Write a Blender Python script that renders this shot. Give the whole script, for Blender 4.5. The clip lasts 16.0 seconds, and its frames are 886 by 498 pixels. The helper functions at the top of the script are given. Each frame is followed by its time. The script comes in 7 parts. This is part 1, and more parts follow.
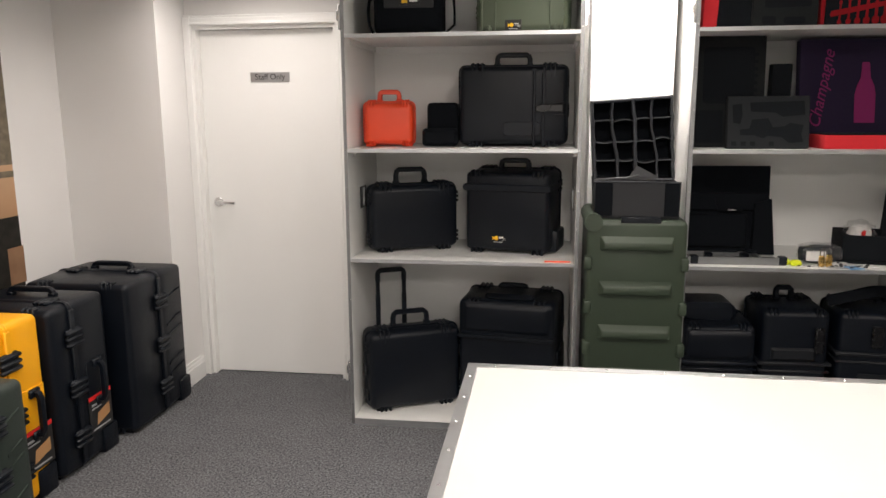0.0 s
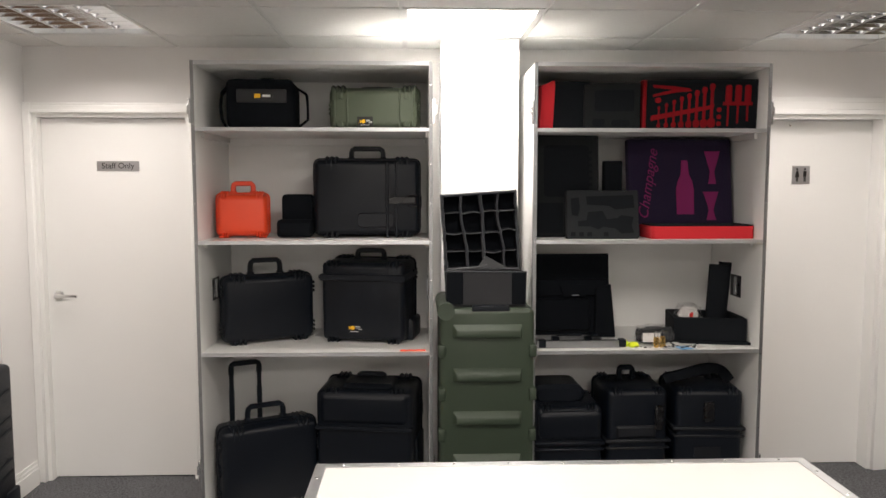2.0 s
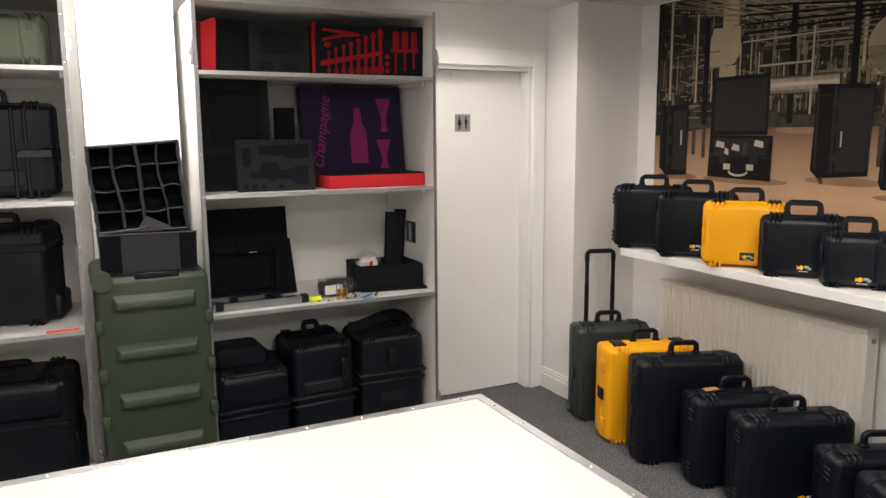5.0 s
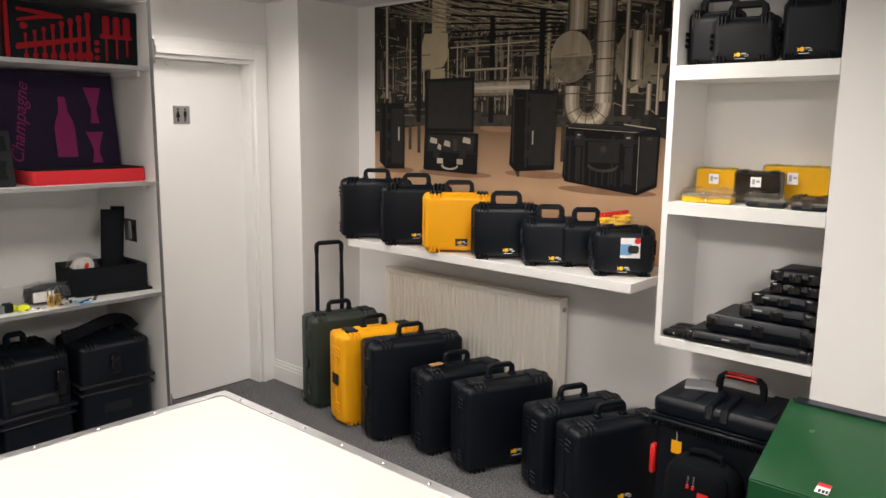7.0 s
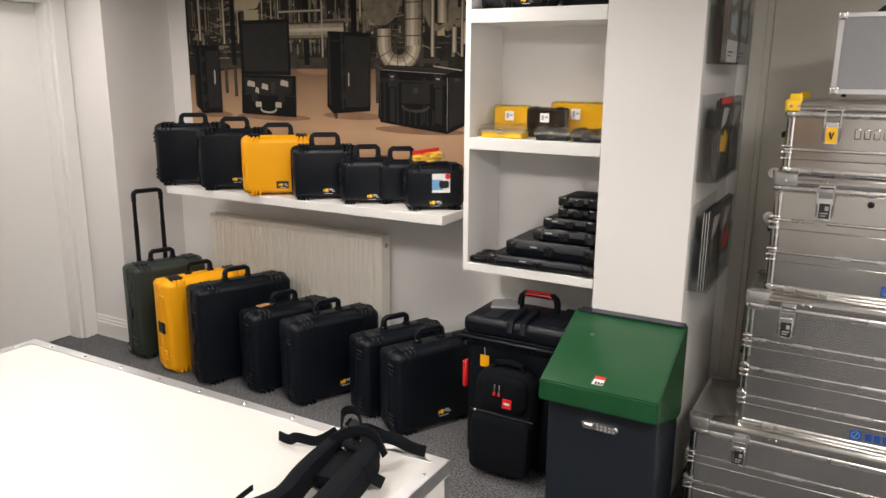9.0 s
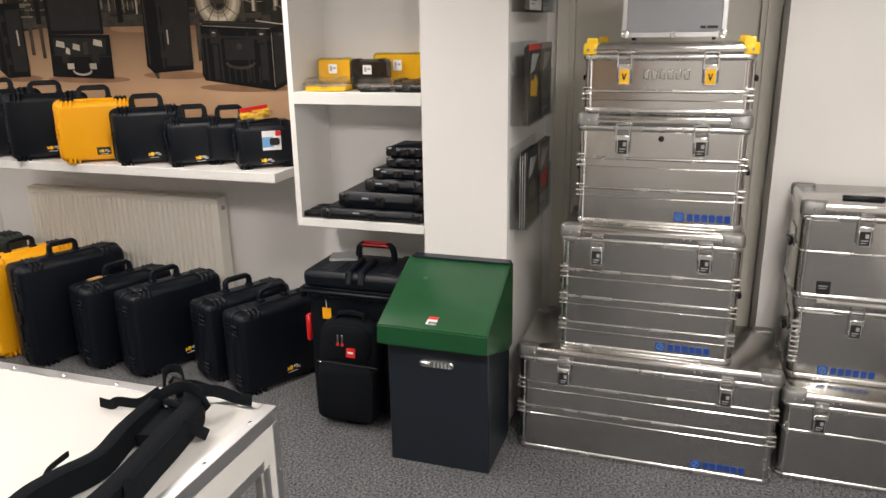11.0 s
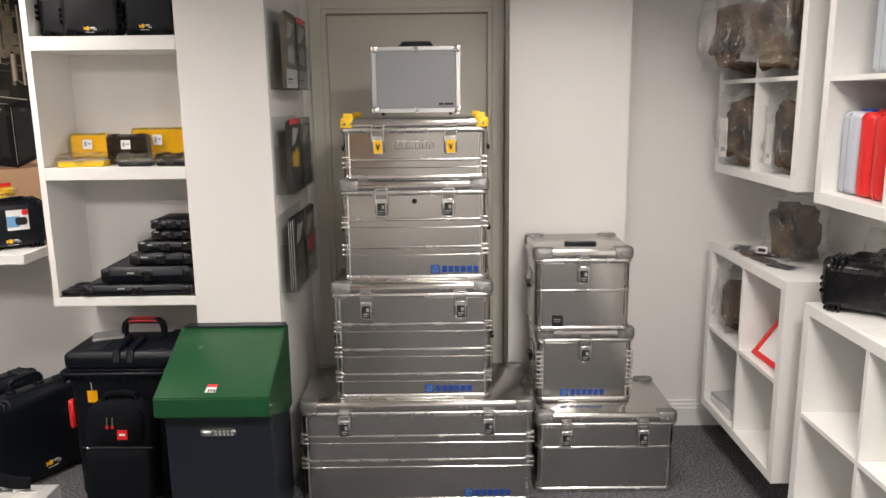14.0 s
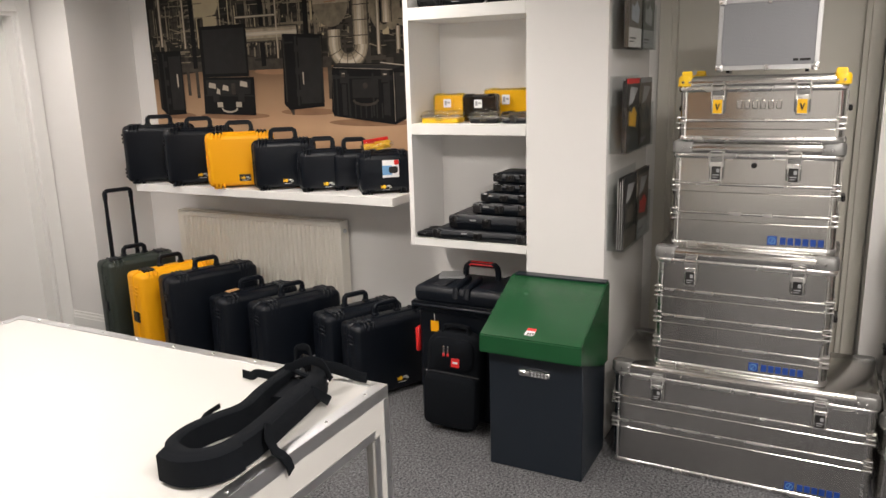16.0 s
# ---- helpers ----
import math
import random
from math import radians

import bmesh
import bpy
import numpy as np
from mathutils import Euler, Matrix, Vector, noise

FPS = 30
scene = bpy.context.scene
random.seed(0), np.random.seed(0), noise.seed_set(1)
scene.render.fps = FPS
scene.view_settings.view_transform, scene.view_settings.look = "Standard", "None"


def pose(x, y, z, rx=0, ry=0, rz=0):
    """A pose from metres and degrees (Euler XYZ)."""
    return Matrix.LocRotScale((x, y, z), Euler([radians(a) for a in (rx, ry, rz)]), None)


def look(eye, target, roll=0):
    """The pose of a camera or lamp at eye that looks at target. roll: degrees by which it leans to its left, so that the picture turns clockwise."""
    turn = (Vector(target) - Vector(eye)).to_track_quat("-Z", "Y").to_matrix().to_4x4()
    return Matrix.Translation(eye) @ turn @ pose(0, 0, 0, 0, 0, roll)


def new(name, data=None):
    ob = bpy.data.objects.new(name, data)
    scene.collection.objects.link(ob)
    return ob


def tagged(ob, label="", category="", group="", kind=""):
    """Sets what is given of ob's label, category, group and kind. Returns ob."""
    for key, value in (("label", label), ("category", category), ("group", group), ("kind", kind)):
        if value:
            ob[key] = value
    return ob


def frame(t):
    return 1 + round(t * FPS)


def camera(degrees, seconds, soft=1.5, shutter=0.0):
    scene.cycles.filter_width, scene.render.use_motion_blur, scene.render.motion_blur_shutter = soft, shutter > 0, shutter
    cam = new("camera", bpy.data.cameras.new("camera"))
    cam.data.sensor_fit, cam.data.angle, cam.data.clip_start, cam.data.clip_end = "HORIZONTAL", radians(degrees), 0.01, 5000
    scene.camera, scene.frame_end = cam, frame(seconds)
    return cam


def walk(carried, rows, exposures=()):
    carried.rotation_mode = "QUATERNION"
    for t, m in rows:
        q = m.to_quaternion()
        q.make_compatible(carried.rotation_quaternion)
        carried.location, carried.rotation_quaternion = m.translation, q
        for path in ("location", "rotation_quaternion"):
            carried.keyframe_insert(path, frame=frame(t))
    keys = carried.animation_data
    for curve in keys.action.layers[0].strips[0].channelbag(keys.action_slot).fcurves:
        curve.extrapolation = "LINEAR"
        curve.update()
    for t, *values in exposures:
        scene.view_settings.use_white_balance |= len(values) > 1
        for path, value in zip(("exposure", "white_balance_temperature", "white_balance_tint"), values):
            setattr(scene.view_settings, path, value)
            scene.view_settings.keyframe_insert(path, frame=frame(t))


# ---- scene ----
cam = camera(61.4, 16.0)
PATH = [
    (0, (-0.052, 0.212, 1.558), (-0.321, 2.159, 1.186), -0.3),
    (0.5, (-0.027, 0.178, 1.634), (-0.178, 2.145, 1.308), 0.3),
    (1, (-0.031, 0.176, 1.622), (-0.154, 2.16, 1.4), 0.5),
    (1.5, (-0.014, 0.184, 1.636), (-0.076, 2.176, 1.462), 0.8),
    (2, (0.03, 0.182, 1.629), (0.1, 2.173, 1.458), 0.0),
    (2.5, (0.041, 0.188, 1.622), (0.225, 2.166, 1.391), -0.2),
    (3, (0.09, 0.241, 1.633), (0.423, 2.196, 1.373), 0.2),
    (5.3, (0.075, 0.364, 1.623), (1.054, 2.079, 1.308), -0.4),
    (5.5, (0.061, 0.363, 1.633), (1.109, 2.036, 1.312), -0.3),
    (6, (0.031, 0.351, 1.639), (1.233, 1.914, 1.306), -0.1),
    (6.5, (-0.008, 0.333, 1.639), (1.352, 1.76, 1.299), 0.1),
    (7, (-0.032, 0.327, 1.64), (1.439, 1.643, 1.314), 0.6),
    (7.5, (-0.04, 0.307, 1.641), (1.506, 1.536, 1.323), 0.6),
    (8, (-0.055, 0.283, 1.649), (1.562, 1.412, 1.314), 0.1),
    (8.5, (-0.115, 0.224, 1.677), (1.567, 1.225, 1.263), 0.5),
    (9, (-0.093, 0.147, 1.622), (1.6, 1.108, 1.163), 0.4),
    (11.3, (-0.112, -0.009, 1.606), (1.734, 0.522, 1.051), -1.3),
    (11.5, (-0.123, -0.021, 1.598), (1.745, 0.452, 1.06), -1.6),
    (12, (-0.156, 0.012, 1.61), (1.747, 0.378, 1.115), -2.2),
    (12.5, (-0.206, 0.028, 1.611), (1.731, 0.267, 1.176), -1.4),
    (13, (-0.251, 0.026, 1.616), (1.708, 0.202, 1.252), -1.4),
    (13.5, (-0.284, 0.017, 1.619), (1.688, 0.079, 1.288), -1.2),
    (14, (-0.301, 0.011, 1.619), (1.659, 0.013, 1.223), -0.7),
    (14.5, (-0.291, -0.046, 1.594), (1.654, 0.136, 1.163), -0.6),
    (15, (-0.299, -0.101, 1.567), (1.599, 0.329, 1.106), -0.4),
    (15.5, (-0.317, -0.132, 1.569), (1.517, 0.51, 1.099), -1.1),
    (16, (-0.335, -0.118, 1.576), (1.391, 0.784, 1.124), -1.6),
]
walk(cam, [(t, look(eye, target, roll)) for t, eye, target, roll in PATH])

# ---- world and light ----
world = bpy.data.worlds.new("world")
scene.world = world
world.use_nodes = True
world.node_tree.nodes["Background"].inputs[0].default_value = (0.9, 0.95, 1.0, 1)
world.node_tree.nodes["Background"].inputs[1].default_value = 0.02
scene.view_settings.exposure = 0.18

CEIL = 2.365
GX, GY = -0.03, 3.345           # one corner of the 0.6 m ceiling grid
# Row -7 is unseen, added to brighten the recess, niche and stacked boxes.
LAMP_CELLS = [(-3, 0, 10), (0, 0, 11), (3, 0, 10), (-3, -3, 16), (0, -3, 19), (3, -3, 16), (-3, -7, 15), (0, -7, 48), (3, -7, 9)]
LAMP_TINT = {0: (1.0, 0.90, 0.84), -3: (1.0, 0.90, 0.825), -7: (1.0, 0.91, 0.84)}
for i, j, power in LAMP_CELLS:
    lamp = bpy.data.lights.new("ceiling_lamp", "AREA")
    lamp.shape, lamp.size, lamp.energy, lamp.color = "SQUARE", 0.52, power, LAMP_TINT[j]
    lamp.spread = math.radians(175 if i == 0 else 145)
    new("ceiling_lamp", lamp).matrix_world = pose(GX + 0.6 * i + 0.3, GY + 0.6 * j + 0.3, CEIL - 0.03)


# ---- materials ----
def mat(name, color, rough=0.5, metal=0.0, var=0.12, scale=25.0, bump=0.05, bscale=300.0, spec=0.5, alpha=1.0, aniso=0.0, stretch=(1, 1, 1), emit=0.0, rvar=0.08):
    m = bpy.data.materials.new(name)
    m.use_nodes = True
    nt = m.node_tree
    N, L = nt.nodes, nt.links
    b = N["Principled BSDF"]
    co = N.new("ShaderNodeTexCoord")
    mp = N.new("ShaderNodeMapping")
    mp.inputs["Scale"].default_value = stretch
    L.new(co.outputs["Object"], mp.inputs[0])
    big = N.new("ShaderNodeTexNoise")
    big.inputs["Scale"].default_value, big.inputs["Detail"].default_value = scale, 6
    fine = N.new("ShaderNodeTexNoise")
    fine.inputs["Scale"].default_value, fine.inputs["Detail"].default_value = bscale, 3
    L.new(mp.outputs[0], big.inputs["Vector"])
    L.new(mp.outputs[0], fine.inputs["Vector"])
    mix = N.new("ShaderNodeMix")
    mix.data_type = "RGBA"
    mix.inputs[6].default_value = (*[c * (1 - var) for c in color], 1)
    mix.inputs[7].default_value = (*[min(1, c * (1 + var)) for c in color], 1)
    L.new(big.outputs[0], mix.inputs[0])
    L.new(mix.outputs[2], b.inputs["Base Color"])
    ramp = N.new("ShaderNodeMapRange")
    ramp.inputs[3].default_value, ramp.inputs[4].default_value = max(0.02, rough - rvar), min(1, rough + rvar)
    L.new(big.outputs[0], ramp.inputs[0])
    L.new(ramp.outputs[0], b.inputs["Roughness"])
    b.inputs["Metallic"].default_value = metal
    b.inputs["Specular IOR Level"].default_value = spec
    b.inputs["Alpha"].default_value = alpha
    if bump:
        bp = N.new("ShaderNodeBump")
        bp.inputs["Strength"].default_value, bp.inputs["Distance"].default_value = bump, 0.002
        L.new(fine.outputs[0], bp.inputs["Height"])
        L.new(bp.outputs[0], b.inputs["Normal"])
    if emit:
        b.inputs["Emission Color"].default_value = (1.0, 0.97, 0.92, 1)
        b.inputs["Emission Strength"].default_value = emit
    return m


WALL = mat("wall_paint", (0.80, 0.79, 0.775), 0.75, var=0.03, scale=3, bump=0.12, bscale=180)
CEILM = mat("ceiling_tile", (0.68, 0.68, 0.665), 0.9, var=0.07, scale=60, bump=0.5, bscale=260)
GRID = mat("grid_bar", (0.60, 0.60, 0.59), 0.5, var=0.03)
DOORP = mat("door_paint", (0.82, 0.82, 0.80), 0.42, var=0.02, scale=4, bump=0.04, bscale=90)
CREAM = mat("cream_paint", (0.66, 0.64, 0.575), 0.5, var=0.03, scale=4, bump=0.04, bscale=90)
MELA = mat("white_laminate", (0.80, 0.80, 0.78), 0.38, var=0.03, scale=5, bump=0.05, bscale=500)
TABLEM = mat("table_laminate", (0.58, 0.572, 0.548), 0.35, var=0.03, scale=4, bump=0.05, bscale=400)
ALU = mat("aluminium_trim", (0.62, 0.63, 0.64), 0.38, 1.0, var=0.08, scale=30, bump=0.08)
STEEL = mat("rivet_steel", (0.75, 0.75, 0.76), 0.25, 1.0, var=0.05)
CHROME = mat("satin_chrome", (0.72, 0.72, 0.72), 0.22, 1.0, var=0.04)
BOXALU = mat("box_aluminium", (0.55, 0.542, 0.52), 0.21, 1.0, var=0.06, scale=3, bump=0.16, bscale=3, rvar=0.05)
BEAD = mat("bright_aluminium", (0.74, 0.735, 0.72), 0.27, 1.0, var=0.05, scale=6, bump=0)
CAST = mat("cast_corner", (0.24, 0.24, 0.236), 0.46, 0.75, var=0.1, scale=60, bump=0.2)
BLACK = mat("black_polymer", (0.0032, 0.0052, 0.0092), 0.40, var=0.25, scale=9, bump=0.22, bscale=700, spec=0.28)
BLACK2 = mat("dark_charcoal_polymer", (0.0055, 0.0070, 0.0100), 0.45, var=0.2, scale=9, bump=0.25, bscale=700, spec=0.4)
GLOSSBLK = mat("smooth_black_plastic", (0.005, 0.005, 0.006), 0.28, var=0.15, spec=0.4)
YELLOW = mat("yellow_polymer", (0.92, 0.42, 0.006), 0.45, var=0.05, scale=7, bump=0.15, bscale=700, spec=0.3)
YELL2 = mat("safety_yellow_plastic", (0.88, 0.55, 0.01), 0.4, var=0.05)
ORANGE = mat("orange_polymer", (0.85, 0.075, 0.022), 0.42, var=0.05, scale=7, bump=0.15, bscale=700)
GREENP = mat("dark_green_polymer", (0.022, 0.032, 0.026), 0.5, var=0.12, scale=9, bump=0.25, bscale=600)
OLIVE = mat("olive_drab_polymer", (0.034, 0.050, 0.031), 0.48, var=0.12, scale=8, bump=0.3, bscale=400)
SAGE = mat("sage_green_polymer", (0.075, 0.094, 0.060), 0.5, var=0.08, scale=8, bump=0.2, bscale=600)
BINGREEN = mat("green_powder_coat", (0.010, 0.070, 0.024), 0.24, var=0.06, scale=12, bump=0.2, bscale=500)
BINGREY = mat("anthracite_powder_coat", (0.0098, 0.0148, 0.0222), 0.40, var=0.08, scale=12, bump=0.25, bscale=600)
FABRIC = mat("black_nylon", (0.0046, 0.0060, 0.0084), 0.9, spec=0.14, var=0.3, scale=60, bump=0.8, bscale=900)
FABGREY = mat("grey_nylon", (0.026, 0.027, 0.030), 0.8, var=0.2, scale=60, bump=0.8, bscale=900)
PADDED = mat("padded_divider", (0.022, 0.024, 0.029), 0.34, var=0.5, scale=90, bump=1.0, bscale=160)
FOAM = mat("black_foam", (0.0074, 0.0092, 0.0118), 0.95, spec=0.2, var=0.2, scale=80, bump=0.5, bscale=900)
FOAM2 = mat("charcoal_foam", (0.022, 0.024, 0.026), 0.95, spec=0.2, var=0.15, scale=80, bump=0.5, bscale=900)
PURPLE = mat("purple_foam", (0.011, 0.0045, 0.026), 0.95, var=0.12, scale=80, bump=0.5, bscale=900)
PINK = mat("magenta_foam", (0.20, 0.012, 0.095), 0.95, var=0.1, scale=80, bump=0.4, bscale=900)
REDF = mat("red_foam", (0.62, 0.020, 0.030), 0.9, var=0.08, scale=80, bump=0.4, bscale=900)
REDD = mat("deep_red_foam", (0.24, 0.008, 0.012), 0.95, var=0.1, scale=80, bump=0.4, bscale=900, spec=0.2)
RED = mat("red_plastic", (0.68, 0.02, 0.02), 0.35, var=0.05)
WHITEP = mat("white_print", (0.82, 0.82, 0.82), 0.5, var=0.02, bump=0)
GREYP = mat("grey_print", (0.35, 0.36, 0.37), 0.5, var=0.04, bump=0)
DARKP = mat("black_print", (0.012, 0.012, 0.012), 0.4, var=0.05, bump=0)
YELP = mat("yellow_print", (0.88, 0.50, 0.01), 0.5, var=0.03, bump=0)
BLUEP = mat("blue_print", (0.008, 0.050, 0.27), 0.45, var=0.05, bump=0)
SKYP = mat("light_blue_print", (0.16, 0.36, 0.62), 0.45, var=0.05, bump=0)
SIGN = mat("silver_sign", (0.50, 0.50, 0.51), 0.35, 0.7, var=0.05)
RADW = mat("radiator_enamel", (0.85, 0.82, 0.745), 0.35, var=0.02, scale=5, bump=0.03)
PAPER = mat("paper", (0.75, 0.74, 0.72), 0.7, var=0.06, scale=20)
BRASS = mat("brass", (0.70, 0.47, 0.16), 0.28, 1.0, var=0.06)
LAMPW = mat("lamp_diffuser", (0.9, 0.9, 0.88), 0.5, var=0.0, bump=0, emit=9.0)
TUBE = mat("lamp_tube", (0.9, 0.9, 0.9), 0.5, var=0.0, bump=0, emit=5.0)
LOUVRE = mat("louvre_aluminium", (0.85, 0.86, 0.88), 0.12, 1.0, var=0.03)
BLUEPL = mat("blue_plastic", (0.02, 0.08, 0.5), 0.4, var=0.05)
LIGHTGREY = mat("light_grey_plastic", (0.47, 0.51, 0.58), 0.5, var=0.05)
TAN = mat("tan_print", (0.45, 0.24, 0.10), 0.5, var=0.25, scale=4, bump=0)
NEON = mat("neon_yellow_plastic", (0.75, 0.85, 0.02), 0.4, var=0.05)


PIPING = mat("grey_piping", (0.040, 0.042, 0.046), 0.5, var=0.2, scale=60)
SILVERF = mat("satin_silver_sheet", (0.36, 0.37, 0.39), 0.72, 0.2, var=0.04)
FOAM3 = mat("dark_grey_foam", (0.0145, 0.0160, 0.0170), 0.95, var=0.2, scale=80, bump=0.5, bscale=900, spec=0.2)
TRIM = mat("grey_edge_trim", (0.30, 0.305, 0.31), 0.42, 0.9, var=0.1, scale=30)


def clear_plastic(name, tint, rough, mixed, relief=0.08):
    """Thin transparent film or acrylic: some gloss over a see-through sheet."""
    m = bpy.data.materials.new(name)
    m.use_nodes = True
    nt = m.node_tree
    N, L = nt.nodes, nt.links
    N.remove(N["Principled BSDF"])
    out = N["Material Output"]
    tr, gl, mx = N.new("ShaderNodeBsdfTransparent"), N.new("ShaderNodeBsdfGlossy"), N.new("ShaderNodeMixShader")
    tr.inputs[0].default_value = (*tint, 1)
    gl.inputs["Roughness"].default_value = rough
    gl.inputs[0].default_value = (0.95, 0.95, 0.95, 1)
    no, bp = N.new("ShaderNodeTexNoise"), N.new("ShaderNodeBump")
    no.inputs["Scale"].default_value = 35
    bp.inputs["Strength"].default_value, bp.inputs["Distance"].default_value = relief, 0.01
    L.new(no.outputs[0], bp.inputs["Height"])
    L.new(bp.outputs[0], gl.inputs["Normal"])
    mx.inputs[0].default_value = mixed
    L.new(tr.outputs[0], mx.inputs[1])
    L.new(gl.outputs[0], mx.inputs[2])
    L.new(mx.outputs[0], out.inputs[0])
    return m


FILM = clear_plastic("clear_film", (0.97, 0.97, 0.97), 0.10, 0.15, 1.0)
ACRYL = clear_plastic("clear_acrylic", (0.93, 0.94, 0.94), 0.04, 0.045)
AMBER = clear_plastic("amber_clear_lid", (1.0, 0.93, 0.55), 0.06, 0.09)
CLEAREDGE = clear_plastic("clear_moulded_edge", (0.86, 0.85, 0.78), 0.12, 0.30)
CLEARLID = clear_plastic("clear_lid", (0.93, 0.93, 0.90), 0.05, 0.10)


def camouflage():
    """Cloth printed with patches of three browns over a woven grain."""
    m = mat("camouflage_cloth", (0.11, 0.07, 0.036), 0.9, bump=0.8, bscale=300)
    N, L = m.node_tree.nodes, m.node_tree.links
    b = N["Principled BSDF"]
    co, no, rp = N.new("ShaderNodeTexCoord"), N.new("ShaderNodeTexNoise"), N.new("ShaderNodeValToRGB")
    no.inputs["Scale"].default_value, no.inputs["Detail"].default_value = 8, 4
    L.new(co.outputs["Object"], no.inputs["Vector"])
    L.new(no.outputs[0], rp.inputs[0])
    e = rp.color_ramp.elements
    e[0].position, e[0].color = 0.36, (0.014, 0.011, 0.008, 1)
    e[1].position, e[1].color = 0.46, (0.085, 0.050, 0.028, 1)
    for p, c in ((0.55, (0.10, 0.060, 0.028, 1)), (0.62, (0.17, 0.11, 0.055, 1)), (0.70, (0.05, 0.035, 0.018, 1))):
        x = e.new(p)
        x.color = c
    L.new(rp.outputs[0], b.inputs["Base Color"])
    return m


BROWNF = camouflage()


def carpet():
    m = mat("carpet", (0.098, 0.099, 0.104), 0.97, var=0.2, scale=7, bump=1.0, bscale=220)
    nt = m.node_tree
    N, L = nt.nodes, nt.links
    b = N["Principled BSDF"]
    old = b.inputs["Base Color"].links[0].from_socket
    co = N.new("ShaderNodeTexCoord")
    sp = N.new("ShaderNodeTexNoise")
    sp.inputs["Scale"].default_value, sp.inputs["Detail"].default_value, sp.inputs["Roughness"].default_value = 100, 5, 0.8
    L.new(co.outputs["Object"], sp.inputs["Vector"])
    rp = N.new("ShaderNodeValToRGB")
    rp.color_ramp.elements[0].position, rp.color_ramp.elements[0].color = 0.39, (0.25, 0.25, 0.26, 1)
    rp.color_ramp.elements[1].position, rp.color_ramp.elements[1].color = 0.62, (2.1, 2.1, 2.1, 1)
    L.new(sp.outputs[0], rp.inputs[0])
    mu = N.new("ShaderNodeMix")
    mu.data_type, mu.blend_type = "RGBA", "MULTIPLY"
    mu.inputs[0].default_value = 1
    L.new(old, mu.inputs[6])
    L.new(rp.outputs[0], mu.inputs[7])
    L.new(mu.outputs[2], b.inputs["Base Color"])
    b.inputs["Specular IOR Level"].default_value = 0.15
    return m


CARPET = carpet()


# ---- mesh helpers ----
def box(bm, x0, x1, y0, y1, z0, z1, bev=0.0, seg=1):
    r = bmesh.ops.create_cube(bm, size=1, matrix=Matrix.Translation(((x0 + x1) / 2, (y0 + y1) / 2, (z0 + z1) / 2)) @ Matrix.Diagonal((abs(x1 - x0), abs(y1 - y0), abs(z1 - z0), 1)))
    if bev:
        edges = list({e for v in r["verts"] for e in v.link_edges})
        bmesh.ops.bevel(bm, geom=edges, offset=bev, segments=seg, affect="EDGES", profile=0.5)
    return bm


def boxes(*args, bev=0.0, seg=1):
    bm = bmesh.new()
    for a in args:
        box(bm, *a, bev=bev, seg=seg)
    return bm


def loft(bm, loops, cap=True, closed=False):
    rows = [[bm.verts.new(p) for p in l] for l in loops]
    n = len(rows[0])
    pairs = list(zip(rows, rows[1:])) + ([(rows[-1], rows[0])] if closed else [])
    for a, b in pairs:
        for i in range(n):
            bm.faces.new((a[i], a[(i + 1) % n], b[(i + 1) % n], b[i]))
    if cap and not closed:
        bm.faces.new(rows[0][::-1])
        bm.faces.new(rows[-1])
    bmesh.ops.recalc_face_normals(bm, faces=bm.faces[:])
    return bm


def rrect(x0, x1, z0, z1, r, n=4):
    """Outline of a rounded rectangle."""
    r = min(r, abs(x1 - x0) / 2.01, abs(z1 - z0) / 2.01)
    pts = []
    for cx, cz, a0 in ((x1 - r, z0 + r, -90), (x1 - r, z1 - r, 0), (x0 + r, z1 - r, 90), (x0 + r, z0 + r, 180)):
        for k in range(n + 1):
            a = radians(a0 + 90 * k / n)
            pts.append((cx + r * math.cos(a), cz + r * math.sin(a)))
    return pts


def shell(bm, x0, x1, z0, z1, r, prof):
    """Rounded-rectangle slab along y: prof holds rows of y and inset."""
    return loft(bm, [[Vector((x, y, z)) for x, z in rrect(x0 + i, x1 - i, z0 + i, z1 - i, max(r - i, 0.002))] for y, i in prof])


def flat_shell(bm, x0, x1, y0, y1, r, prof):
    """The same, upright: prof holds rows of z and inset."""
    return loft(bm, [[Vector((x, y, z)) for x, y in rrect(x0 + i, x1 - i, y0 + i, y1 - i, max(r - i, 0.002))] for z, i in prof])


def sweep(bm, path, sect, up=(0, 1, 0), cap=True):
    """Sweep a section of (across, along up) points along a path."""
    path = [Vector(p) for p in path]
    up = Vector(up)
    loops = []
    for i, p in enumerate(path):
        t = (path[min(i + 1, len(path) - 1)] - path[max(i - 1, 0)]).normalized()
        s = t.cross(up).normalized()
        u = s.cross(t).normalized()
        loops.append([p + s * a + u * b for a, b in sect])
    return loft(bm, loops, cap)


def ring(r, n=8):
    return [(r * math.cos(2 * math.pi * k / n), r * math.sin(2 * math.pi * k / n)) for k in range(n)]


def rod(bm, a, b, r, n=10):
    a, b = Vector(a), Vector(b)
    up = Vector((0, 0, 1)) if abs((b - a).normalized().z) < 0.9 else Vector((0, 1, 0))
    return sweep(bm, [a, b], ring(r, n), up)


def prism(bm, pts, axis, a, b):
    """Polygon pts extruded between a and b on the axis (0 x, 1 y, 2 z)."""
    def at(p, v):
        return Vector((v, p[0], p[1])) if axis == 0 else Vector((p[0], v, p[1])) if axis == 1 else Vector((p[0], p[1], v))
    return loft(bm, [[at(p, a) for p in pts], [at(p, b) for p in pts]])


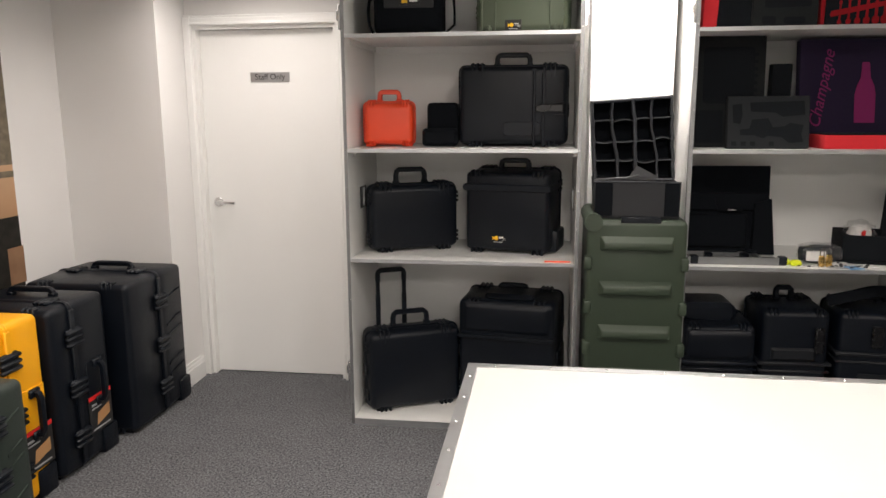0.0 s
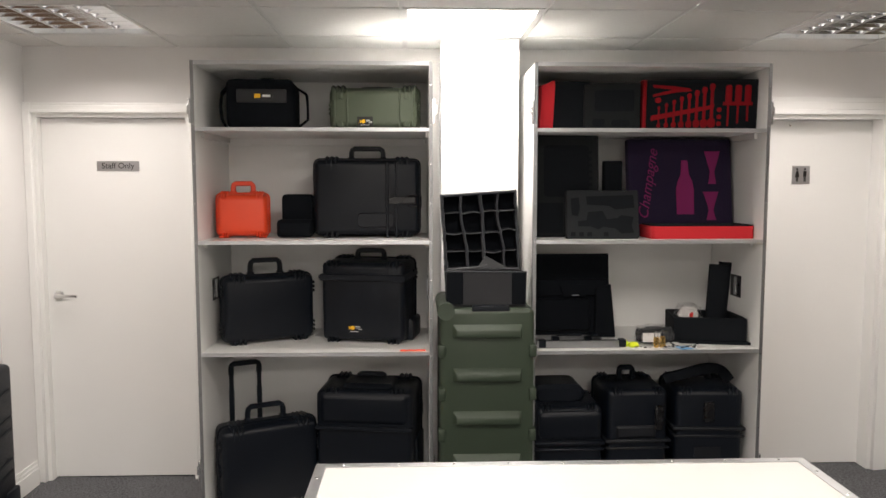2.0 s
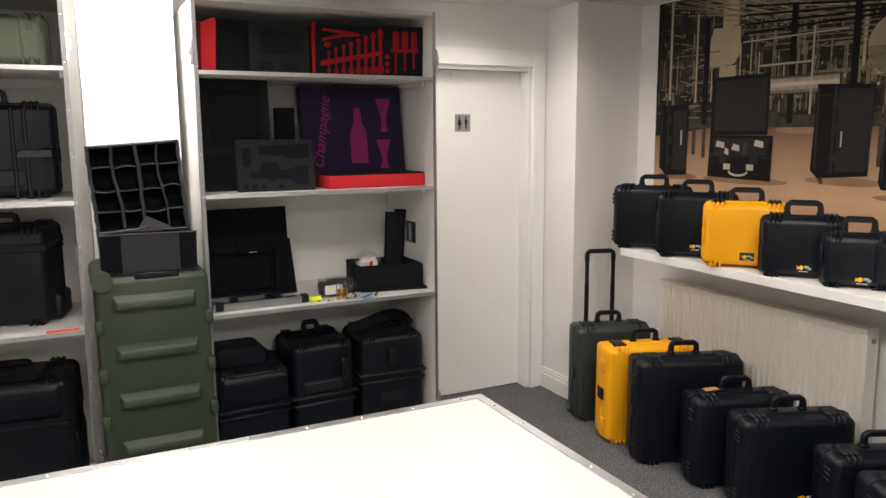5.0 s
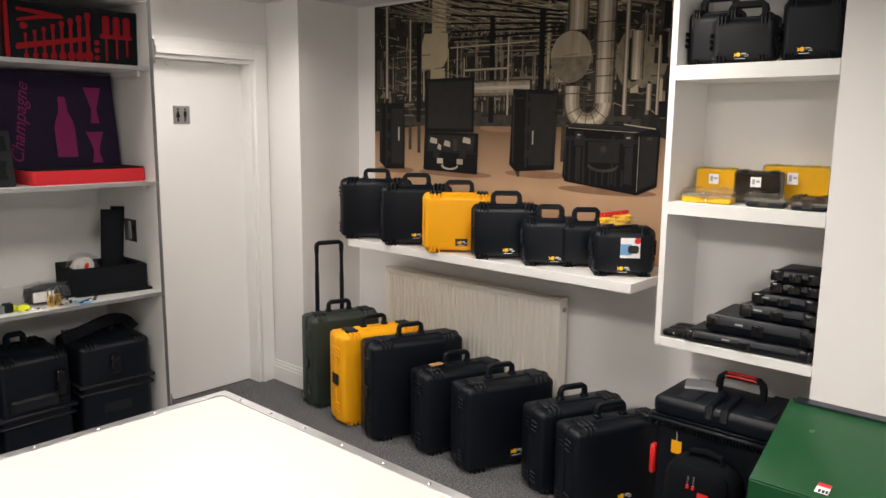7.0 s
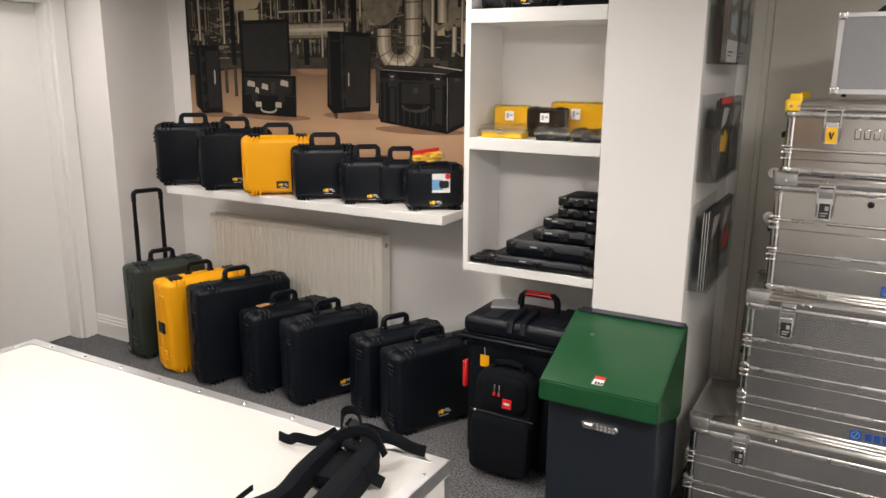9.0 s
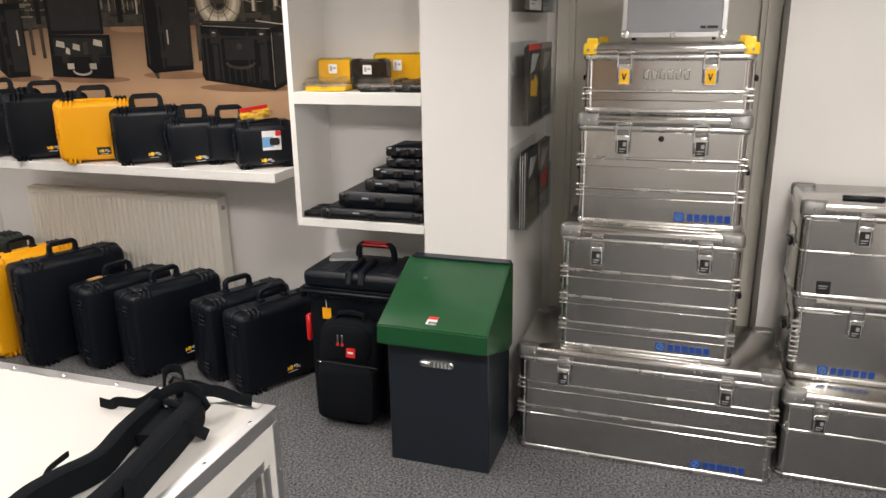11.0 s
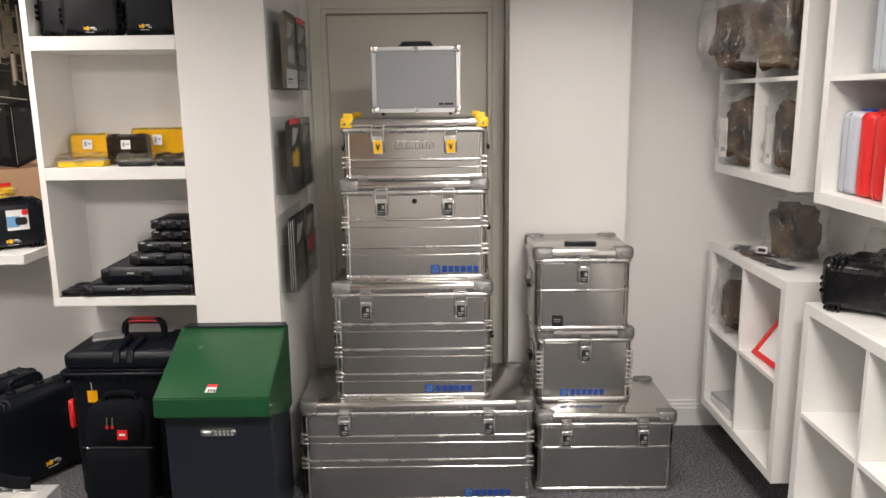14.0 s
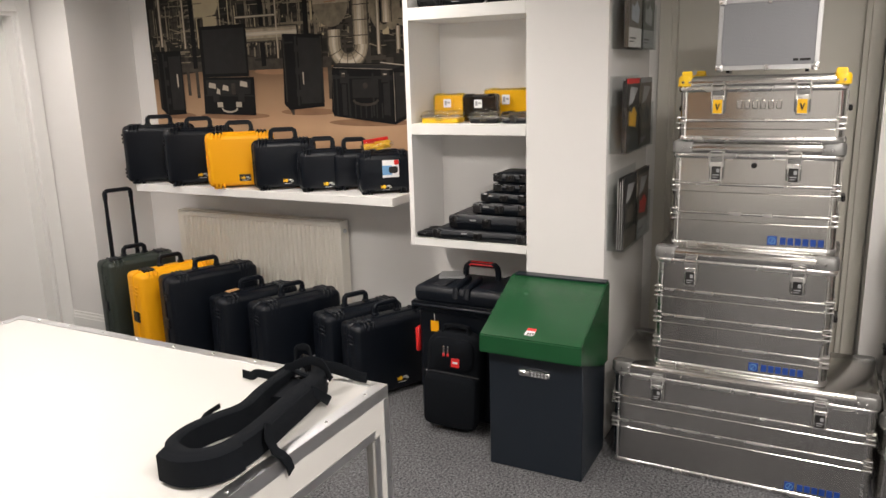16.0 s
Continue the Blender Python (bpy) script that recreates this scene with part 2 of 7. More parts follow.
def mesh_of(name, bm, material, angle=40):
    me = bpy.data.meshes.new(name)
    bm.to_mesh(me)
    bm.free()
    for p in me.polygons:
        p.use_smooth = True
    me.set_sharp_from_angle(angle=radians(angle))
    me.materials.append(material)
    return me


def part(name, bm, material, parent, label=""):
    ob = new(name, mesh_of(name, bm, material))
    ob.parent = parent
    return tagged(ob, label)


def thing(name, m, label, category, group="", kind=""):
    ob = new(name)
    ob.empty_display_size = 0.05
    ob.matrix_world = m
    return tagged(ob, label, category, group, kind)


def solid(name, bm, material, label, category, kind="", m=None, group=""):
    ob = new(name, mesh_of(name, bm, material))
    if m is not None:
        ob.matrix_world = m
    return tagged(ob, label, category, group, kind)


def lettering(name, text, size, material, parent, m, label="", shear=0.0):
    """Built-in font, laid flat in its own plane, thickened slightly."""
    cu = bpy.data.curves.new(name, "FONT")
    cu.body, cu.size, cu.extrude, cu.align_x, cu.align_y, cu.shear = text, size, 0.0006, "CENTER", "CENTER", shear
    tmp = new(name, cu)
    bpy.context.view_layer.update()
    me = bpy.data.meshes.new_from_object(tmp)
    bpy.data.objects.remove(tmp)
    me.materials.clear()
    me.materials.append(material)
    ob = new(name, me)
    ob.parent = parent
    ob.matrix_local = m
    return tagged(ob, label)


# ---- structure ----
X0, X1, Y0, Y1 = -2.62, 3.20, -1.60, 4.27
solid("floor", boxes((X0 - 0.3, X1 + 0.5, Y0 - 0.3, Y1 + 0.3, -0.1, 0)), CARPET, "dark grey mottled loop-pile carpet floor", "floor", "structure")


def wall(name, *bx, label="white painted plaster wall"):
    return solid(name, boxes(*bx), WALL, label, "wall", "structure")


H = CEIL + 0.05
# back wall with two door openings
DA0, DA1 = -1.985, -1.205       # staff door leaf
DB0, DB1 = 1.800, 2.610         # washroom door leaf
DH = 1.99
wall("wall_back", (X0 - 0.3, DA0 - 0.01, Y1, Y1 + 0.15, 0, H), (DA1 + 0.01, DB0 - 0.01, Y1, Y1 + 0.15, 0, H), (DB1 + 0.01, X1 + 0.3, Y1, Y1 + 0.15, 0, H),
     (DA0 - 0.01, DA1 + 0.01, Y1, Y1 + 0.15, DH + 0.01, H), (DB0 - 0.01, DB1 + 0.01, Y1, Y1 + 0.15, DH + 0.01, H))
wall("wall_behind_doors", (DA0 - 0.2, DB1 + 0.2, Y1 + 0.24, Y1 + 0.29, 0, H))
wall("wall_left", (X0 - 0.15, X0, Y0 - 0.15, Y1, 0, H))
wall("wall_front", (X0, X1 + 0.3, Y0 - 0.15, Y0, 0, H))
DC0, DC1, DCX = -0.205, 0.545, 3.30
wall("wall_right", (X1, X1 + 0.25, 1.0, Y1, 0, H), (X1, X1 + 0.25, Y0, -0.81, 0, H))
wall("wall_alcove", (DCX, DCX + 0.15, DC1 + 0.01, 1.0, 0, H), (DCX, DCX + 0.15, -0.81, DC0 - 0.01, 0, H), (DCX, DCX + 0.15, DC0 - 0.01, DC1 + 0.01, DH + 0.03, H), (DCX + 0.2, DCX + 0.25, -0.4, 0.75, 0, H))
wall("pier_left", (X0, -2.05, 3.94, Y1, 0, H), label="white painted corner pier beside the staff door")
wall("pier_right", (2.735, X1, 3.95, Y1, 0, H), label="white painted corner pier beside the washroom door")
wall("pillar_back", (0.155, 0.545, 3.98, Y1, 0, H), label="white painted pillar between the two shelf units")
wall("pillar_alcove", (2.578, DCX, 0.667, 1.002, 0, H), label="white painted pillar beside the aluminium boxes")
wall("pillar_niche_side", (2.578, X1, 1.545, 1.568, 0.822, H), label="thin white partition at the side of the shelf niche")
wall("niche_back", (2.87, X1, 1.002, 1.545, 0, H), label="white painted back of the shelf niche")
wall("pillar_stack", (3.03, DCX, -0.81, -0.285, 0, H), label="white painted shallow pillar behind stacked boxes")


def skirting(name, pts):
    bm = bmesh.new()
    for (xa, ya), (xb, yb) in zip(pts, pts[1:]):
        dx, dy = xb - xa, yb - ya
        ln = math.hypot(dx, dy)
        nx, ny = dy / ln, -dx / ln
        for h0, h1, t in ((0, 0.092, 0.018), (0.092, 0.112, 0.013), (0.112, 0.130, 0.008)):
            q = [(xa, ya), (xb, yb), (xb + nx * t, yb + ny * t), (xa + nx * t, ya + ny * t)]
            prism(bm, q, 2, h0, h1)
    return solid(name, bm, DOORP, "white moulded skirting board", "skirting", "structure")


skirting("baseboard_right_pier", [(2.735, Y1), (2.735, 3.95)])
skirting("baseboard_right_pier_face", [(2.717, 3.95), (X1, 3.95)])
skirting("baseboard_mural", [(X1, 3.93), (X1, 1.547)])
skirting("baseboard_left_pier", [(-2.05, 3.922), (-2.05, 4.21)])
skirting("baseboard_left_pier_face", [(X0, 3.94), (-2.032, 3.94)])
skirting("baseboard_left", [(X0, Y0), (X0, 3.92)])
skirting("baseboard_recess", [(X1, -0.812), (X1, Y0)])
skirting("baseboard_front", [(X1 - 0.02, Y0), (X0 + 0.02, Y0)])

# ceiling: tiles in a bar grid, one mesh
bm = bmesh.new()
lamp_set = {(i, j) for i, j, _ in LAMP_CELLS}
for i in range(-5, 6):
    for j in range(-9, 3):
        if (i, j) in lamp_set:
            continue
        x, y = GX + 0.6 * i, GY + 0.6 * j
        box(bm, x + 0.011, x + 0.589, y + 0.011, y + 0.589, CEIL - 0.007, CEIL + 0.02, bev=0.003)
solid("ceiling", bm, CEILM, "suspended ceiling of white mineral tiles", "ceiling", "structure")
bm = bmesh.new()
for i in range(-5, 7):
    box(bm, GX + 0.6 * i - 0.012, GX + 0.6 * i + 0.012, Y0, Y1, CEIL - 0.001, CEIL + 0.004)
for j in range(-9, 4):
    box(bm, X0, X1 + 0.1, GY + 0.6 * j - 0.012, GY + 0.6 * j + 0.012, CEIL - 0.0015, CEIL + 0.0035)
solid("ceiling_grid", bm, GRID, "white metal ceiling grid bars", "ceiling grid", "structure")
solid("ceiling_void", boxes((X0 - 0.3, X1 + 0.5, Y0 - 0.3, Y1 + 0.3, H + 0.05, H + 0.1)), CEILM, "plain slab above the ceiling tiles", "ceiling", "structure")


def led_panel(x, y):
    t = thing("ceiling_light", pose(x + 0.3, y + 0.3, CEIL), "lit square white ceiling light panel", "ceiling light", "ceiling lights")
    part("frame", boxes((-0.298, 0.298, -0.298, -0.275, -0.008, 0.02), (-0.298, 0.298, 0.275, 0.298, -0.008, 0.02), (-0.298, -0.275, -0.275, 0.275, -0.008, 0.02), (0.275, 0.298, -0.275, 0.275, -0.008, 0.02)), GRID, t)
    part("diffuser", boxes((-0.275, 0.275, -0.275, 0.275, 0.0, 0.012)), LAMPW, t, "glowing white diffuser")


def louvre_light(x, y):
    t = thing("ceiling_light", pose(x + 0.3, y + 0.3, CEIL), "square ceiling light with mirrored louvre cells", "ceiling light", "ceiling lights")
    part("frame", boxes((-0.298, 0.298, -0.298, -0.28, -0.006, 0.05), (-0.298, 0.298, 0.28, 0.298, -0.006, 0.05), (-0.298, -0.28, -0.28, 0.28, -0.006, 0.05), (0.28, 0.298, -0.28, 0.28, -0.006, 0.05)), GRID, t)
    part("backing", boxes((-0.298, 0.298, -0.298, 0.298, 0.07, 0.08)), LOUVRE, t)
    for k in range(1, 4):
        part("blade", prism(bmesh.new(), [(-0.28 + 0.14 * k - 0.004, 0.0), (-0.28 + 0.14 * k + 0.004, 0.0), (-0.28 + 0.14 * k + 0.02, 0.045), (-0.28 + 0.14 * k - 0.02, 0.045)], 1, -0.28, 0.28), LOUVRE, t)
    for k in range(1, 7):
        part("cross_blade", prism(bmesh.new(), [(-0.28 + 0.08 * k - 0.003, 0.001), (-0.28 + 0.08 * k + 0.003, 0.001), (-0.28 + 0.08 * k + 0.014, 0.046), (-0.28 + 0.08 * k - 0.014, 0.046)], 0, -0.28, 0.28), LOUVRE, t)
    for k in range(4):
        part("tube", rod(bmesh.new(), (-0.21 + 0.14 * k, -0.27, 0.058), (-0.21 + 0.14 * k, 0.27, 0.058), 0.008), TUBE, t)


# Row -7 panels are additions too, housing the unseen lamps there.
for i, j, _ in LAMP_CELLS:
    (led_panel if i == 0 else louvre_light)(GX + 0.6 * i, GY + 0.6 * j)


def door(name, m, w, h, label, hinge_left, handle=True, paint=None, steps=((0.055, -0.062), (0.040, -0.068), (0.018, -0.072)), reveal=0.045):
    """Leaf in local x 0..w, face at y 0 towards -y, with lining and architrave."""
    paint = paint or DOORP
    d = thing(name, m, label, "door", "", "structure")
    part("leaf", boxes((0.0006, w - 0.0006, 0.0, 0.04, 0.006, h), bev=0.0012), paint, d)
    part("lining", boxes((-0.025, 0, -reveal, 0.1, 0, h + 0.028), (w, w + 0.025, -reveal, 0.1, 0, h + 0.028), (0, w, -reveal, 0.1, h + 0.003, h + 0.028)), paint, d)
    arch = bmesh.new()
    for k, (t, y) in enumerate(steps):
        e, back = 0.0015 * k, -reveal - 0.001 - 0.0004 * k
        box(arch, -0.02 - t, -0.02 - e, y, back, 0, h + 0.022 + t, bev=0.002)
        box(arch, w + 0.02 + e, w + 0.02 + t, y, back, 0, h + 0.022 + t, bev=0.002)
        box(arch, -0.02 - e, w + 0.02 + e, y, back, h + 0.022 + e, h + 0.022 + t, bev=0.002)
    part("architrave", arch, paint, d)
    if handle:
        hx = 0.06 if not hinge_left else w - 0.06
        s = 1 if not hinge_left else -1
        hd = part("handle", rod(bmesh.new(), (hx, 0, 1.03), (hx, -0.05, 1.03), 0.009), CHROME, d, "satin chrome lever handle")
        part("lever", sweep(bmesh.new(), [(hx, -0.045, 1.03), (hx + s * 0.03, -0.052, 1.03), (hx + s * 0.115, -0.05, 1.028)], ring(0.0085), (0, 0, 1)), CHROME, hd)
        part("rose", shell(bmesh.new(), hx - 0.026, hx + 0.026, 1.004, 1.056, 0.026, [(-0.008, 0.002), (-0.006, 0), (0, 0)]), CHROME, hd)
    return d


dA = door("door_1", pose(DA0, 4.30, 0), DA1 - DA0, DH - 0.005, "closed white door with a small staff only sign", False)
sg = part("sign", boxes((0.290, 0.515, -0.004, 0.0, 1.705, 1.757)), SIGN, dA, "brushed silver plate reading Staff Only")
lettering("sign_text", "Staff Only", 0.044, DARKP, sg, pose(0.4025, -0.0046, 1.731, 90))
dB = door("door_2", pose(DB0, 4.36, 0), DB1 - DB0, DH, "closed white washroom door with pictogram plate", True, handle=False, steps=((0.098, -0.106), (0.070, -0.112), (0.030, -0.118)), reveal=0.094)
sg = part("sign", boxes((0.355, 0.457, -0.004, 0.0, 1.635, 1.737)), SIGN, dB, "silver plate with two dark washroom figures")
for sx, skirt in ((0.384, True), (0.428, False)):
    fig = bmesh.new()
    shell(fig, sx - 0.006, sx + 0.006, 1.712, 1.724, 0.006, [(-0.0052, 0), (-0.004, 0)])
    if skirt:
        prism(fig, [(sx - 0.005, 1.708), (sx + 0.005, 1.708), (sx + 0.014, 1.672), (sx - 0.014, 1.672)], 1, -0.0052, -0.004)
    else:
        box(fig, sx - 0.009, sx + 0.009, -0.0052, -0.004, 1.675, 1.708)
    box(fig, sx - 0.006, sx - 0.001, -0.0052, -0.004, 1.648, 1.674)
    box(fig, sx + 0.001, sx + 0.006, -0.0052, -0.004, 1.648, 1.674)
    part("pictogram", fig, DARKP, sg)
part("closer_hook", rod(bmesh.new(), (0.325, -0.005, 1.970), (0.325, -0.02, 1.960), 0.004), STEEL, dB)
dC = door("door_3", pose(DCX + 0.03, DC1, 0, 0, 0, -90), DC1 - DC0, DH + 0.015, "closed cream painted door behind the aluminium boxes", False, paint=CREAM, steps=((0.055, -0.060),))
lk = part("lock", shell(bmesh.new(), 0.035, 0.085, 1.197, 1.247, 0.025, [(-0.010, 0.003), (-0.007, 0), (0, 0)]), CHROME, dC, "round chrome lock cylinder")
part("keyhole", boxes((0.057, 0.063, -0.0115, -0.010, 1.212, 1.232)), DARKP, lk)


# ---- cases ----
def brand_mark(parent, x, z, y, s=1.0, plate=None):
    """Yellow mark with small pale bars on a front face."""
    if plate:
        p = part("label", boxes((x - 0.048 * s, x + 0.052 * s, y - 0.0015, y, z - 0.03 * s, z + 0.03 * s)), DARKP, parent, "black label with yellow mark")
        y -= 0.0016
    else:
        p = parent
    bm = bmesh.new()
    prism(bm, [(x - 0.034 * s, z + 0.011 * s), (x - 0.022 * s, z + 0.004 * s), (x - 0.020 * s, z - 0.006 * s), (x - 0.033 * s, z - 0.012 * s), (x - 0.029 * s, z)], 1, y - 0.001, y)
    shell(bm, x - 0.020 * s, x + 0.004 * s, z - 0.013 * s, z + 0.013 * s, 0.0118 * s, [(y - 0.001, 0), (y, 0)])
    part("mark", bm, YELP, p)
    part("mark_bars", boxes((x + 0.008 * s, x + 0.034 * s, y - 0.001, y, z + 0.004 * s, z + 0.009 * s), (x + 0.008 * s, x + 0.046 * s, y - 0.001, y, z - 0.002 * s, z),
                            (x + 0.026 * s, x + 0.046 * s, y - 0.001, y, z - 0.010 * s, z - 0.007 * s), (x - 0.024 * s, x + 0.03 * s, y - 0.001, y, z - 0.024 * s, z - 0.021 * s)), WHITEP, p)


def handle_path(hw, z, hh):
    return [(-hw, 0, z - 0.006), (-hw, 0, z + hh * 0.62), (-hw * 0.94, 0, z + hh * 0.86), (-hw * 0.8, 0, z + hh), (hw * 0.8, 0, z + hh), (hw * 0.94, 0, z + hh * 0.86), (hw, 0, z + hh * 0.62), (hw, 0, z - 0.006)]


RSECT = [(-0.012, -0.008), (-0.008, -0.013), (0.008, -0.013), (0.012, -0.008), (0.012, 0.008), (0.008, 0.013), (-0.008, 0.013), (-0.012, 0.008)]


def case(m, w, d, h, label, skin=None, trim=None, mark=0.0, plate=False, mx=0.24, split=0.42, r=0.035, hw=0.065, hh=0.055, handle_mat=None, side_latch=0, feet=True,
         top_latch=0.33, telescopic=0, wheels=False, panel=False, group="", name="protective_case", tele_x=0.0, tele_gap=0.085):
    """Upright hinged case: x across, front face at y 0 towards -y, base at z 0."""
    skin, trim = skin or BLACK, trim or BLACK
    t = thing(name, m, label, "case", group)
    b0 = 0.008 if feet else 0.0
    x0, x1, ys = -w / 2, w / 2, d * split
    body = part("body", shell(bmesh.new(), x0, x1, b0, h, r, [(ys + 0.003, 0.003), (ys + 0.007, 0), (ys + 0.3 * (d - ys), 0.0), (d - 0.030, 0.005), (d - 0.012, 0.011), (d, 0.026)]), skin, t)
    lid = part("lid", shell(bmesh.new(), x0, x1, b0, h, r, [(0, 0.030), (0.004, 0.019), (0.014, 0.009), (0.026, 0.005), (ys - 0.007, 0), (ys - 0.003, 0.003)]), skin, t)
    part("rim", shell(bmesh.new(), x0 - 0.006, x1 + 0.006, b0 - 0.002, h + 0.006, r + 0.004, [(ys - 0.011, 0.004), (ys - 0.006, 0), (ys - 0.001, 0), (ys, 0.006), (ys + 0.001, 0), (ys + 0.006, 0), (ys + 0.011, 0.004)]), skin, t)
    # recessed field with a raised border on the front face
    if panel:
        bm = bmesh.new()
        k = 0.12
        loft(bm, [[Vector((x, y, z)) for x, z in rrect(x0 + w * k + i, x1 - w * k - i, h * k + i, h * (1 - k * 1.4) - i, 0.03)] for y, i in ((0.001, 0), (-0.004, 0.004), (-0.004, 0.012), (0.001, 0.016))], cap=False)
        part("raised_border", bm, skin, lid)
    s = min(1.0, w / 0.42)
    rt = 0.0075 if w > 0.32 else 0.005
    for sx in (-1, 1):
        cx = sx * w * top_latch
        lt = bmesh.new()
        for k in (-1, 0, 1):
            box(lt, cx + k * 0.023 * s - 0.0085 * s, cx + k * 0.023 * s + 0.0085 * s, max(0.008, ys - 0.055), ys + 0.042, h - 0.002, h + 0.0135, bev=0.005)
        box(lt, cx - 0.034 * s, cx + 0.034 * s, max(0.012, ys - 0.045), ys + 0.034, h - 0.004, h + 0.009, bev=0.003)
        part("latch", lt, trim, t)
        rb = bmesh.new()
        for k in (-1, 0, 1):
            box(rb, cx + k * 0.023 * s - 0.0075 * s, cx + k * 0.023 * s + 0.0075 * s, -0.001, 0.05, h - 0.062, h + 0.006, bev=0.006)
        part("corner_ribs", rb, skin, lid)
        rb = bmesh.new()
        for k in (-1, 0, 1):
            box(rb, cx + k * 0.023 * s - 0.0065 * s, cx + k * 0.023 * s + 0.0065 * s, 0.002, d - 0.01, 0.0, 0.034, bev=0.004)
        part("foot_ribs", rb, skin, t)
        for zz in ((0.20, 0.80) if h > 0.3 else (0.5,)):
            sr = bmesh.new()
            for k in (-1, 0, 1):
                xa = sx * (w / 2 - 0.003)
                box(sr, min(xa, xa + sx * rt), max(xa, xa + sx * rt), ys - 0.05, ys + 0.045, h * zz + k * 0.021 - 0.007, h * zz + k * 0.021 + 0.007, bev=0.003)
            part("side_ribs", sr, skin, t)
    for sx in ((-1, 1) if side_latch else ()):
        sl = bmesh.new()
        for k in (-1, 0, 1):
            xa, xb = sorted((sx * (w / 2 - 0.002), sx * (w / 2 + rt)))
            box(sl, xa, xb, ys - 0.04, ys + 0.035, h * side_latch + k * 0.021 - 0.0085, h * side_latch + k * 0.021 + 0.0085, bev=0.003)
        xa, xb = sorted((sx * (w / 2 - 0.002), sx * (w / 2 + 0.008)))
        box(sl, xa, xb, ys - 0.03, ys + 0.03, h * side_latch - 0.032, h * side_latch + 0.032, bev=0.003)
        part("side_latch", sl, trim, t)
    hn = bmesh.new()
    yh = d * 0.62
    sweep(hn, [(x, yh, z) for x, _, z in handle_path(hw, h, hh)], RSECT)
    hd = part("handle", hn, handle_mat or trim, t)
    for sx in (-1, 1):
        part("handle_base", boxes((sx * hw - 0.016, sx * hw + 0.016, yh - 0.017, yh + 0.017, h - 0.004, h + 0.014), bev=0.004), trim, hd)
    if feet:
        for sx in (-1, 1):
            part("foot", boxes((sx * w * 0.38 - 0.02, sx * w * 0.38 + 0.02, 0.02, d - 0.02, 0, 0.012), bev=0.003), skin, t)
    if mark:
        brand_mark(t, w * (mx - 0.10), h * 0.19, 0.0, mark, plate)
    if telescopic:
        g = part("telescopic_grip", sweep(bmesh.new(), [(tele_x + x, d - 0.02, z) for x, _, z in handle_path(tele_gap, h + telescopic - 0.05, 0.05)], RSECT), BLACK, t, "black telescopic grip")
        for sx in (-1, 1):
            rodb = boxes((tele_x + sx * tele_gap - 0.0115, tele_x + sx * tele_gap + 0.0115, d - 0.028, d - 0.012, h - 0.02, h + telescopic * 0.55), bev=0.002)
            box(rodb, tele_x + sx * tele_gap - 0.0095, tele_x + sx * tele_gap + 0.0095, d - 0.026, d - 0.014, h + telescopic * 0.55, h + telescopic - 0.05)
            part("telescopic_rod", rodb, BLACK, g)
    if wheels:
        for sx in (-1, 1):
            wb = bmesh.new()
            cx = sx * (w / 2 - 0.02)
            sweep(wb, [(cx - 0.014, d - 0.03, 0.035), (cx + 0.014, d - 0.03, 0.035)], ring(0.034, 16), (0, 0, 1))
            wh = part("wheel", wb, GLOSSBLK, t)
            hb = bmesh.new()
            sweep(hb, [(cx - 0.0155, d - 0.03, 0.035), (cx + 0.0155, d - 0.03, 0.035)], ring(0.015, 12), (0, 0, 1))
            part("hub", hb, GREYP, wh)
    return t


ROW = "cases on the floor along the mural wall"


def at_left(x, y, yaw, w, z=0.0):
    """Pose whose front face starts at x, y with its lower left corner."""
    a = radians(yaw)
    return pose(x + math.cos(a) * w / 2, y + math.sin(a) * w / 2, z, 0, 0, yaw)


# floor row below the mural
case(at_left(2.545, 3.635, -18, 0.44), 0.44, 0.20, 0.545, "dark green rolling case with raised telescopic handle on the carpet", GREENP, BLACK, group=ROW, telescopic=0.405, wheels=True, tele_x=-0.035, tele_gap=0.078, side_latch=0.5)
case(at_left(2.490, 3.310, -18, 0.50), 0.50, 0.20, 0.52, "bright yellow hard case with black latches on the carpet", YELLOW, BLACK, group=ROW, side_latch=0.5)
case(at_left(2.460, 3.040, -22, 0.54), 0.54, 0.20, 0.53, "large black hard case with yellow mark on the carpet", mark=0.8, group=ROW, side_latch=0.5, mx=0.14)
c = case(at_left(2.520, 2.730, -22, 0.48), 0.48, 0.19, 0.43, "black hard case with a paper tag on its handle", group=ROW)
case(at_left(2.510, 2.450, -23, 0.50), 0.50, 0.19, 0.43, "medium black hard case with yellow mark and ribbed latches", mark=0.9, group=ROW, mx=0.16)
case(at_left(2.575, 2.080, -25, 0.48), 0.48, 0.18, 0.40, "black hard case with raised folding handle on the carpet", group=ROW)
case(at_left(2.500, 1.855, -27, 0.49), 0.49, 0.18, 0.40, "black hard case with yellow mark beside the rolling case", mark=0.9, group=ROW, mx=0.12)
tag = solid("paper_tag", boxes((-0.035, 0.035, -0.018, 0.018, 0, 0.004), bev=0.001), TAN, "small tan paper tag lying on a black case", "tag", m=pose(2.655, 2.77, 0.447, 0, 0, -10))

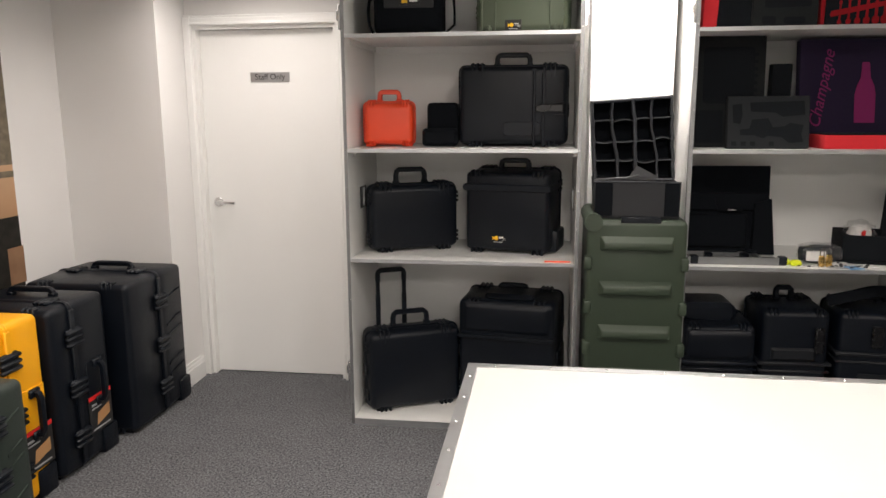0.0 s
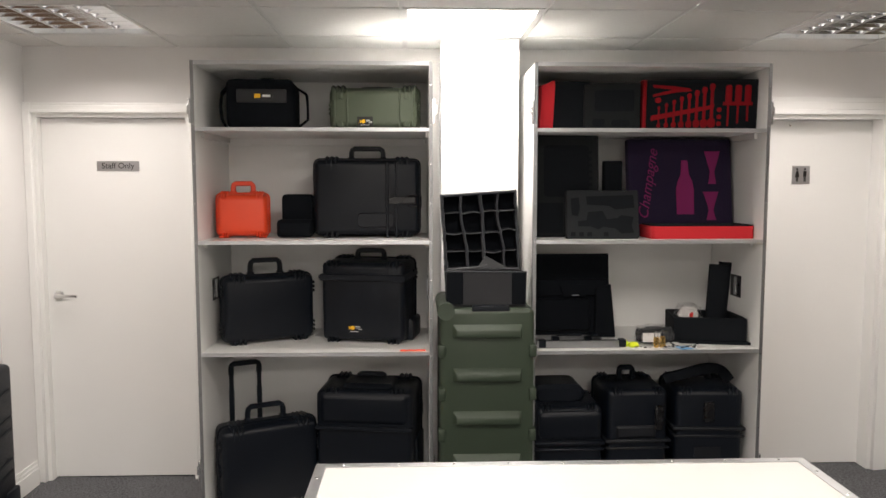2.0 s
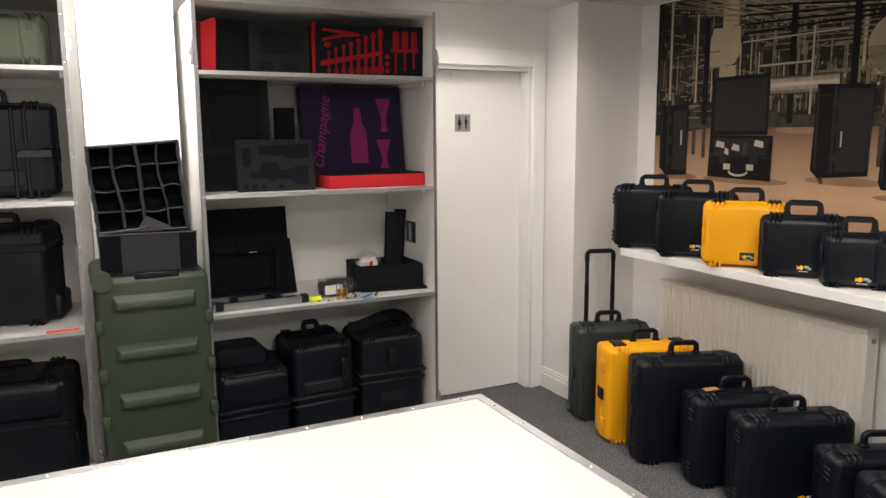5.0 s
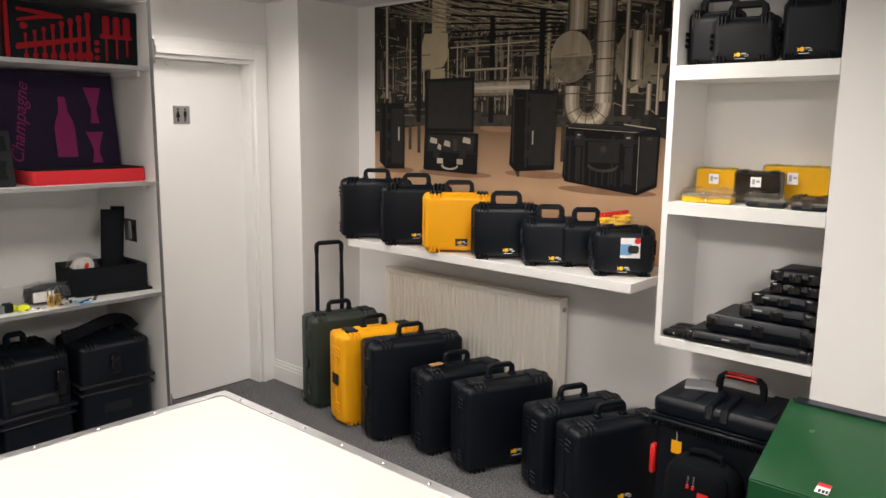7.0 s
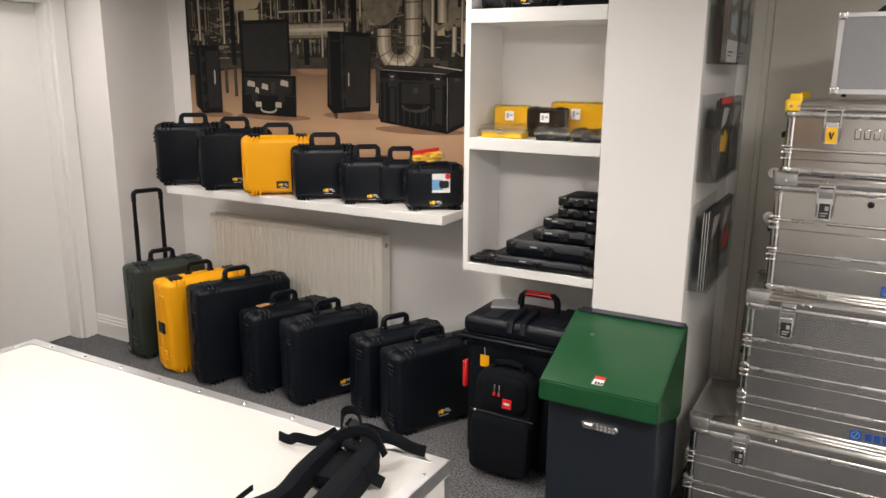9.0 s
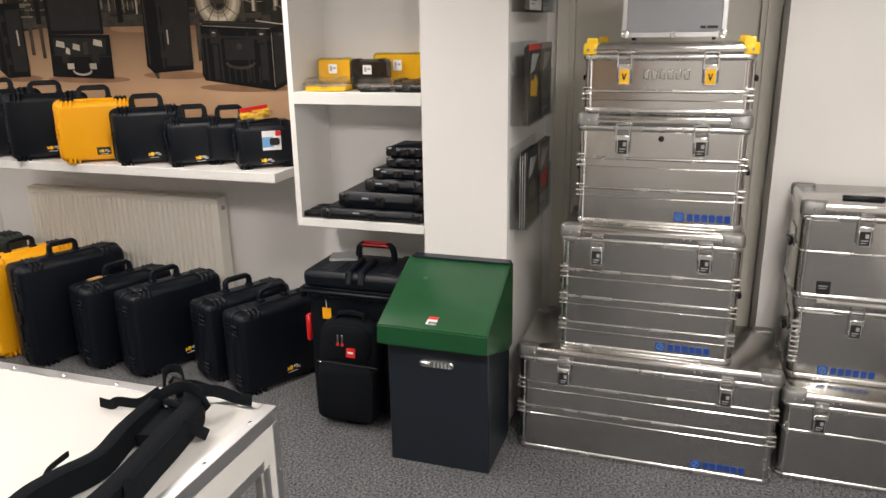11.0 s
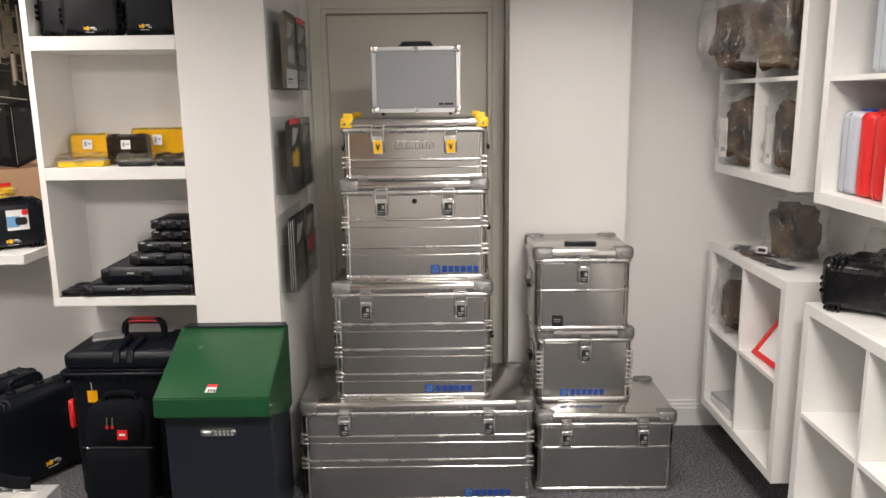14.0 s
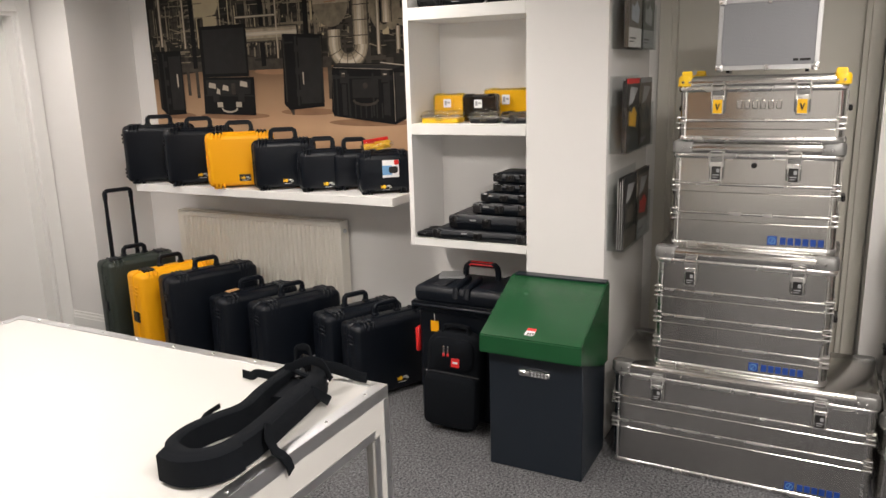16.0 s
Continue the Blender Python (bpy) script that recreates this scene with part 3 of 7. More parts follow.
# floating shelf and its row
solid("floating_shelf", boxes((2.747, X1, 1.765, 3.545, 0.957, 1.0), bev=0.002), MELA, "thick white floating wall shelf holding cases", "shelf", "structure")
SROW = "cases on the floating shelf"
case(at_left(2.70, 3.56, -52, 0.40, 1.0), 0.40, 0.15, 0.335, "black laptop-sized hard case standing on a floating shelf", group=SROW, hh=0.05, r=0.03)
case(at_left(2.70, 3.23, -52, 0.38, 1.0), 0.38, 0.15, 0.320, "black hard case with yellow mark on a floating shelf", group=SROW, mark=0.75, mx=0.12, r=0.03)
case(at_left(2.69, 2.90, -50, 0.36, 1.0), 0.36, 0.15, 0.300, "yellow hard case with black label and black handle", YELLOW, BLACK, group=SROW, mark=0.62, plate=True, mx=0.14, r=0.03)
case(at_left(2.72, 2.60, -50, 0.33, 1.0), 0.33, 0.15, 0.262, "black hard case beside the yellow one", group=SROW, mark=0.72, mx=0.12, r=0.03)
case(at_left(2.75, 2.32, -50, 0.26, 1.0), 0.26, 0.15, 0.215, "small deep black hard case with large handle", group=SROW, mark=0.72, mx=0.15, r=0.028, side_latch=0.62, hw=0.055)
case(at_left(2.85, 2.18, -50, 0.25, 1.0), 0.25, 0.15, 0.205, "small black hard case behind a labelled one", group=SROW, r=0.028, side_latch=0.62, hw=0.055)
c = case(at_left(2.77, 1.965, -52, 0.27, 1.0), 0.27, 0.16, 0.205, "small black hard case with white and blue product label", group=SROW, mark=0.72, mx=0.08, r=0.03, side_latch=0.62, hw=0.055, hh=0.0)
lb = part("product_label", boxes((-0.018, 0.066, -0.0015, 0, 0.085, 0.172)), WHITEP, c, "white product label with blue and red print")
part("label_print", boxes((-0.018, 0.03, -0.0025, -0.0015, 0.098, 0.145)), SKYP, lb)
part("label_picture", shell(bmesh.new(), 0.014, 0.06, 0.106, 0.140, 0.012, [(-0.0035, 0), (-0.0025, 0)]), DARKP, lb)
part("label_badge", shell(bmesh.new(), 0.042, 0.066, 0.148, 0.172, 0.008, [(-0.0026, 0), (-0.0015, 0)]), RED, lb)
bm = bmesh.new()
for k in range(14):
    a = k * 2.4
    box(bm, 0.05 * math.cos(a) - 0.02, 0.05 * math.cos(a) + 0.02, 0.03 * math.sin(a) - 0.012, 0.03 * math.sin(a) + 0.012, 0.002 * k, 0.002 * k + 0.012, bev=0.003)
pk = thing("accessory_packet", pose(2.90, 1.935, 1.222, 8, -6, -40), "red and yellow bagged accessory packet on a small case", "packet")
part("contents", bm, YELL2, pk)
part("header_card", boxes((-0.06, 0.07, 0.02, 0.028, 0.0, 0.05)), RED, pk)
fl = bmesh.new()
bmesh.ops.create_icosphere(fl, subdivisions=3, radius=1, matrix=Matrix.Diagonal((0.085, 0.06, 0.03, 1)))
for v in fl.verts:
    v.co *= 1 + 0.18 * noise.noise(v.co * 40)
    v.co.z += 0.018
part("film", fl, FILM, pk)

# radiator
r = thing("radiator", pose(3.10, 2.338, 0, 0, 0, -90), "white ribbed panel radiator below the floating shelf", "radiator")
RW, RZ0, RZ1 = 1.26, 0.17, 0.782
bm = bmesh.new()
pts = []
n = 36
for k in range(n):
    xa = -RW + 0.03 + (RW - 0.06) * k / n
    st = (RW - 0.06) / n
    pts += [(xa, -0.000), (xa + st * 0.30, 0.0), (xa + st * 0.42, 0.011), (xa + st * 0.88, 0.011)]
loop0 = pts + [(-0.03, 0.0), (-0.03, 0.02), (-RW + 0.03, 0.02)]
prism(bm, loop0, 2, RZ0 + 0.035, RZ1 - 0.035)
part("ribbed_panel", bm, RADW, r)
part("border", boxes((-RW, 0, -0.004, 0.02, RZ1 - 0.036, RZ1 - 0.004), (-RW, 0, -0.004, 0.02, RZ0, RZ0 + 0.036), (-RW, -RW + 0.031, -0.004, 0.02, RZ0 + 0.036, RZ1 - 0.036), (-0.031, 0, -0.004, 0.02, RZ0 + 0.036, RZ1 - 0.036), bev=0.003), RADW, r)
part("side_cover", boxes((-0.001, 0.006, -0.004, 0.075, RZ0, RZ1), bev=0.002), RADW, r)
part("side_cover", boxes((-RW - 0.006, -RW + 0.001, -0.004, 0.075, RZ0, RZ1), bev=0.002), RADW, r)
gr = boxes((-RW, 0, 0.02, 0.026, RZ1 - 0.012, RZ1), (-RW, 0, 0.066, 0.072, RZ1 - 0.012, RZ1))
for k in range(50):
    box(gr, -RW + 0.01 + k * (RW - 0.02) / 50, -RW + 0.018 + k * (RW - 0.02) / 50, 0.026, 0.066, RZ1 - 0.008, RZ1 - 0.001)
part("top_grille", gr, RADW, r)
part("back_panel", boxes((-RW, 0, 0.06, 0.075, RZ0, RZ1 - 0.01)), RADW, r)
part("bleed_plug", rod(bmesh.new(), (0.0065, 0.035, RZ1 - 0.06), (0.014, 0.035, RZ1 - 0.06), 0.012), GREYP, r)
part("bracket", boxes((-RW + 0.2, -RW + 0.23, 0.075, 0.099, 0.3, 0.7), (-0.23, -0.2, 0.075, 0.099, 0.3, 0.7)), RADW, r)
part("pipe", rod(bmesh.new(), (-0.02, 0.04, 0.0), (-0.02, 0.04, RZ0 + 0.01), 0.008), CHROME, r)
part("pipe", rod(bmesh.new(), (-RW + 0.02, 0.04, 0.0), (-RW + 0.02, 0.04, RZ0 + 0.01), 0.008), CHROME, r)

# niche shelves
for z0, z1 in ((1.81, 1.862), (1.325, 1.372), (0.822, 0.858)):
    solid("niche_shelf", boxes((2.576, 2.869, 1.003, 1.544, z0, z1), bev=0.0015), MELA, "white shelf board in the wall niche", "shelf", "structure")


# ---- the two open shelf units ----
def shelf_unit(x0, x1, label):
    u = thing("shelf_unit", pose(x0, 3.64, 0), label, "shelf unit", "shelf units")
    w, d, top = x1 - x0, 0.62, 2.19
    part("side_panel", boxes((0.004, 0.016, 0.004, d, 0.0, top - 0.004)), MELA, u)
    part("side_panel", boxes((w - 0.016, w - 0.004, 0.004, d, 0.0, top - 0.004)), MELA, u)
    part("back_panel", boxes((0.016, w - 0.016, d - 0.012, d, 0.0, top - 0.016)), MELA, u)
    part("top_panel", boxes((0.016, w - 0.016, 0.004, d, top - 0.016, top - 0.004)), MELA, u)
    part("bottom_panel", boxes((0.016, w - 0.016, 0.004, d - 0.012, 0.012, 0.030)), MELA, u)
    for z in (1.89, 1.37, 0.845):
        sh = part("shelf_board", boxes((0.016, w - 0.016, 0.006, d - 0.012, z - 0.014, z)), MELA, u)
        part("edge_strip", boxes((0.016, w - 0.016, 0.0, 0.006, z - 0.016, z + 0.001)), ALU, sh)
        part("batten", boxes((0.016, w - 0.016, d - 0.03, d - 0.012, z - 0.05, z - 0.014), (0.016, 0.03, 0.1, d - 0.03, z - 0.04, z - 0.014), (w - 0.03, w - 0.016, 0.1, d - 0.03, z - 0.04, z - 0.014)), MELA, sh)
    for xa, xb in ((0, 0.015), (w - 0.015, w)):
        part("edge_trim", boxes((xa, xb, 0.0, 0.004, 0, top)), TRIM, u)
    for xs in (0.0, w):
        part("edge_trim", boxes((xs - 0.001 if xs == 0 else xs - 0.004, xs + 0.004 if xs == 0 else xs + 0.001, 0.004, 0.026, 0, top)), TRIM, u)
        s = -1 if xs == 0 else 1
        for zc in (1.97, 0.28):
            ct = boxes((min(xs, xs + s * 0.012), max(xs, xs + s * 0.012), 0.0, 0.05, zc - 0.06, zc + 0.05), (min(xs, xs + s * 0.02), max(xs, xs + s * 0.02), 0.005, 0.03, zc - 0.02, zc + 0.025), bev=0.002)
            part("catch", ct, CHROME, u, "zinc butterfly catch plate")
    part("edge_trim", boxes((0.015, w - 0.015, 0.0, 0.004, top - 0.018, top), (0.0, w, 0.004, 0.026, top - 0.004, top)), ALU, u)
    part("edge_trim", boxes((0.015, w - 0.015, 0.0, 0.004, 0.0, 0.030)), ALU, u)
    for k in range(12):
        for xs in (0.0075, w - 0.0075):
            rv = shell(bmesh.new(), xs - 0.004, xs + 0.004, 0.10 + k * 0.18, 0.108 + k * 0.18, 0.004, [(-0.002, 0.001), (0, 0)])
            part("rivet", rv, STEEL, u)
    for xs, s in ((0.0165, 1), (w - 0.0165, -1)):
        hd = part("recess_plate", boxes((min(xs, xs + s * 0.003), max(xs, xs + s * 0.003), 0.22, 0.34, 1.06, 1.17), bev=0.001), GLOSSBLK, u, "black recessed handle plate")
        part("plate_bar", boxes((min(xs + s * 0.003, xs + s * 0.008), max(xs + s * 0.003, xs + s * 0.008), 0.27, 0.29, 1.07, 1.16)), ALU, hd)
    return u


LX0, LX1, RX0, RX1 = -0.992, 0.103, 0.573, 1.680
shelf_unit(LX0, LX1, "tall white open shelf unit with aluminium edges")
shelf_unit(RX0, RX1, "tall white open shelf unit holding foam inserts")

# staff-side unit: contents
Z4, Z3, Z2, Z1 = 1.891, 1.371, 0.846, 0.0305
bag = thing("camera_bag", pose(-0.690, 3.80, Z4, 0, 0, 3), "black soft camera bag with grey panel and shoulder strap", "bag")
part("body", shell(bmesh.new(), -0.185, 0.145, 0, 0.235, 0.035, [(0, 0.02), (0.02, 0.004), (0.12, 0), (0.22, 0.004), (0.24, 0.02)]), FABRIC, bag)
part("flap", shell(bmesh.new(), -0.18, 0.14, 0.02, 0.238, 0.03, [(-0.012, 0.02), (-0.004, 0.004), (0.004, 0)]), FABRIC, bag)
gp = part("grey_panel", shell(bmesh.new(), -0.13, 0.105, 0.125, 0.19, 0.008, [(-0.018, 0.003), (-0.011, 0)]), FABGREY, bag)
part("patch", boxes((-0.06, 0.04, -0.0205, -0.018, 0.138, 0.176)), DARKP, gp, "black patch with yellow mark")
part("mark", boxes((-0.045, -0.017, -0.0215, -0.0205, 0.147, 0.167)), YELP, gp)
part("mark_bars", boxes((-0.008, 0.03, -0.0215, -0.0205, 0.152, 0.163)), WHITEP, gp)
for sx in (-0.185, 0.150):
    part("side_strap", sweep(bmesh.new(), [(sx, 0.05, 0.2), (sx + (0.045 if sx > 0 else -0.02), 0.03, 0.17), (sx + (0.05 if sx > 0 else -0.025), 0.02, 0.11), (sx + (0.05 if sx > 0 else -0.02), 0.02, 0.05), (sx, 0.03, 0.01)], [(-0.004, -0.02), (0.004, -0.02), (0.004, 0.02), (-0.004, 0.02)]), FABRIC, bag)
part("top_handle", sweep(bmesh.new(), [(-0.05, 0.1, 0.23), (-0.03, 0.1, 0.25), (0.03, 0.1, 0.25), (0.05, 0.1, 0.23)], [(-0.005, -0.012), (0.005, -0.012), (0.005, 0.012), (-0.005, 0.012)]), FABRIC, bag)

gc = case(pose(-0.172, 3.755, Z4, 0, 0, -3), 0.425, 0.30, 0.195, "sage green hard case lying on the top shelf", SAGE, BLACK, mark=0.75, plate=True, mx=0.0, r=0.022, hh=0.014, hw=0.075, top_latch=0.40, split=0.25)
for sx in (-0.155, 0.155):
    for zz in (0.02, 0.155):
        part("front_latch", boxes((sx - 0.008, sx + 0.008, -0.008, 0.002, zz - 0.012, zz + 0.018), bev=0.002), SAGE, gc)
    for dx in (-0.034, 0.026):
        part("latch_rail", boxes((sx + dx, sx + dx + 0.008, -0.005, 0.002, 0.0, 0.19), bev=0.002), SAGE, gc)

case(pose(-0.818, 3.84, Z3, 0, 0, 8), 0.250, 0.16, 0.215, "small bright orange hard case on a white shelf", ORANGE, ORANGE, r=0.025, hw=0.048, hh=0.05)
pc = thing("equipment_pouch", pose(-0.562, 3.86, Z3, 0, 0, 4), "small black padded pouch with a stepped front", "pouch")
part("back_block", shell(bmesh.new(), -0.075, 0.085, 0.0, 0.215, 0.025, [(0.05, 0.012), (0.06, 0.003), (0.12, 0.003), (0.13, 0.012)]), FABRIC, pc)
part("front_block", shell(bmesh.new(), -0.095, 0.085, 0.0, 0.092, 0.022, [(-0.02, 0.02), (-0.005, 0.003), (0.05, 0.003)]), FABRIC, pc)
big = case(pose(-0.212, 3.86, Z3, 0, 0, 3), 0.525, 0.24, 0.385, "large black hard case with raised handle on the shelf", r=0.03, side_latch=0.45, hw=0.08, hh=0.055, panel=False)
part("front_plate", shell(bmesh.new(), -0.05, 0.13, 0.05, 0.12, 0.02, [(-0.005, 0.004), (0.001, 0)]), BLACK, big)
sb = boxes((0.09, 0.105, -0.012, 0.01, 0.0, 0.37), (0.135, 0.15, -0.012, 0.01, 0.0, 0.37), bev=0.004)
part("front_rail", sb, BLACK, big)
part("hasp", boxes((0.105, 0.235, -0.014, 0.0, 0.165, 0.20), (0.20, 0.245, -0.02, 0.01, 0.15, 0.155), (0.20, 0.245, -0.02, 0.01, 0.205, 0.21), bev=0.003), GLOSSBLK, big)

case(at_left(-0.900, 3.775, 25, 0.455, Z2), 0.455, 0.17, 0.335, "black hard case turned slightly on a white shelf", r=0.035, hw=0.075, hh=0.07)
dp = case(pose(-0.240, 3.84, Z2, 0, 0, -12), 0.43, 0.27, 0.405, "deep black case with yellow mark on a shelf", r=0.025, split=0.9, hw=0.07, hh=0.045, mark=0.85, mx=0.0, top_latch=0.36)
part("lid_band", shell(bmesh.new(), -0.222, 0.222, 0.31, 0.345, 0.02, [(-0.012, 0.004), (-0.008, 0), (0.278, 0), (0.284, 0.004)]), BLACK, dp)
part("wheel_block", boxes((0.165, 0.235, 0.10, 0.29, 0.0, 0.11), bev=0.015, seg=2), BLACK, dp)
solid("orange_strip", boxes((-0.06, 0.06, 0, 0.012, 0, 0.006)), ORANGE, "short orange strip lying on the shelf edge", "strip", m=pose(0.01, 3.66, Z2, 0, 0, 2))

case(at_left(-0.908, 3.695, 26, 0.49, Z1), 0.49, 0.19, 0.42, "black trolley case with telescopic handle pulled up", r=0.04, hw=0.09, hh=0.07, side_latch=0.5, telescopic=0.285, wheels=True, tele_x=-0.085, tele_gap=0.07)
lg = case(pose(-0.238, 3.84, Z1, 0, 0, -8), 0.50, 0.34, 0.575, "large black transport case with moulded lid recess", r=0.035, split=0.85, hw=0.07, hh=0.035, side_latch=0.7)
part("lid_bulge", shell(bmesh.new(), -0.225, 0.225, 0.405, 0.565, 0.03, [(-0.016, 0.03), (-0.008, 0.012), (0.003, 0)]), BLACK, lg)
part("lid_ridge", shell(bmesh.new(), -0.12, 0.14, 0.555, 0.60, 0.02, [(0.04, 0.02), (0.06, 0.002), (0.22, 0.002), (0.24, 0.02)]), BLACK, lg)
part("lip", shell(bmesh.new(), -0.246, 0.246, 0.375, 0.395, 0.01, [(-0.022, 0.004), (-0.018, 0), (0.35, 0)]), BLACK, lg)
part("wheel_block", boxes((0.19, 0.26, 0.1, 0.34, 0.0, 0.30), bev=0.02, seg=2), BLACK, lg)

# olive transport case with open padded insert on top
oc = thing("transport_case", pose(0.348, 3.50, 0), "tall olive green moulded transport case standing upright", "case")
part("body", shell(bmesh.new(), -0.215, 0.215, 0.0, 1.075, 0.03, [(0, 0.02), (0.012, 0.004), (0.03, 0), (0.40, 0), (0.42, 0.01), (0.43, 0.02)]), OLIVE, oc)
for zc in (0.975, 0.775, 0.575, 0.375, 0.175):
    bm = bmesh.new()
    loops = ((0.004, -0.160, 0.160, zc - 0.036, zc + 0.030), (-0.024, -0.142, 0.148, zc - 0.030, zc + 0.006), (-0.027, -0.138, 0.144, zc - 0.026, zc + 0.001))
    loft(bm, [[Vector((x, y, z)) for x, z in rrect(xa, xb, za, zb, 0.006)] for y, xa, xb, za, zb in loops])
    part("moulded_rib", bm, OLIVE, oc)
for sx in (-1, 1):
    for zc in (0.88, 0.68, 0.49, 0.29):
        xa, xb = sorted((sx * 0.19, sx * 0.224))
        part("edge_block", boxes((xa, xb, -0.012, 0.05, zc - 0.03, zc + 0.03), bev=0.010, seg=2), OLIVE, oc)
part("corner_roll", rod(bmesh.new(), (-0.188, -0.012, 1.062), (-0.188, 0.36, 1.062), 0.040, 16), OLIVE, oc)
part("hinge_clip", boxes((-0.07, 0.10, 0.0, 0.03, 1.06, 1.085), bev=0.004), BLACK, oc)

ins = thing("padded_insert", pose(0.352, 3.53, 1.077, 0, 0, -1), "open black padded divider case standing on an olive case", "case insert")
tray = bmesh.new()
prism(tray, [(-0.185, 0.0), (0.172, 0.0), (0.176, 0.160), (-0.196, 0.163)], 1, 0.0, 0.014)
prism(tray, [(-0.185, 0.0), (0.172, 0.0), (0.176, 0.160), (-0.196, 0.163)], 1, 0.24, 0.25)
box(tray, -0.190, -0.176, 0.014, 0.24, 0, 0.158, bev=0.003)
box(tray, 0.158, 0.172, 0.014, 0.24, 0, 0.156, bev=0.003)
box(tray, -0.16, 0.16, 0.0, 0.24, 0, 0.01)
part("tray", tray, FABGREY, ins, "dark grey fabric tray")
for xa, xb in ((-0.187, -0.112), (0.108, 0.170)):
    part("side_tab", boxes((xa, xb, -0.006, 0.0, 0.012, 0.156), bev=0.003), FABRIC, ins)
part("seam", rod(bmesh.new(), (-0.196, -0.002, 0.162), (0.176, -0.002, 0.159), 0.004, 6), PADDED, ins)


def lid_at(u, v, y):
    """Point on the tilted lid: u across, v up, both 0 to 1."""
    bl, br, tl, tr = (-0.186, 0.160), (0.152, 0.164), (-0.209, 0.500), (0.136, 0.524)
    x = (bl[0] * (1 - u) + br[0] * u) * (1 - v) + (tl[0] * (1 - u) + tr[0] * u) * v
    z = (bl[1] * (1 - u) + br[1] * u) * (1 - v) + (tl[1] * (1 - u) + tr[1] * u) * v
    return Vector((x, y + 0.05 * v, z))


lidp = part("divider_lid", loft(bmesh.new(), [[lid_at(0, 0, y), lid_at(1, 0, y), lid_at(1, 1, y), lid_at(0, 1, y)] for y in (0.205, 0.220)]), FABRIC, ins, "raised lid with padded compartments")
for u, wob, thick in ((0.0, 0.0, 0.012), (0.27, 0.010, 0.010), (0.53, -0.006, 0.013), (0.77, 0.012, 0.008), (1.0, 0.0, 0.012)):
    line = [lid_at(u + wob * math.sin(q * 0.55) * 2 + (0.03 if 0 < u < 1 else 0) * (0.5 - q / 12), q / 12, 0.15) for q in range(13)]
    dv = part("divider", sweep(bmesh.new(), line, [(-thick / 2, -0.055), (thick / 2, -0.055), (thick / 2, 0.055), (-thick / 2, 0.055)], (0, 1, 0)), FABRIC, lidp)
    front = [p + Vector((0.0025 * math.sin(k * 2.3), -0.056, 0)) for k, p in enumerate(line)]
    part("piping", sweep(bmesh.new(), front, ring(thick * 0.62, 8), (0, 1, 0)), PADDED, dv, "quilted grey edge")
for v in (0.0, 1.0):
    edge = [lid_at(q / 6, v, 0.15) for q in range(7)]
    rim = part("divider", sweep(bmesh.new(), edge, [(-0.005, -0.055), (0.005, -0.055), (0.005, 0.055), (-0.005, 0.055)], (0, 1, 0)), FABRIC, lidp)
    part("piping", sweep(bmesh.new(), [p + Vector((0, -0.056, 0)) for p in edge], ring(0.0065, 8), (0, 1, 0)), PADDED, rim, "quilted grey edge")
for k, (ua, ub) in enumerate(((0.02, 0.27), (0.28, 0.52), (0.54, 0.77), (0.78, 0.98))):
    for q, v in enumerate((0.24, 0.48, 0.745)):
        v += 0.012 * math.sin(k * 2.1 + q)
        line = [lid_at(ua + (ub - ua) * j / 5, v - 0.025 * math.sin(math.pi * j / 5) * math.sin(k + q * 1.7), 0.15) for j in range(6)]
        cd = part("cross_divider", sweep(bmesh.new(), line, [(-0.003, -0.05), (0.003, -0.05), (0.003, 0.05), (-0.003, 0.05)], (0, 1, 0)), FABRIC, lidp)
        part("piping", sweep(bmesh.new(), [p + Vector((0, -0.051, 0)) for p in line], ring(0.0024, 6), (0, 1, 0)), PIPING, cd, "pale grey piping")
gb = bmesh.new()
prism(gb, [(-0.050, 0.165), (0.050, 0.163), (0.085, 0.178), (0.010, 0.218), (-0.008, 0.226)], 1, 0.05, 0.058)
part("spare_divider", gb, PIPING, ins)
part("spare_divider", sweep(bmesh.new(), [(-0.13, 0.06, 0.166), (-0.05, 0.055, 0.172), (0.0, 0.05, 0.185)], ring(0.006, 6), (0, 1, 0)), PIPING, ins)


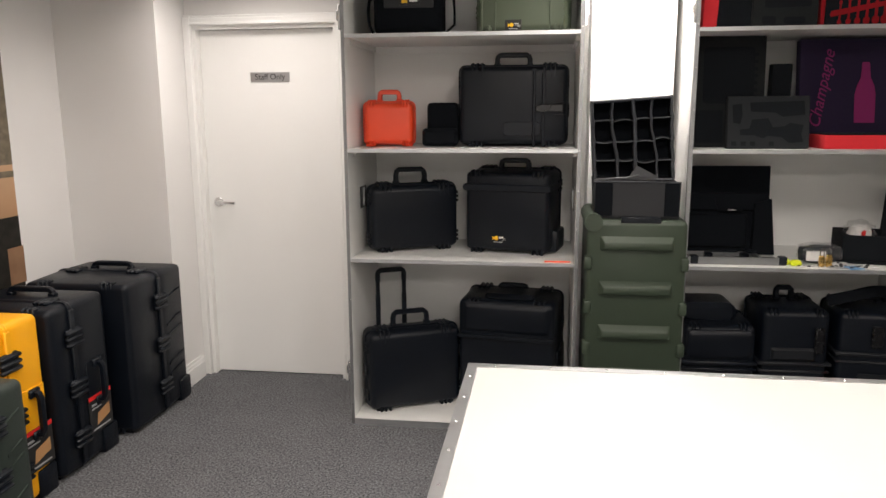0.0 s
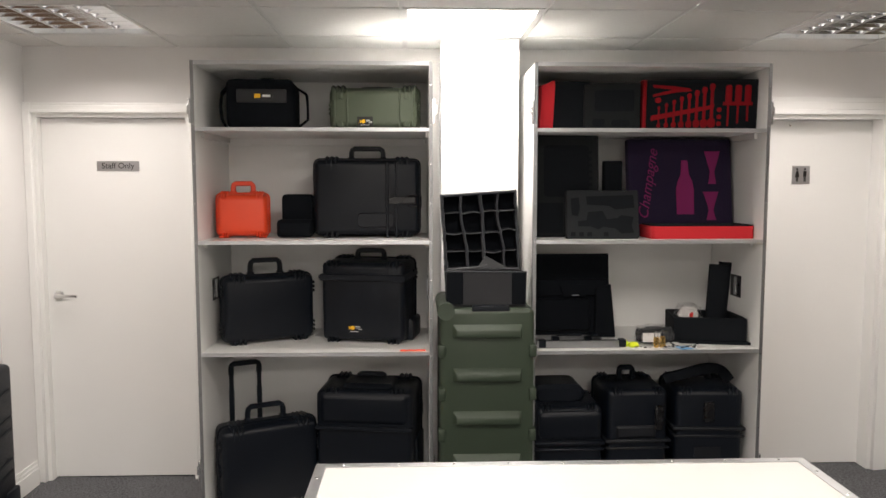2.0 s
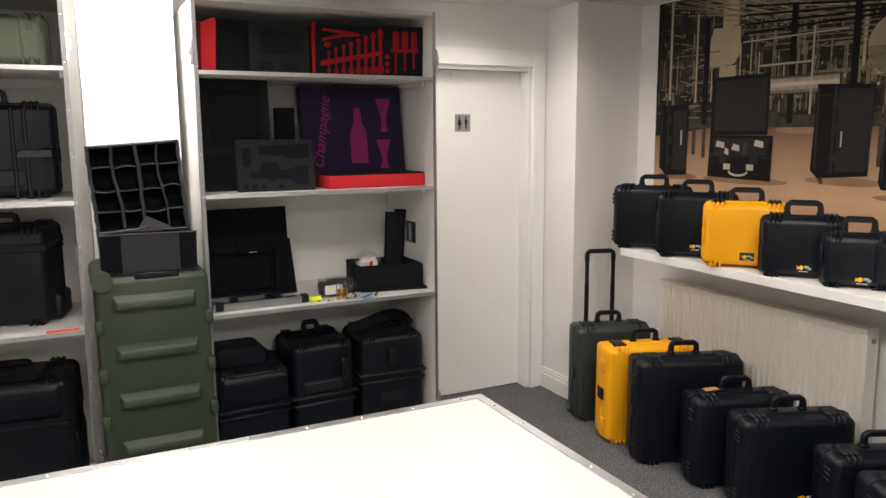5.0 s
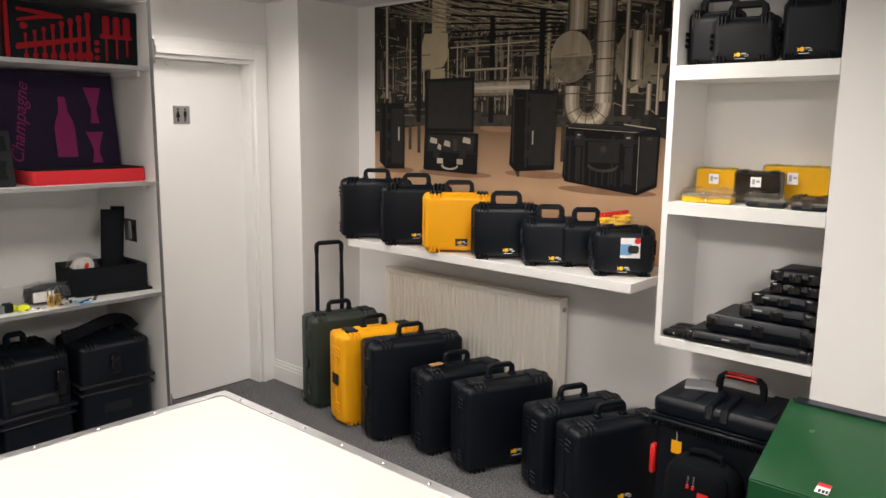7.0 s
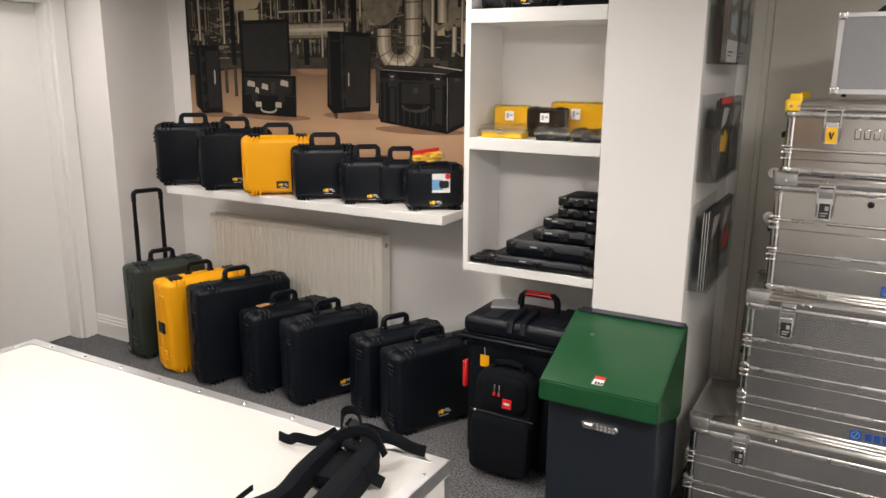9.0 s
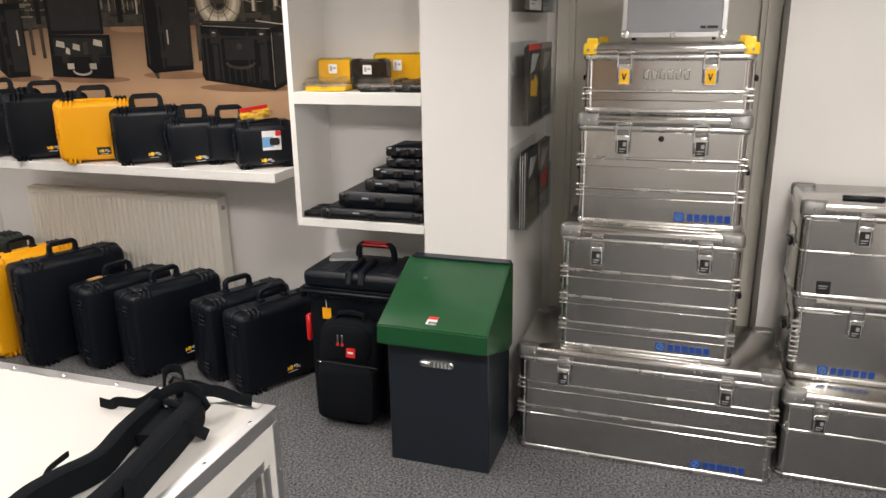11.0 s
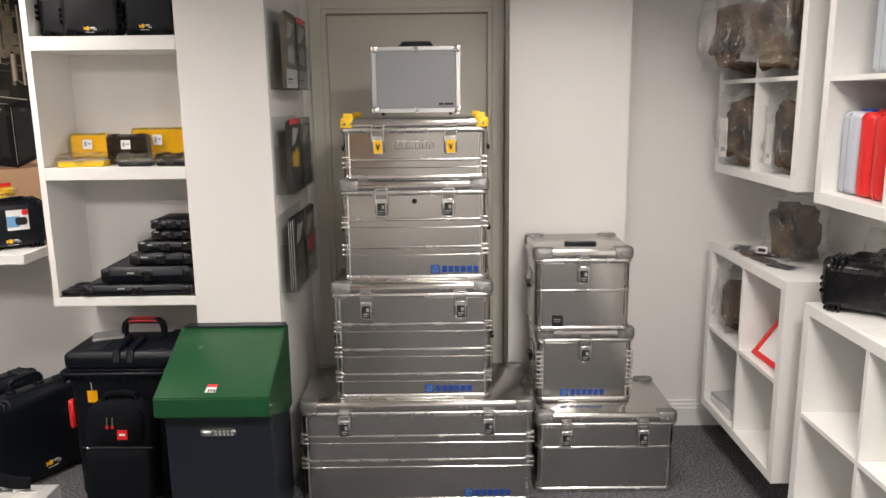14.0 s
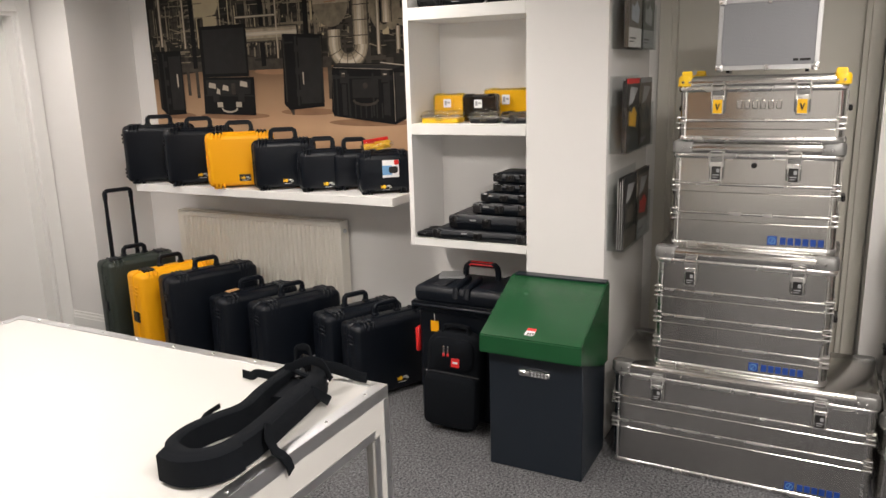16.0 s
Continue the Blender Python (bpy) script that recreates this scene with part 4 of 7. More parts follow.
# ---- aluminium boxes ----
def alu_box(x, y0, y1, z0, z1, d, label, beads=(), latches=(-0.3, 0.3), corner=None, tag=True, lid_h=0.045, group="stacked aluminium boxes", knob=True, badge=True, swage=True):
    """Box facing -x with its front at x, from y0 to y1 and z0 to z1."""
    w, h = y1 - y0, z1 - z0
    t = thing("aluminium_box", pose(x, (y0 + y1) / 2, z0, 0, 0, -90), label, "box", group)
    corner = corner or CAST
    a, r = w / 2, 0.032
    zl = h - lid_h
    body = part("body", flat_shell(bmesh.new(), -a + 0.008, a - 0.008, 0.008, d - 0.008, r, [(0.002, 0.004), (0.006, 0.0), (zl - 0.002, 0.0)]), BOXALU, t)
    part("base_rim", flat_shell(bmesh.new(), -a + 0.004, a - 0.004, 0.004, d - 0.004, r + 0.003, [(0.0, 0.006), (0.003, 0.002), (0.008, 0.0), (0.016, 0.0), (0.020, 0.002), (0.023, 0.005)]), BEAD, body)
    part("top_rim", flat_shell(bmesh.new(), -a, a, 0.0, d, r + 0.004, [(zl - 0.016, 0.006), (zl - 0.012, 0.002), (zl - 0.007, 0.0), (zl, 0.0), (zl + 0.004, 0.002), (zl + 0.006, 0.005)]), BEAD, body)
    lid = part("lid", flat_shell(bmesh.new(), -a + 0.002, a - 0.002, 0.002, d - 0.002, r, [(zl + 0.003, 0.002), (zl + 0.006, 0), (h - 0.010, 0), (h - 0.003, 0.004), (h, 0.010)]), BOXALU, t)
    for z in beads:
        bz = z - z0
        part("bead", flat_shell(bmesh.new(), -a + 0.008, a - 0.008, 0.008, d - 0.008, r, [(bz - 0.006, 0.0008), (bz - 0.0035, -0.0035), (bz, -0.0045), (bz + 0.0035, -0.0035), (bz + 0.006, 0.0008)]), BEAD, body)
        if swage:
            for k in (-0.030,):
                part("fine_bead", flat_shell(bmesh.new(), -a + 0.008, a - 0.008, 0.008, d - 0.008, r, [(bz + k - 0.003, 0.0008), (bz + k, -0.0014), (bz + k + 0.003, 0.0008)]), BOXALU, body)
    for sx in (-1, 1):
        part("corner_post", rod(bmesh.new(), (sx * (a - 0.030), 0.0095, 0.015), (sx * (a - 0.030), 0.0095, zl - 0.008), 0.0045, 8), BEAD, body)
        if swage:
            for zz in [z - z0 for z in beads] or [h * 0.3, h * 0.42, h * 0.54, h * 0.66]:
                sg = bmesh.new()
                for k in (-0.028, -0.010, 0.010):
                    xa, xb = sorted((sx * (a - 0.036), sx * (a - 0.003)))
                    box(sg, xa, xb, 0.003, 0.035, zz + k - 0.004, zz + k + 0.004, bev=0.0035, seg=2)
                part("corner_swage", sg, BEAD, body)
        for yc in (0, 1):
            ya, yb = (-0.001, 0.056) if yc == 0 else (d - 0.056, d + 0.001)
            xa, xb = sorted((sx * (a - (0.058 if corner is YELL2 else 0.086)), sx * (a + 0.001)))
            cp = part("corner_cap", flat_shell(bmesh.new(), xa, xb, ya, yb, 0.022, [(zl + 0.006, 0.0), (h - 0.006, 0.0), (h + 0.002, 0.005)]), corner, lid)
            if knob:
                cxx, cyy = sx * (a - 0.028), (0.030 if yc == 0 else d - 0.030)
                part("stacking_knob", flat_shell(bmesh.new(), cxx - 0.017, cxx + 0.017, cyy - 0.012, cyy + 0.012, 0.010, [(h, 0.0), (h + 0.004, 0.001), (h + 0.006, 0.005)]), corner, cp)
            if corner is YELL2:
                xe = sorted((sx * (a - 0.050), sx * (a - 0.012)))
                ye = (0.004, 0.014) if yc == 0 else (d - 0.014, d - 0.004)
                part("stacking_ear", flat_shell(bmesh.new(), xe[0], xe[1], ye[0], ye[1], 0.004, [(h - 0.002, 0.0), (h + 0.014, 0.001), (h + 0.019, 0.004)]), corner, cp)
            if yc == 0:
                for k in ((0.020, 0.042) if corner is YELL2 else (0.042, 0.068)):
                    cx = sx * (a - k)
                    zc = (zl + h) / 2
                    part("rivet", shell(bmesh.new(), cx - 0.005, cx + 0.005, zc - 0.005, zc + 0.005, 0.005, [(-0.006, 0.002), (-0.003, 0)]), STEEL, cp)
    for f in latches:
        cx = f * w
        zt = zl + 0.012
        lt = part("latch", boxes((cx - 0.025, cx + 0.025, -0.003, 0.010, zl - 0.088, zl - 0.010), bev=0.003), CAST, t, "sprung steel toggle latch")
        part("lever", boxes((cx - 0.020, cx + 0.020, -0.009, -0.003, zl - 0.096, zl - 0.026), bev=0.003), BEAD, lt)
        bl = bmesh.new()
        sweep(bl, [(cx - 0.0225, -0.008, zl - 0.045), (cx - 0.0225, -0.010, zt - 0.004), (cx - 0.018, -0.010, zt), (cx + 0.018, -0.010, zt), (cx + 0.0225, -0.010, zt - 0.004), (cx + 0.0225, -0.008, zl - 0.045)], ring(0.0026, 6))
        part("bail", bl, BEAD, lt)
        part("keeper", boxes((cx - 0.020, cx + 0.020, -0.007, 0.003, zt - 0.005, zt + 0.007), bev=0.002), CAST, lt)
        if badge:
            pl = part("badge", boxes((cx - 0.0155, cx + 0.0155, -0.0105, -0.0088, zl - 0.090, zl - 0.042)), badge if badge is not True else DARKP, lt)
            if badge is True:
                part("badge_mark", boxes((cx + 0.001, cx + 0.012, -0.0115, -0.0105, zl - 0.064, zl - 0.050)), GREYP, pl)
                part("badge_bars", boxes((cx - 0.011, cx + 0.011, -0.0115, -0.0105, zl - 0.075, zl - 0.071), (cx - 0.011, cx + 0.006, -0.0115, -0.0105, zl - 0.083, zl - 0.080)), GREYP, pl)
    for f in (-0.2, 0.2):
        for k in (-0.012, 0.012):
            part("lid_rivet", shell(bmesh.new(), f * w + k - 0.004, f * w + k + 0.004, zl + 0.016, zl + 0.024, 0.004, [(-0.002, 0.002), (0.002, 0)]), STEEL, lid)
    # side drop handles
    for sx in (-1, 1):
        xs = sx * (a - 0.008)
        hp = part("side_handle", boxes((min(xs, xs + sx * 0.006), max(xs, xs + sx * 0.006), d / 2 - 0.06, d / 2 + 0.06, h * 0.45, h * 0.45 + 0.07), bev=0.002), CHROME, t)
        part("grip", boxes((min(xs + sx * 0.007, xs + sx * 0.02), max(xs + sx * 0.007, xs + sx * 0.02), d / 2 - 0.05, d / 2 + 0.05, h * 0.45, h * 0.45 + 0.02), bev=0.004), GLOSSBLK, hp)
    if tag:
        x0, zc, s = (tag if isinstance(tag, float) else w * 0.08), 0.044, 1.0
        lg = part("maker_plate", boxes((x0, x0 + 0.033, 0.0055, 0.008, zc - 0.0165, zc + 0.0165)), BLUEP, body, "blue square mark")
        bm = bmesh.new()
        loft(bm, [[Vector((x0 + 0.0165 + q * math.cos(k * math.pi / 10), y, zc + q * math.sin(k * math.pi / 10))) for k in range(20)] for y, q in ((0.0053, 0.0125), (0.0048, 0.0125), (0.0048, 0.0105), (0.0053, 0.0105))], cap=False, closed=True)
        prism(bm, [(x0 + 0.010, zc - 0.008), (x0 + 0.012, zc - 0.009), (x0 + 0.023, zc + 0.008), (x0 + 0.021, zc + 0.009)], 1, 0.0048, 0.0053)
        part("mark_ring", bm, SKYP, lg)
        for k in range(6):
            xa = x0 + 0.043 + 0.0245 * k
            part("mark_bar", boxes((xa, xa + 0.019, 0.0060, 0.008, zc - 0.013, zc + 0.013)), BLUEP, lg)
    return t


alu_box(2.474, -0.345, 0.598, 0.0, 0.440, 0.45, "wide aluminium transport box on the carpet with two latches", beads=(0.294, 0.190), latches=(-0.305, 0.305), tag=0.19)
alu_box(2.503, -0.178, 0.451, 0.440, 0.918, 0.33, "ribbed aluminium box stacked on a wider one", beads=(0.752, 0.648, 0.545), latches=(-0.285, 0.30), tag=0.045)
zb = alu_box(2.545, -0.167, 0.410, 0.918, 1.314, 0.34, "ribbed aluminium box with blue maker mark in the stack", beads=(1.160, 1.052), latches=(-0.22, 0.225), tag=0.06)
part("vent_plug", shell(bmesh.new(), -0.010, 0.010, 0.304, 0.324, 0.010, [(0.001, 0.003), (0.004, 0), (0.009, 0)]), GLOSSBLK, zb, "black vent plug")
vb = alu_box(2.535, -0.163, 0.397, 1.314, 1.548, 0.34, "shallow aluminium box with yellow plastic corners", beads=(1.392,), latches=(-0.245, 0.245), corner=YELL2, tag=False, badge=YELP, lid_h=0.04)
eb = bmesh.new()
for k in range(6):
    xa = -0.075 + 0.026 * k
    box(eb, xa, xa + 0.018, 0.003, 0.010, 0.118, 0.150, bev=0.003)
part("embossed_bars", eb, BOXALU, vb)
for f in (-0.245, 0.245):
    xx = f * 0.56
    vm = bmesh.new()
    prism(vm, [(xx - 0.008, 0.138), (xx - 0.003, 0.138), (xx + 0.0005, 0.124), (xx + 0.004, 0.138), (xx + 0.008, 0.138), (xx + 0.002, 0.116), (xx - 0.002, 0.116)], 1, -0.0122, -0.0106)
    part("latch_mark", vm, DARKP, vb)
alu_box(2.546, -0.938, -0.354, 0.0, 0.350, 0.42, "low aluminium box on the carpet beneath two others", beads=(0.20,), latches=(-0.28, 0.26), tag=False, swage=False)
alu_box(2.665, -0.781, -0.367, 0.350, 0.672, 0.34, "aluminium box with riveted side and single latch", beads=(), latches=(0.0,), tag=-0.10)
ub = alu_box(2.635, -0.756, -0.352, 0.672, 1.018, 0.36, "upper aluminium box with black carry handle on the lid", beads=(0.845,), latches=(0.0,), tag=False, swage=False)
part("lid_handle", boxes((-0.065, 0.065, 0.075, 0.105, 0.346, 0.360), bev=0.004), BLACK, ub, "black folding lid handle")
part("handle_plate", boxes((-0.060, 0.060, 0.105, 0.135, 0.346, 0.352), bev=0.002), BEAD, ub)
sp = part("data_plate", boxes((-0.125, -0.08, 0.0055, 0.008, 0.022, 0.07)), DARKP, ub, "small black data plate")
part("plate_bars", boxes((-0.118, -0.088, 0.0050, 0.0055, 0.05, 0.054), (-0.118, -0.092, 0.0050, 0.0055, 0.042, 0.045)), GREYP, sp)

vc = thing("silver_case", pose(2.60, 0.108, 1.562, -2, 0, -90), "small silver ribbed aluminium camera case on the stack", "case")
part("shell", shell(bmesh.new(), -0.166, 0.166, 0.006, 0.248, 0.006, [(0.002, 0.008), (0.004, 0.006), (0.116, 0.006), (0.118, 0.008)]), SILVERF, vc)
rb = bmesh.new()
for k in range(46):
    box(rb, -0.150, 0.150, -0.0005, 0.003, 0.022 + k * 0.0046, 0.0246 + k * 0.0046)
tagged(part("ribbed_face", rb, SILVERF, vc, "fine-ribbed silver face"), kind="stuff")
fr = bmesh.new()
for xa, xb, za, zb in ((-0.168, 0.168, 0.004, 0.020), (-0.168, 0.168, 0.236, 0.250), (-0.168, -0.152, 0.020, 0.236), (0.152, 0.168, 0.020, 0.236)):
    box(fr, xa, xb, -0.003, 0.004, za, zb, bev=0.001)
part("frame", fr, ALU, vc)
for sx in (-1, 1):
    for zz in (0.013, 0.241):
        part("corner_cap", shell(bmesh.new(), sx * 0.157 - 0.013, sx * 0.157 + 0.013, zz - 0.013, zz + 0.013, 0.009, [(-0.007, 0.004), (-0.004, 0), (0.003, 0)]), CHROME, vc)
    part("foot", boxes((sx * 0.13 - 0.006, sx * 0.13 + 0.006, 0.02, 0.1, -0.004, 0.006)), GLOSSBLK, vc)
for zz in (0.012, 0.238):
    part("hinge", boxes((-0.008, 0.008, -0.006, 0.003, zz - 0.010, zz + 0.012), bev=0.002), CHROME, vc)
part("handle", sweep(bmesh.new(), [(-0.06, 0.06, 0.248), (-0.05, 0.06, 0.262), (0.05, 0.06, 0.262), (0.06, 0.06, 0.248)], RSECT), BLACK, vc)
part("mark_bars", boxes((0.085, 0.102, -0.0045, -0.003, 0.032, 0.040), (0.106, 0.140, -0.0045, -0.003, 0.032, 0.040)), DARKP, vc)

# ---- parcel bin ----
pb = thing("parcel_bin", pose(2.256, 0.845, 0, 0, 0, -90), "anthracite steel parcel bin with sloping green lid", "bin")
part("body", boxes((-0.195, 0.195, 0.0, 0.315, 0, 0.545), bev=0.003), BINGREY, pb)
lidp = bmesh.new()
prism(lidp, [(-0.072, 0.515), (-0.066, 0.585), (0.275, 0.742), (0.315, 0.742), (0.315, 0.40), (0.25, 0.40)], 0, -0.207, 0.207)
bmesh.ops.bevel(lidp, geom=lidp.edges[:], offset=0.004, segments=2, affect="EDGES")
part("lid", lidp, BINGREEN, pb, "glossy dark green sloping lid")
part("rear_bracket", boxes((-0.19, 0.20, 0.27, 0.317, 0.742, 0.748)), BINGREY, pb)
lk = part("code_lock", shell(bmesh.new(), -0.068, 0.064, 0.412, 0.442, 0.015, [(-0.012, 0.004), (-0.008, 0), (0, 0)]), CHROME, pb, "silver push-button code lock")
for k in range(5):
    for q in range(2):
        cx, cz = -0.008 + 0.0145 * k, 0.421 + 0.012 * q
        part("key", shell(bmesh.new(), cx - 0.0045, cx + 0.0045, cz - 0.004, cz + 0.004, 0.0035, [(-0.0155, 0.001), (-0.011, 0)]), GREYP, lk)
part("knob", shell(bmesh.new(), -0.062, -0.024, 0.416, 0.438, 0.010, [(-0.020, 0.005), (-0.016, 0), (-0.011, 0)]), CHROME, lk)
sl = math.atan2(0.157, 0.341)
def slope(u):
    return (-0.066 + u * 0.341, 0.5865 + u * 0.157)
(ya, za), (yb, zb) = slope(0.07), slope(0.17)
st = bmesh.new()
loft(st, [[Vector((-0.028, ya, za)), Vector((0.010, ya, za)), Vector((0.012, yb, zb)), Vector((-0.024, yb, zb))], [Vector((-0.028, ya, za + 0.001)), Vector((0.010, ya, za + 0.001)), Vector((0.012, yb, zb + 0.001)), Vector((-0.024, yb, zb + 0.001))]])
stp = part("sticker", st, WHITEP, pb, "small red and white sticker")
(ya, za), (yb, zb) = slope(0.135), slope(0.17)
st = bmesh.new()
loft(st, [[Vector((-0.025, ya, za + q)), Vector((0.012, ya, za + q)), Vector((0.012, yb, zb + q)), Vector((-0.024, yb, zb + q))] for q in (0.0012, 0.0018)])
part("sticker_band", st, RED, stp)
for k in range(3):
    (ya, za), (yb, zb) = slope(0.075), slope(0.105)
    st = bmesh.new()
    loft(st, [[Vector((-0.018 + 0.010 * k, ya, za + q)), Vector((-0.011 + 0.010 * k, ya, za + q)), Vector((-0.011 + 0.010 * k, yb, zb + q)), Vector((-0.018 + 0.010 * k, yb, zb + q))] for q in (0.0012, 0.0018)])
    part("sticker_bar", st, DARKP, stp)

# ---- rolling case and backpack in the niche ----
rc = case(pose(2.530, 1.275, 0, 0, 0, -90), 0.50, 0.30, 0.635, "large black rolling case with red grip handle", r=0.035, split=0.80, hw=0.082, hh=0.085, wheels=True, name="rolling_case")
bulge = part("lid_top", shell(bmesh.new(), -0.250, 0.250, 0.575, 0.652, 0.028, [(-0.026, 0.022), (-0.018, 0.008), (-0.008, 0.0), (0.24, 0), (0.30, 0.02)]), BLACK, rc)
for xx in (-0.17, 0.10):
    part("lid_groove", boxes((xx, xx + 0.07, 0.0, 0.26, 0.650, 0.656), bev=0.002), BLACK, bulge)
for k in range(40):
    xx = -0.232 + k * 0.0118
    part("rim_tooth", boxes((xx, xx + 0.006, -0.020, 0.004, 0.528, 0.548), bev=0.002), BLACK, bulge)
part("rim_lip", boxes((-0.262, 0.262, -0.030, 0.02, 0.552, 0.568), bev=0.005), BLACK, rc)
part("rim_lip", boxes((-0.256, 0.256, -0.022, 0.02, 0.572, 0.580), bev=0.003), BLACK, rc)
part("rim_catch", boxes((-0.270, -0.250, -0.02, 0.06, 0.525, 0.575), bev=0.006), BLACK, rc)
part("red_grip", sweep(bmesh.new(), [(-0.058, 0.186, 0.716), (-0.05, 0.186, 0.721), (0.05, 0.186, 0.721), (0.058, 0.186, 0.716)], ring(0.0145, 8)), RED, rc, "red handle grip")
part("red_pull", boxes((-0.264, -0.243, 0.0, 0.035, 0.32, 0.44), bev=0.006), RED, rc, "red side latch")
ot = part("orange_tag", boxes((-0.175, -0.135, -0.006, -0.004, 0.435, 0.485)), YELLOW, rc, "orange paper tag")
part("tag_string", rod(bmesh.new(), (-0.155, -0.004, 0.485), (-0.157, -0.004, 0.52), 0.0015, 5), WHITEP, ot)
for sx in (-0.035, 0.02):
    part("catch", sweep(bmesh.new(), [(sx, -0.030, 0.612), (sx, -0.020, 0.650), (sx, 0.06, 0.664), (sx, 0.12, 0.668)], RSECT, (1, 0, 0)), BLACK, rc)
solid("leaflet_pack", boxes((-0.06, 0.06, -0.05, 0.05, 0, 0.012), bev=0.002), GREYP, "grey plastic leaflet pack lying on the rolling case", "pack", m=pose(2.70, 1.42, 0.654, 0, 0, -70))

bk = thing("backpack", pose(2.425, 1.315, 0.008, -4, 2, -86) @ Matrix.Diagonal((0.92, 0.9, 0.92, 1)), "black nylon backpack with red tag leaning on a case", "backpack")
part("body", shell(bmesh.new(), -0.15, 0.15, 0.0, 0.50, 0.10, [(0.0, 0.03), (0.012, 0.012), (0.04, 0.0), (0.09, 0.0), (0.11, 0.01)]), FABRIC, bk)
pk = part("front_pocket", shell(bmesh.new(), -0.142, 0.142, 0.02, 0.30, 0.045, [(-0.035, 0.035), (-0.025, 0.012), (0.0, 0.0), (0.02, 0.0)]), FABRIC, bk)
part("pocket_zip", sweep(bmesh.new(), [(-0.145, -0.012, 0.298), (-0.05, -0.020, 0.302), (0.05, -0.020, 0.300), (0.145, -0.012, 0.296)], ring(0.0026, 6)), FABGREY, pk)
part("zip_pull", boxes((-0.128, -0.116, -0.024, -0.018, 0.294, 0.302), bev=0.001), CHROME, pk)
part("upper_panel", shell(bmesh.new(), -0.11, 0.11, 0.31, 0.475, 0.05, [(-0.016, 0.02), (-0.008, 0.004), (0.01, 0.0)]), FABRIC, bk)
part("top_handle", sweep(bmesh.new(), [(-0.07, 0.04, 0.49), (-0.06, 0.04, 0.52), (0.0, 0.04, 0.53), (0.06, 0.04, 0.52), (0.07, 0.04, 0.49)], [(-0.006, -0.016), (0.006, -0.016), (0.006, 0.016), (-0.006, 0.016)]), FABRIC, bk)
part("red_tag", boxes((0.000, 0.042, -0.019, -0.016, 0.335, 0.378)), RED, bk, "square red maker tag")
part("tag_bars", boxes((0.008, 0.034, -0.020, -0.019, 0.352, 0.362)), WHITEP, bk)
for xx in (-0.04, -0.018):
    zp = part("zip_puller", boxes((xx - 0.004, xx + 0.004, -0.022, -0.016, 0.395, 0.435), bev=0.001), CHROME, bk)
    part("puller_tab", boxes((xx - 0.005, xx + 0.005, -0.024, -0.017, 0.385, 0.398)), RED, zp)

# ---- niche shelf contents ----
NT = "small cases on the niche shelf"
case(pose(2.64, 1.445, 1.862, 0, 0, -84), 0.185, 0.11, 0.185, "small charcoal hard case with tall handle", BLACK2, BLACK, r=0.02, hw=0.055, hh=0.055, group=NT)
case(pose(2.61, 1.328, 1.862, 0, 0, -82), 0.215, 0.12, 0.155, "small charcoal hard case with yellow mark", BLACK2, BLACK, r=0.02, hw=0.055, hh=0.05, mark=0.6, mx=0.08, group=NT)
case(pose(2.63, 1.112, 1.862, 0, 0, -90), 0.205, 0.13, 0.20, "taller small black hard case beside the pillar", r=0.02, hw=0.05, hh=0.05, mark=0.6, mx=0.0, group=NT)


def micro_case(x, y, yaw, w, d, h, base, lidm, label, upright, z=1.3725):
    t = thing("micro_case", pose(x, y, z, 0, 0, yaw), label, "case", "clear micro cases")
    if upright:
        part("liner", shell(bmesh.new(), -w / 2 + 0.006, w / 2 - 0.006, 0.006, h - 0.006, 0.012, [(d * 0.3, 0.0), (d, 0.004)]), base, t)
        part("cover", shell(bmesh.new(), -w / 2, w / 2, 0.0, h, 0.014, [(0, 0.010), (0.006, 0.003), (d * 0.45, 0.0), (d * 0.45 + 0.006, 0.0)]), lidm, t)
        part("rim", shell(bmesh.new(), -w / 2 - 0.003, w / 2 + 0.003, -0.001, h + 0.003, 0.016, [(d * 0.45 - 0.004, 0.002), (d * 0.45, 0.0), (d * 0.45 + 0.006, 0.0), (d * 0.45 + 0.009, 0.003)]), CLEAREDGE, t)
        lb = part("label", boxes((-0.024, 0.012, -0.002, 0, h * 0.52, h * 0.82)), WHITEP, t, "white label with dark bars")
        part("label_bars", boxes((-0.018, -0.008, -0.003, -0.002, h * 0.60, h * 0.76), (-0.004, 0.008, -0.003, -0.002, h * 0.66, h * 0.72)), GREYP, lb)
    else:
        part("liner", flat_shell(bmesh.new(), -w / 2 + 0.006, w / 2 - 0.006, 0.006, d - 0.006, 0.012, [(0.0, 0.005), (0.004, 0.0), (h * 0.42, 0.0)]), base, t)
        part("cover", flat_shell(bmesh.new(), -w / 2, w / 2, 0, d, 0.014, [(h * 0.3, 0.004), (h * 0.5, 0.0), (h * 0.85, 0.002), (h, 0.012)]), lidm, t)
        part("rim", flat_shell(bmesh.new(), -w / 2 - 0.003, w / 2 + 0.003, -0.003, d + 0.003, 0.016, [(h * 0.50, 0.002), (h * 0.54, 0.0), (h * 0.62, 0.0), (h * 0.66, 0.003)]), CLEAREDGE, t)
        part("latch", boxes((-0.016, 0.016, -0.006, 0.004, h * 0.15, h * 0.75), bev=0.003), lidm if lidm is not AMBER else YELL2, t)
    for sx in (-0.3, 0.3):
        part("rib", boxes((sx * w - 0.012, sx * w + 0.012, -0.003 if not upright else 0.004, d + 0.001, h - 0.004, h + 0.004), bev=0.002), lidm, t)
    return t


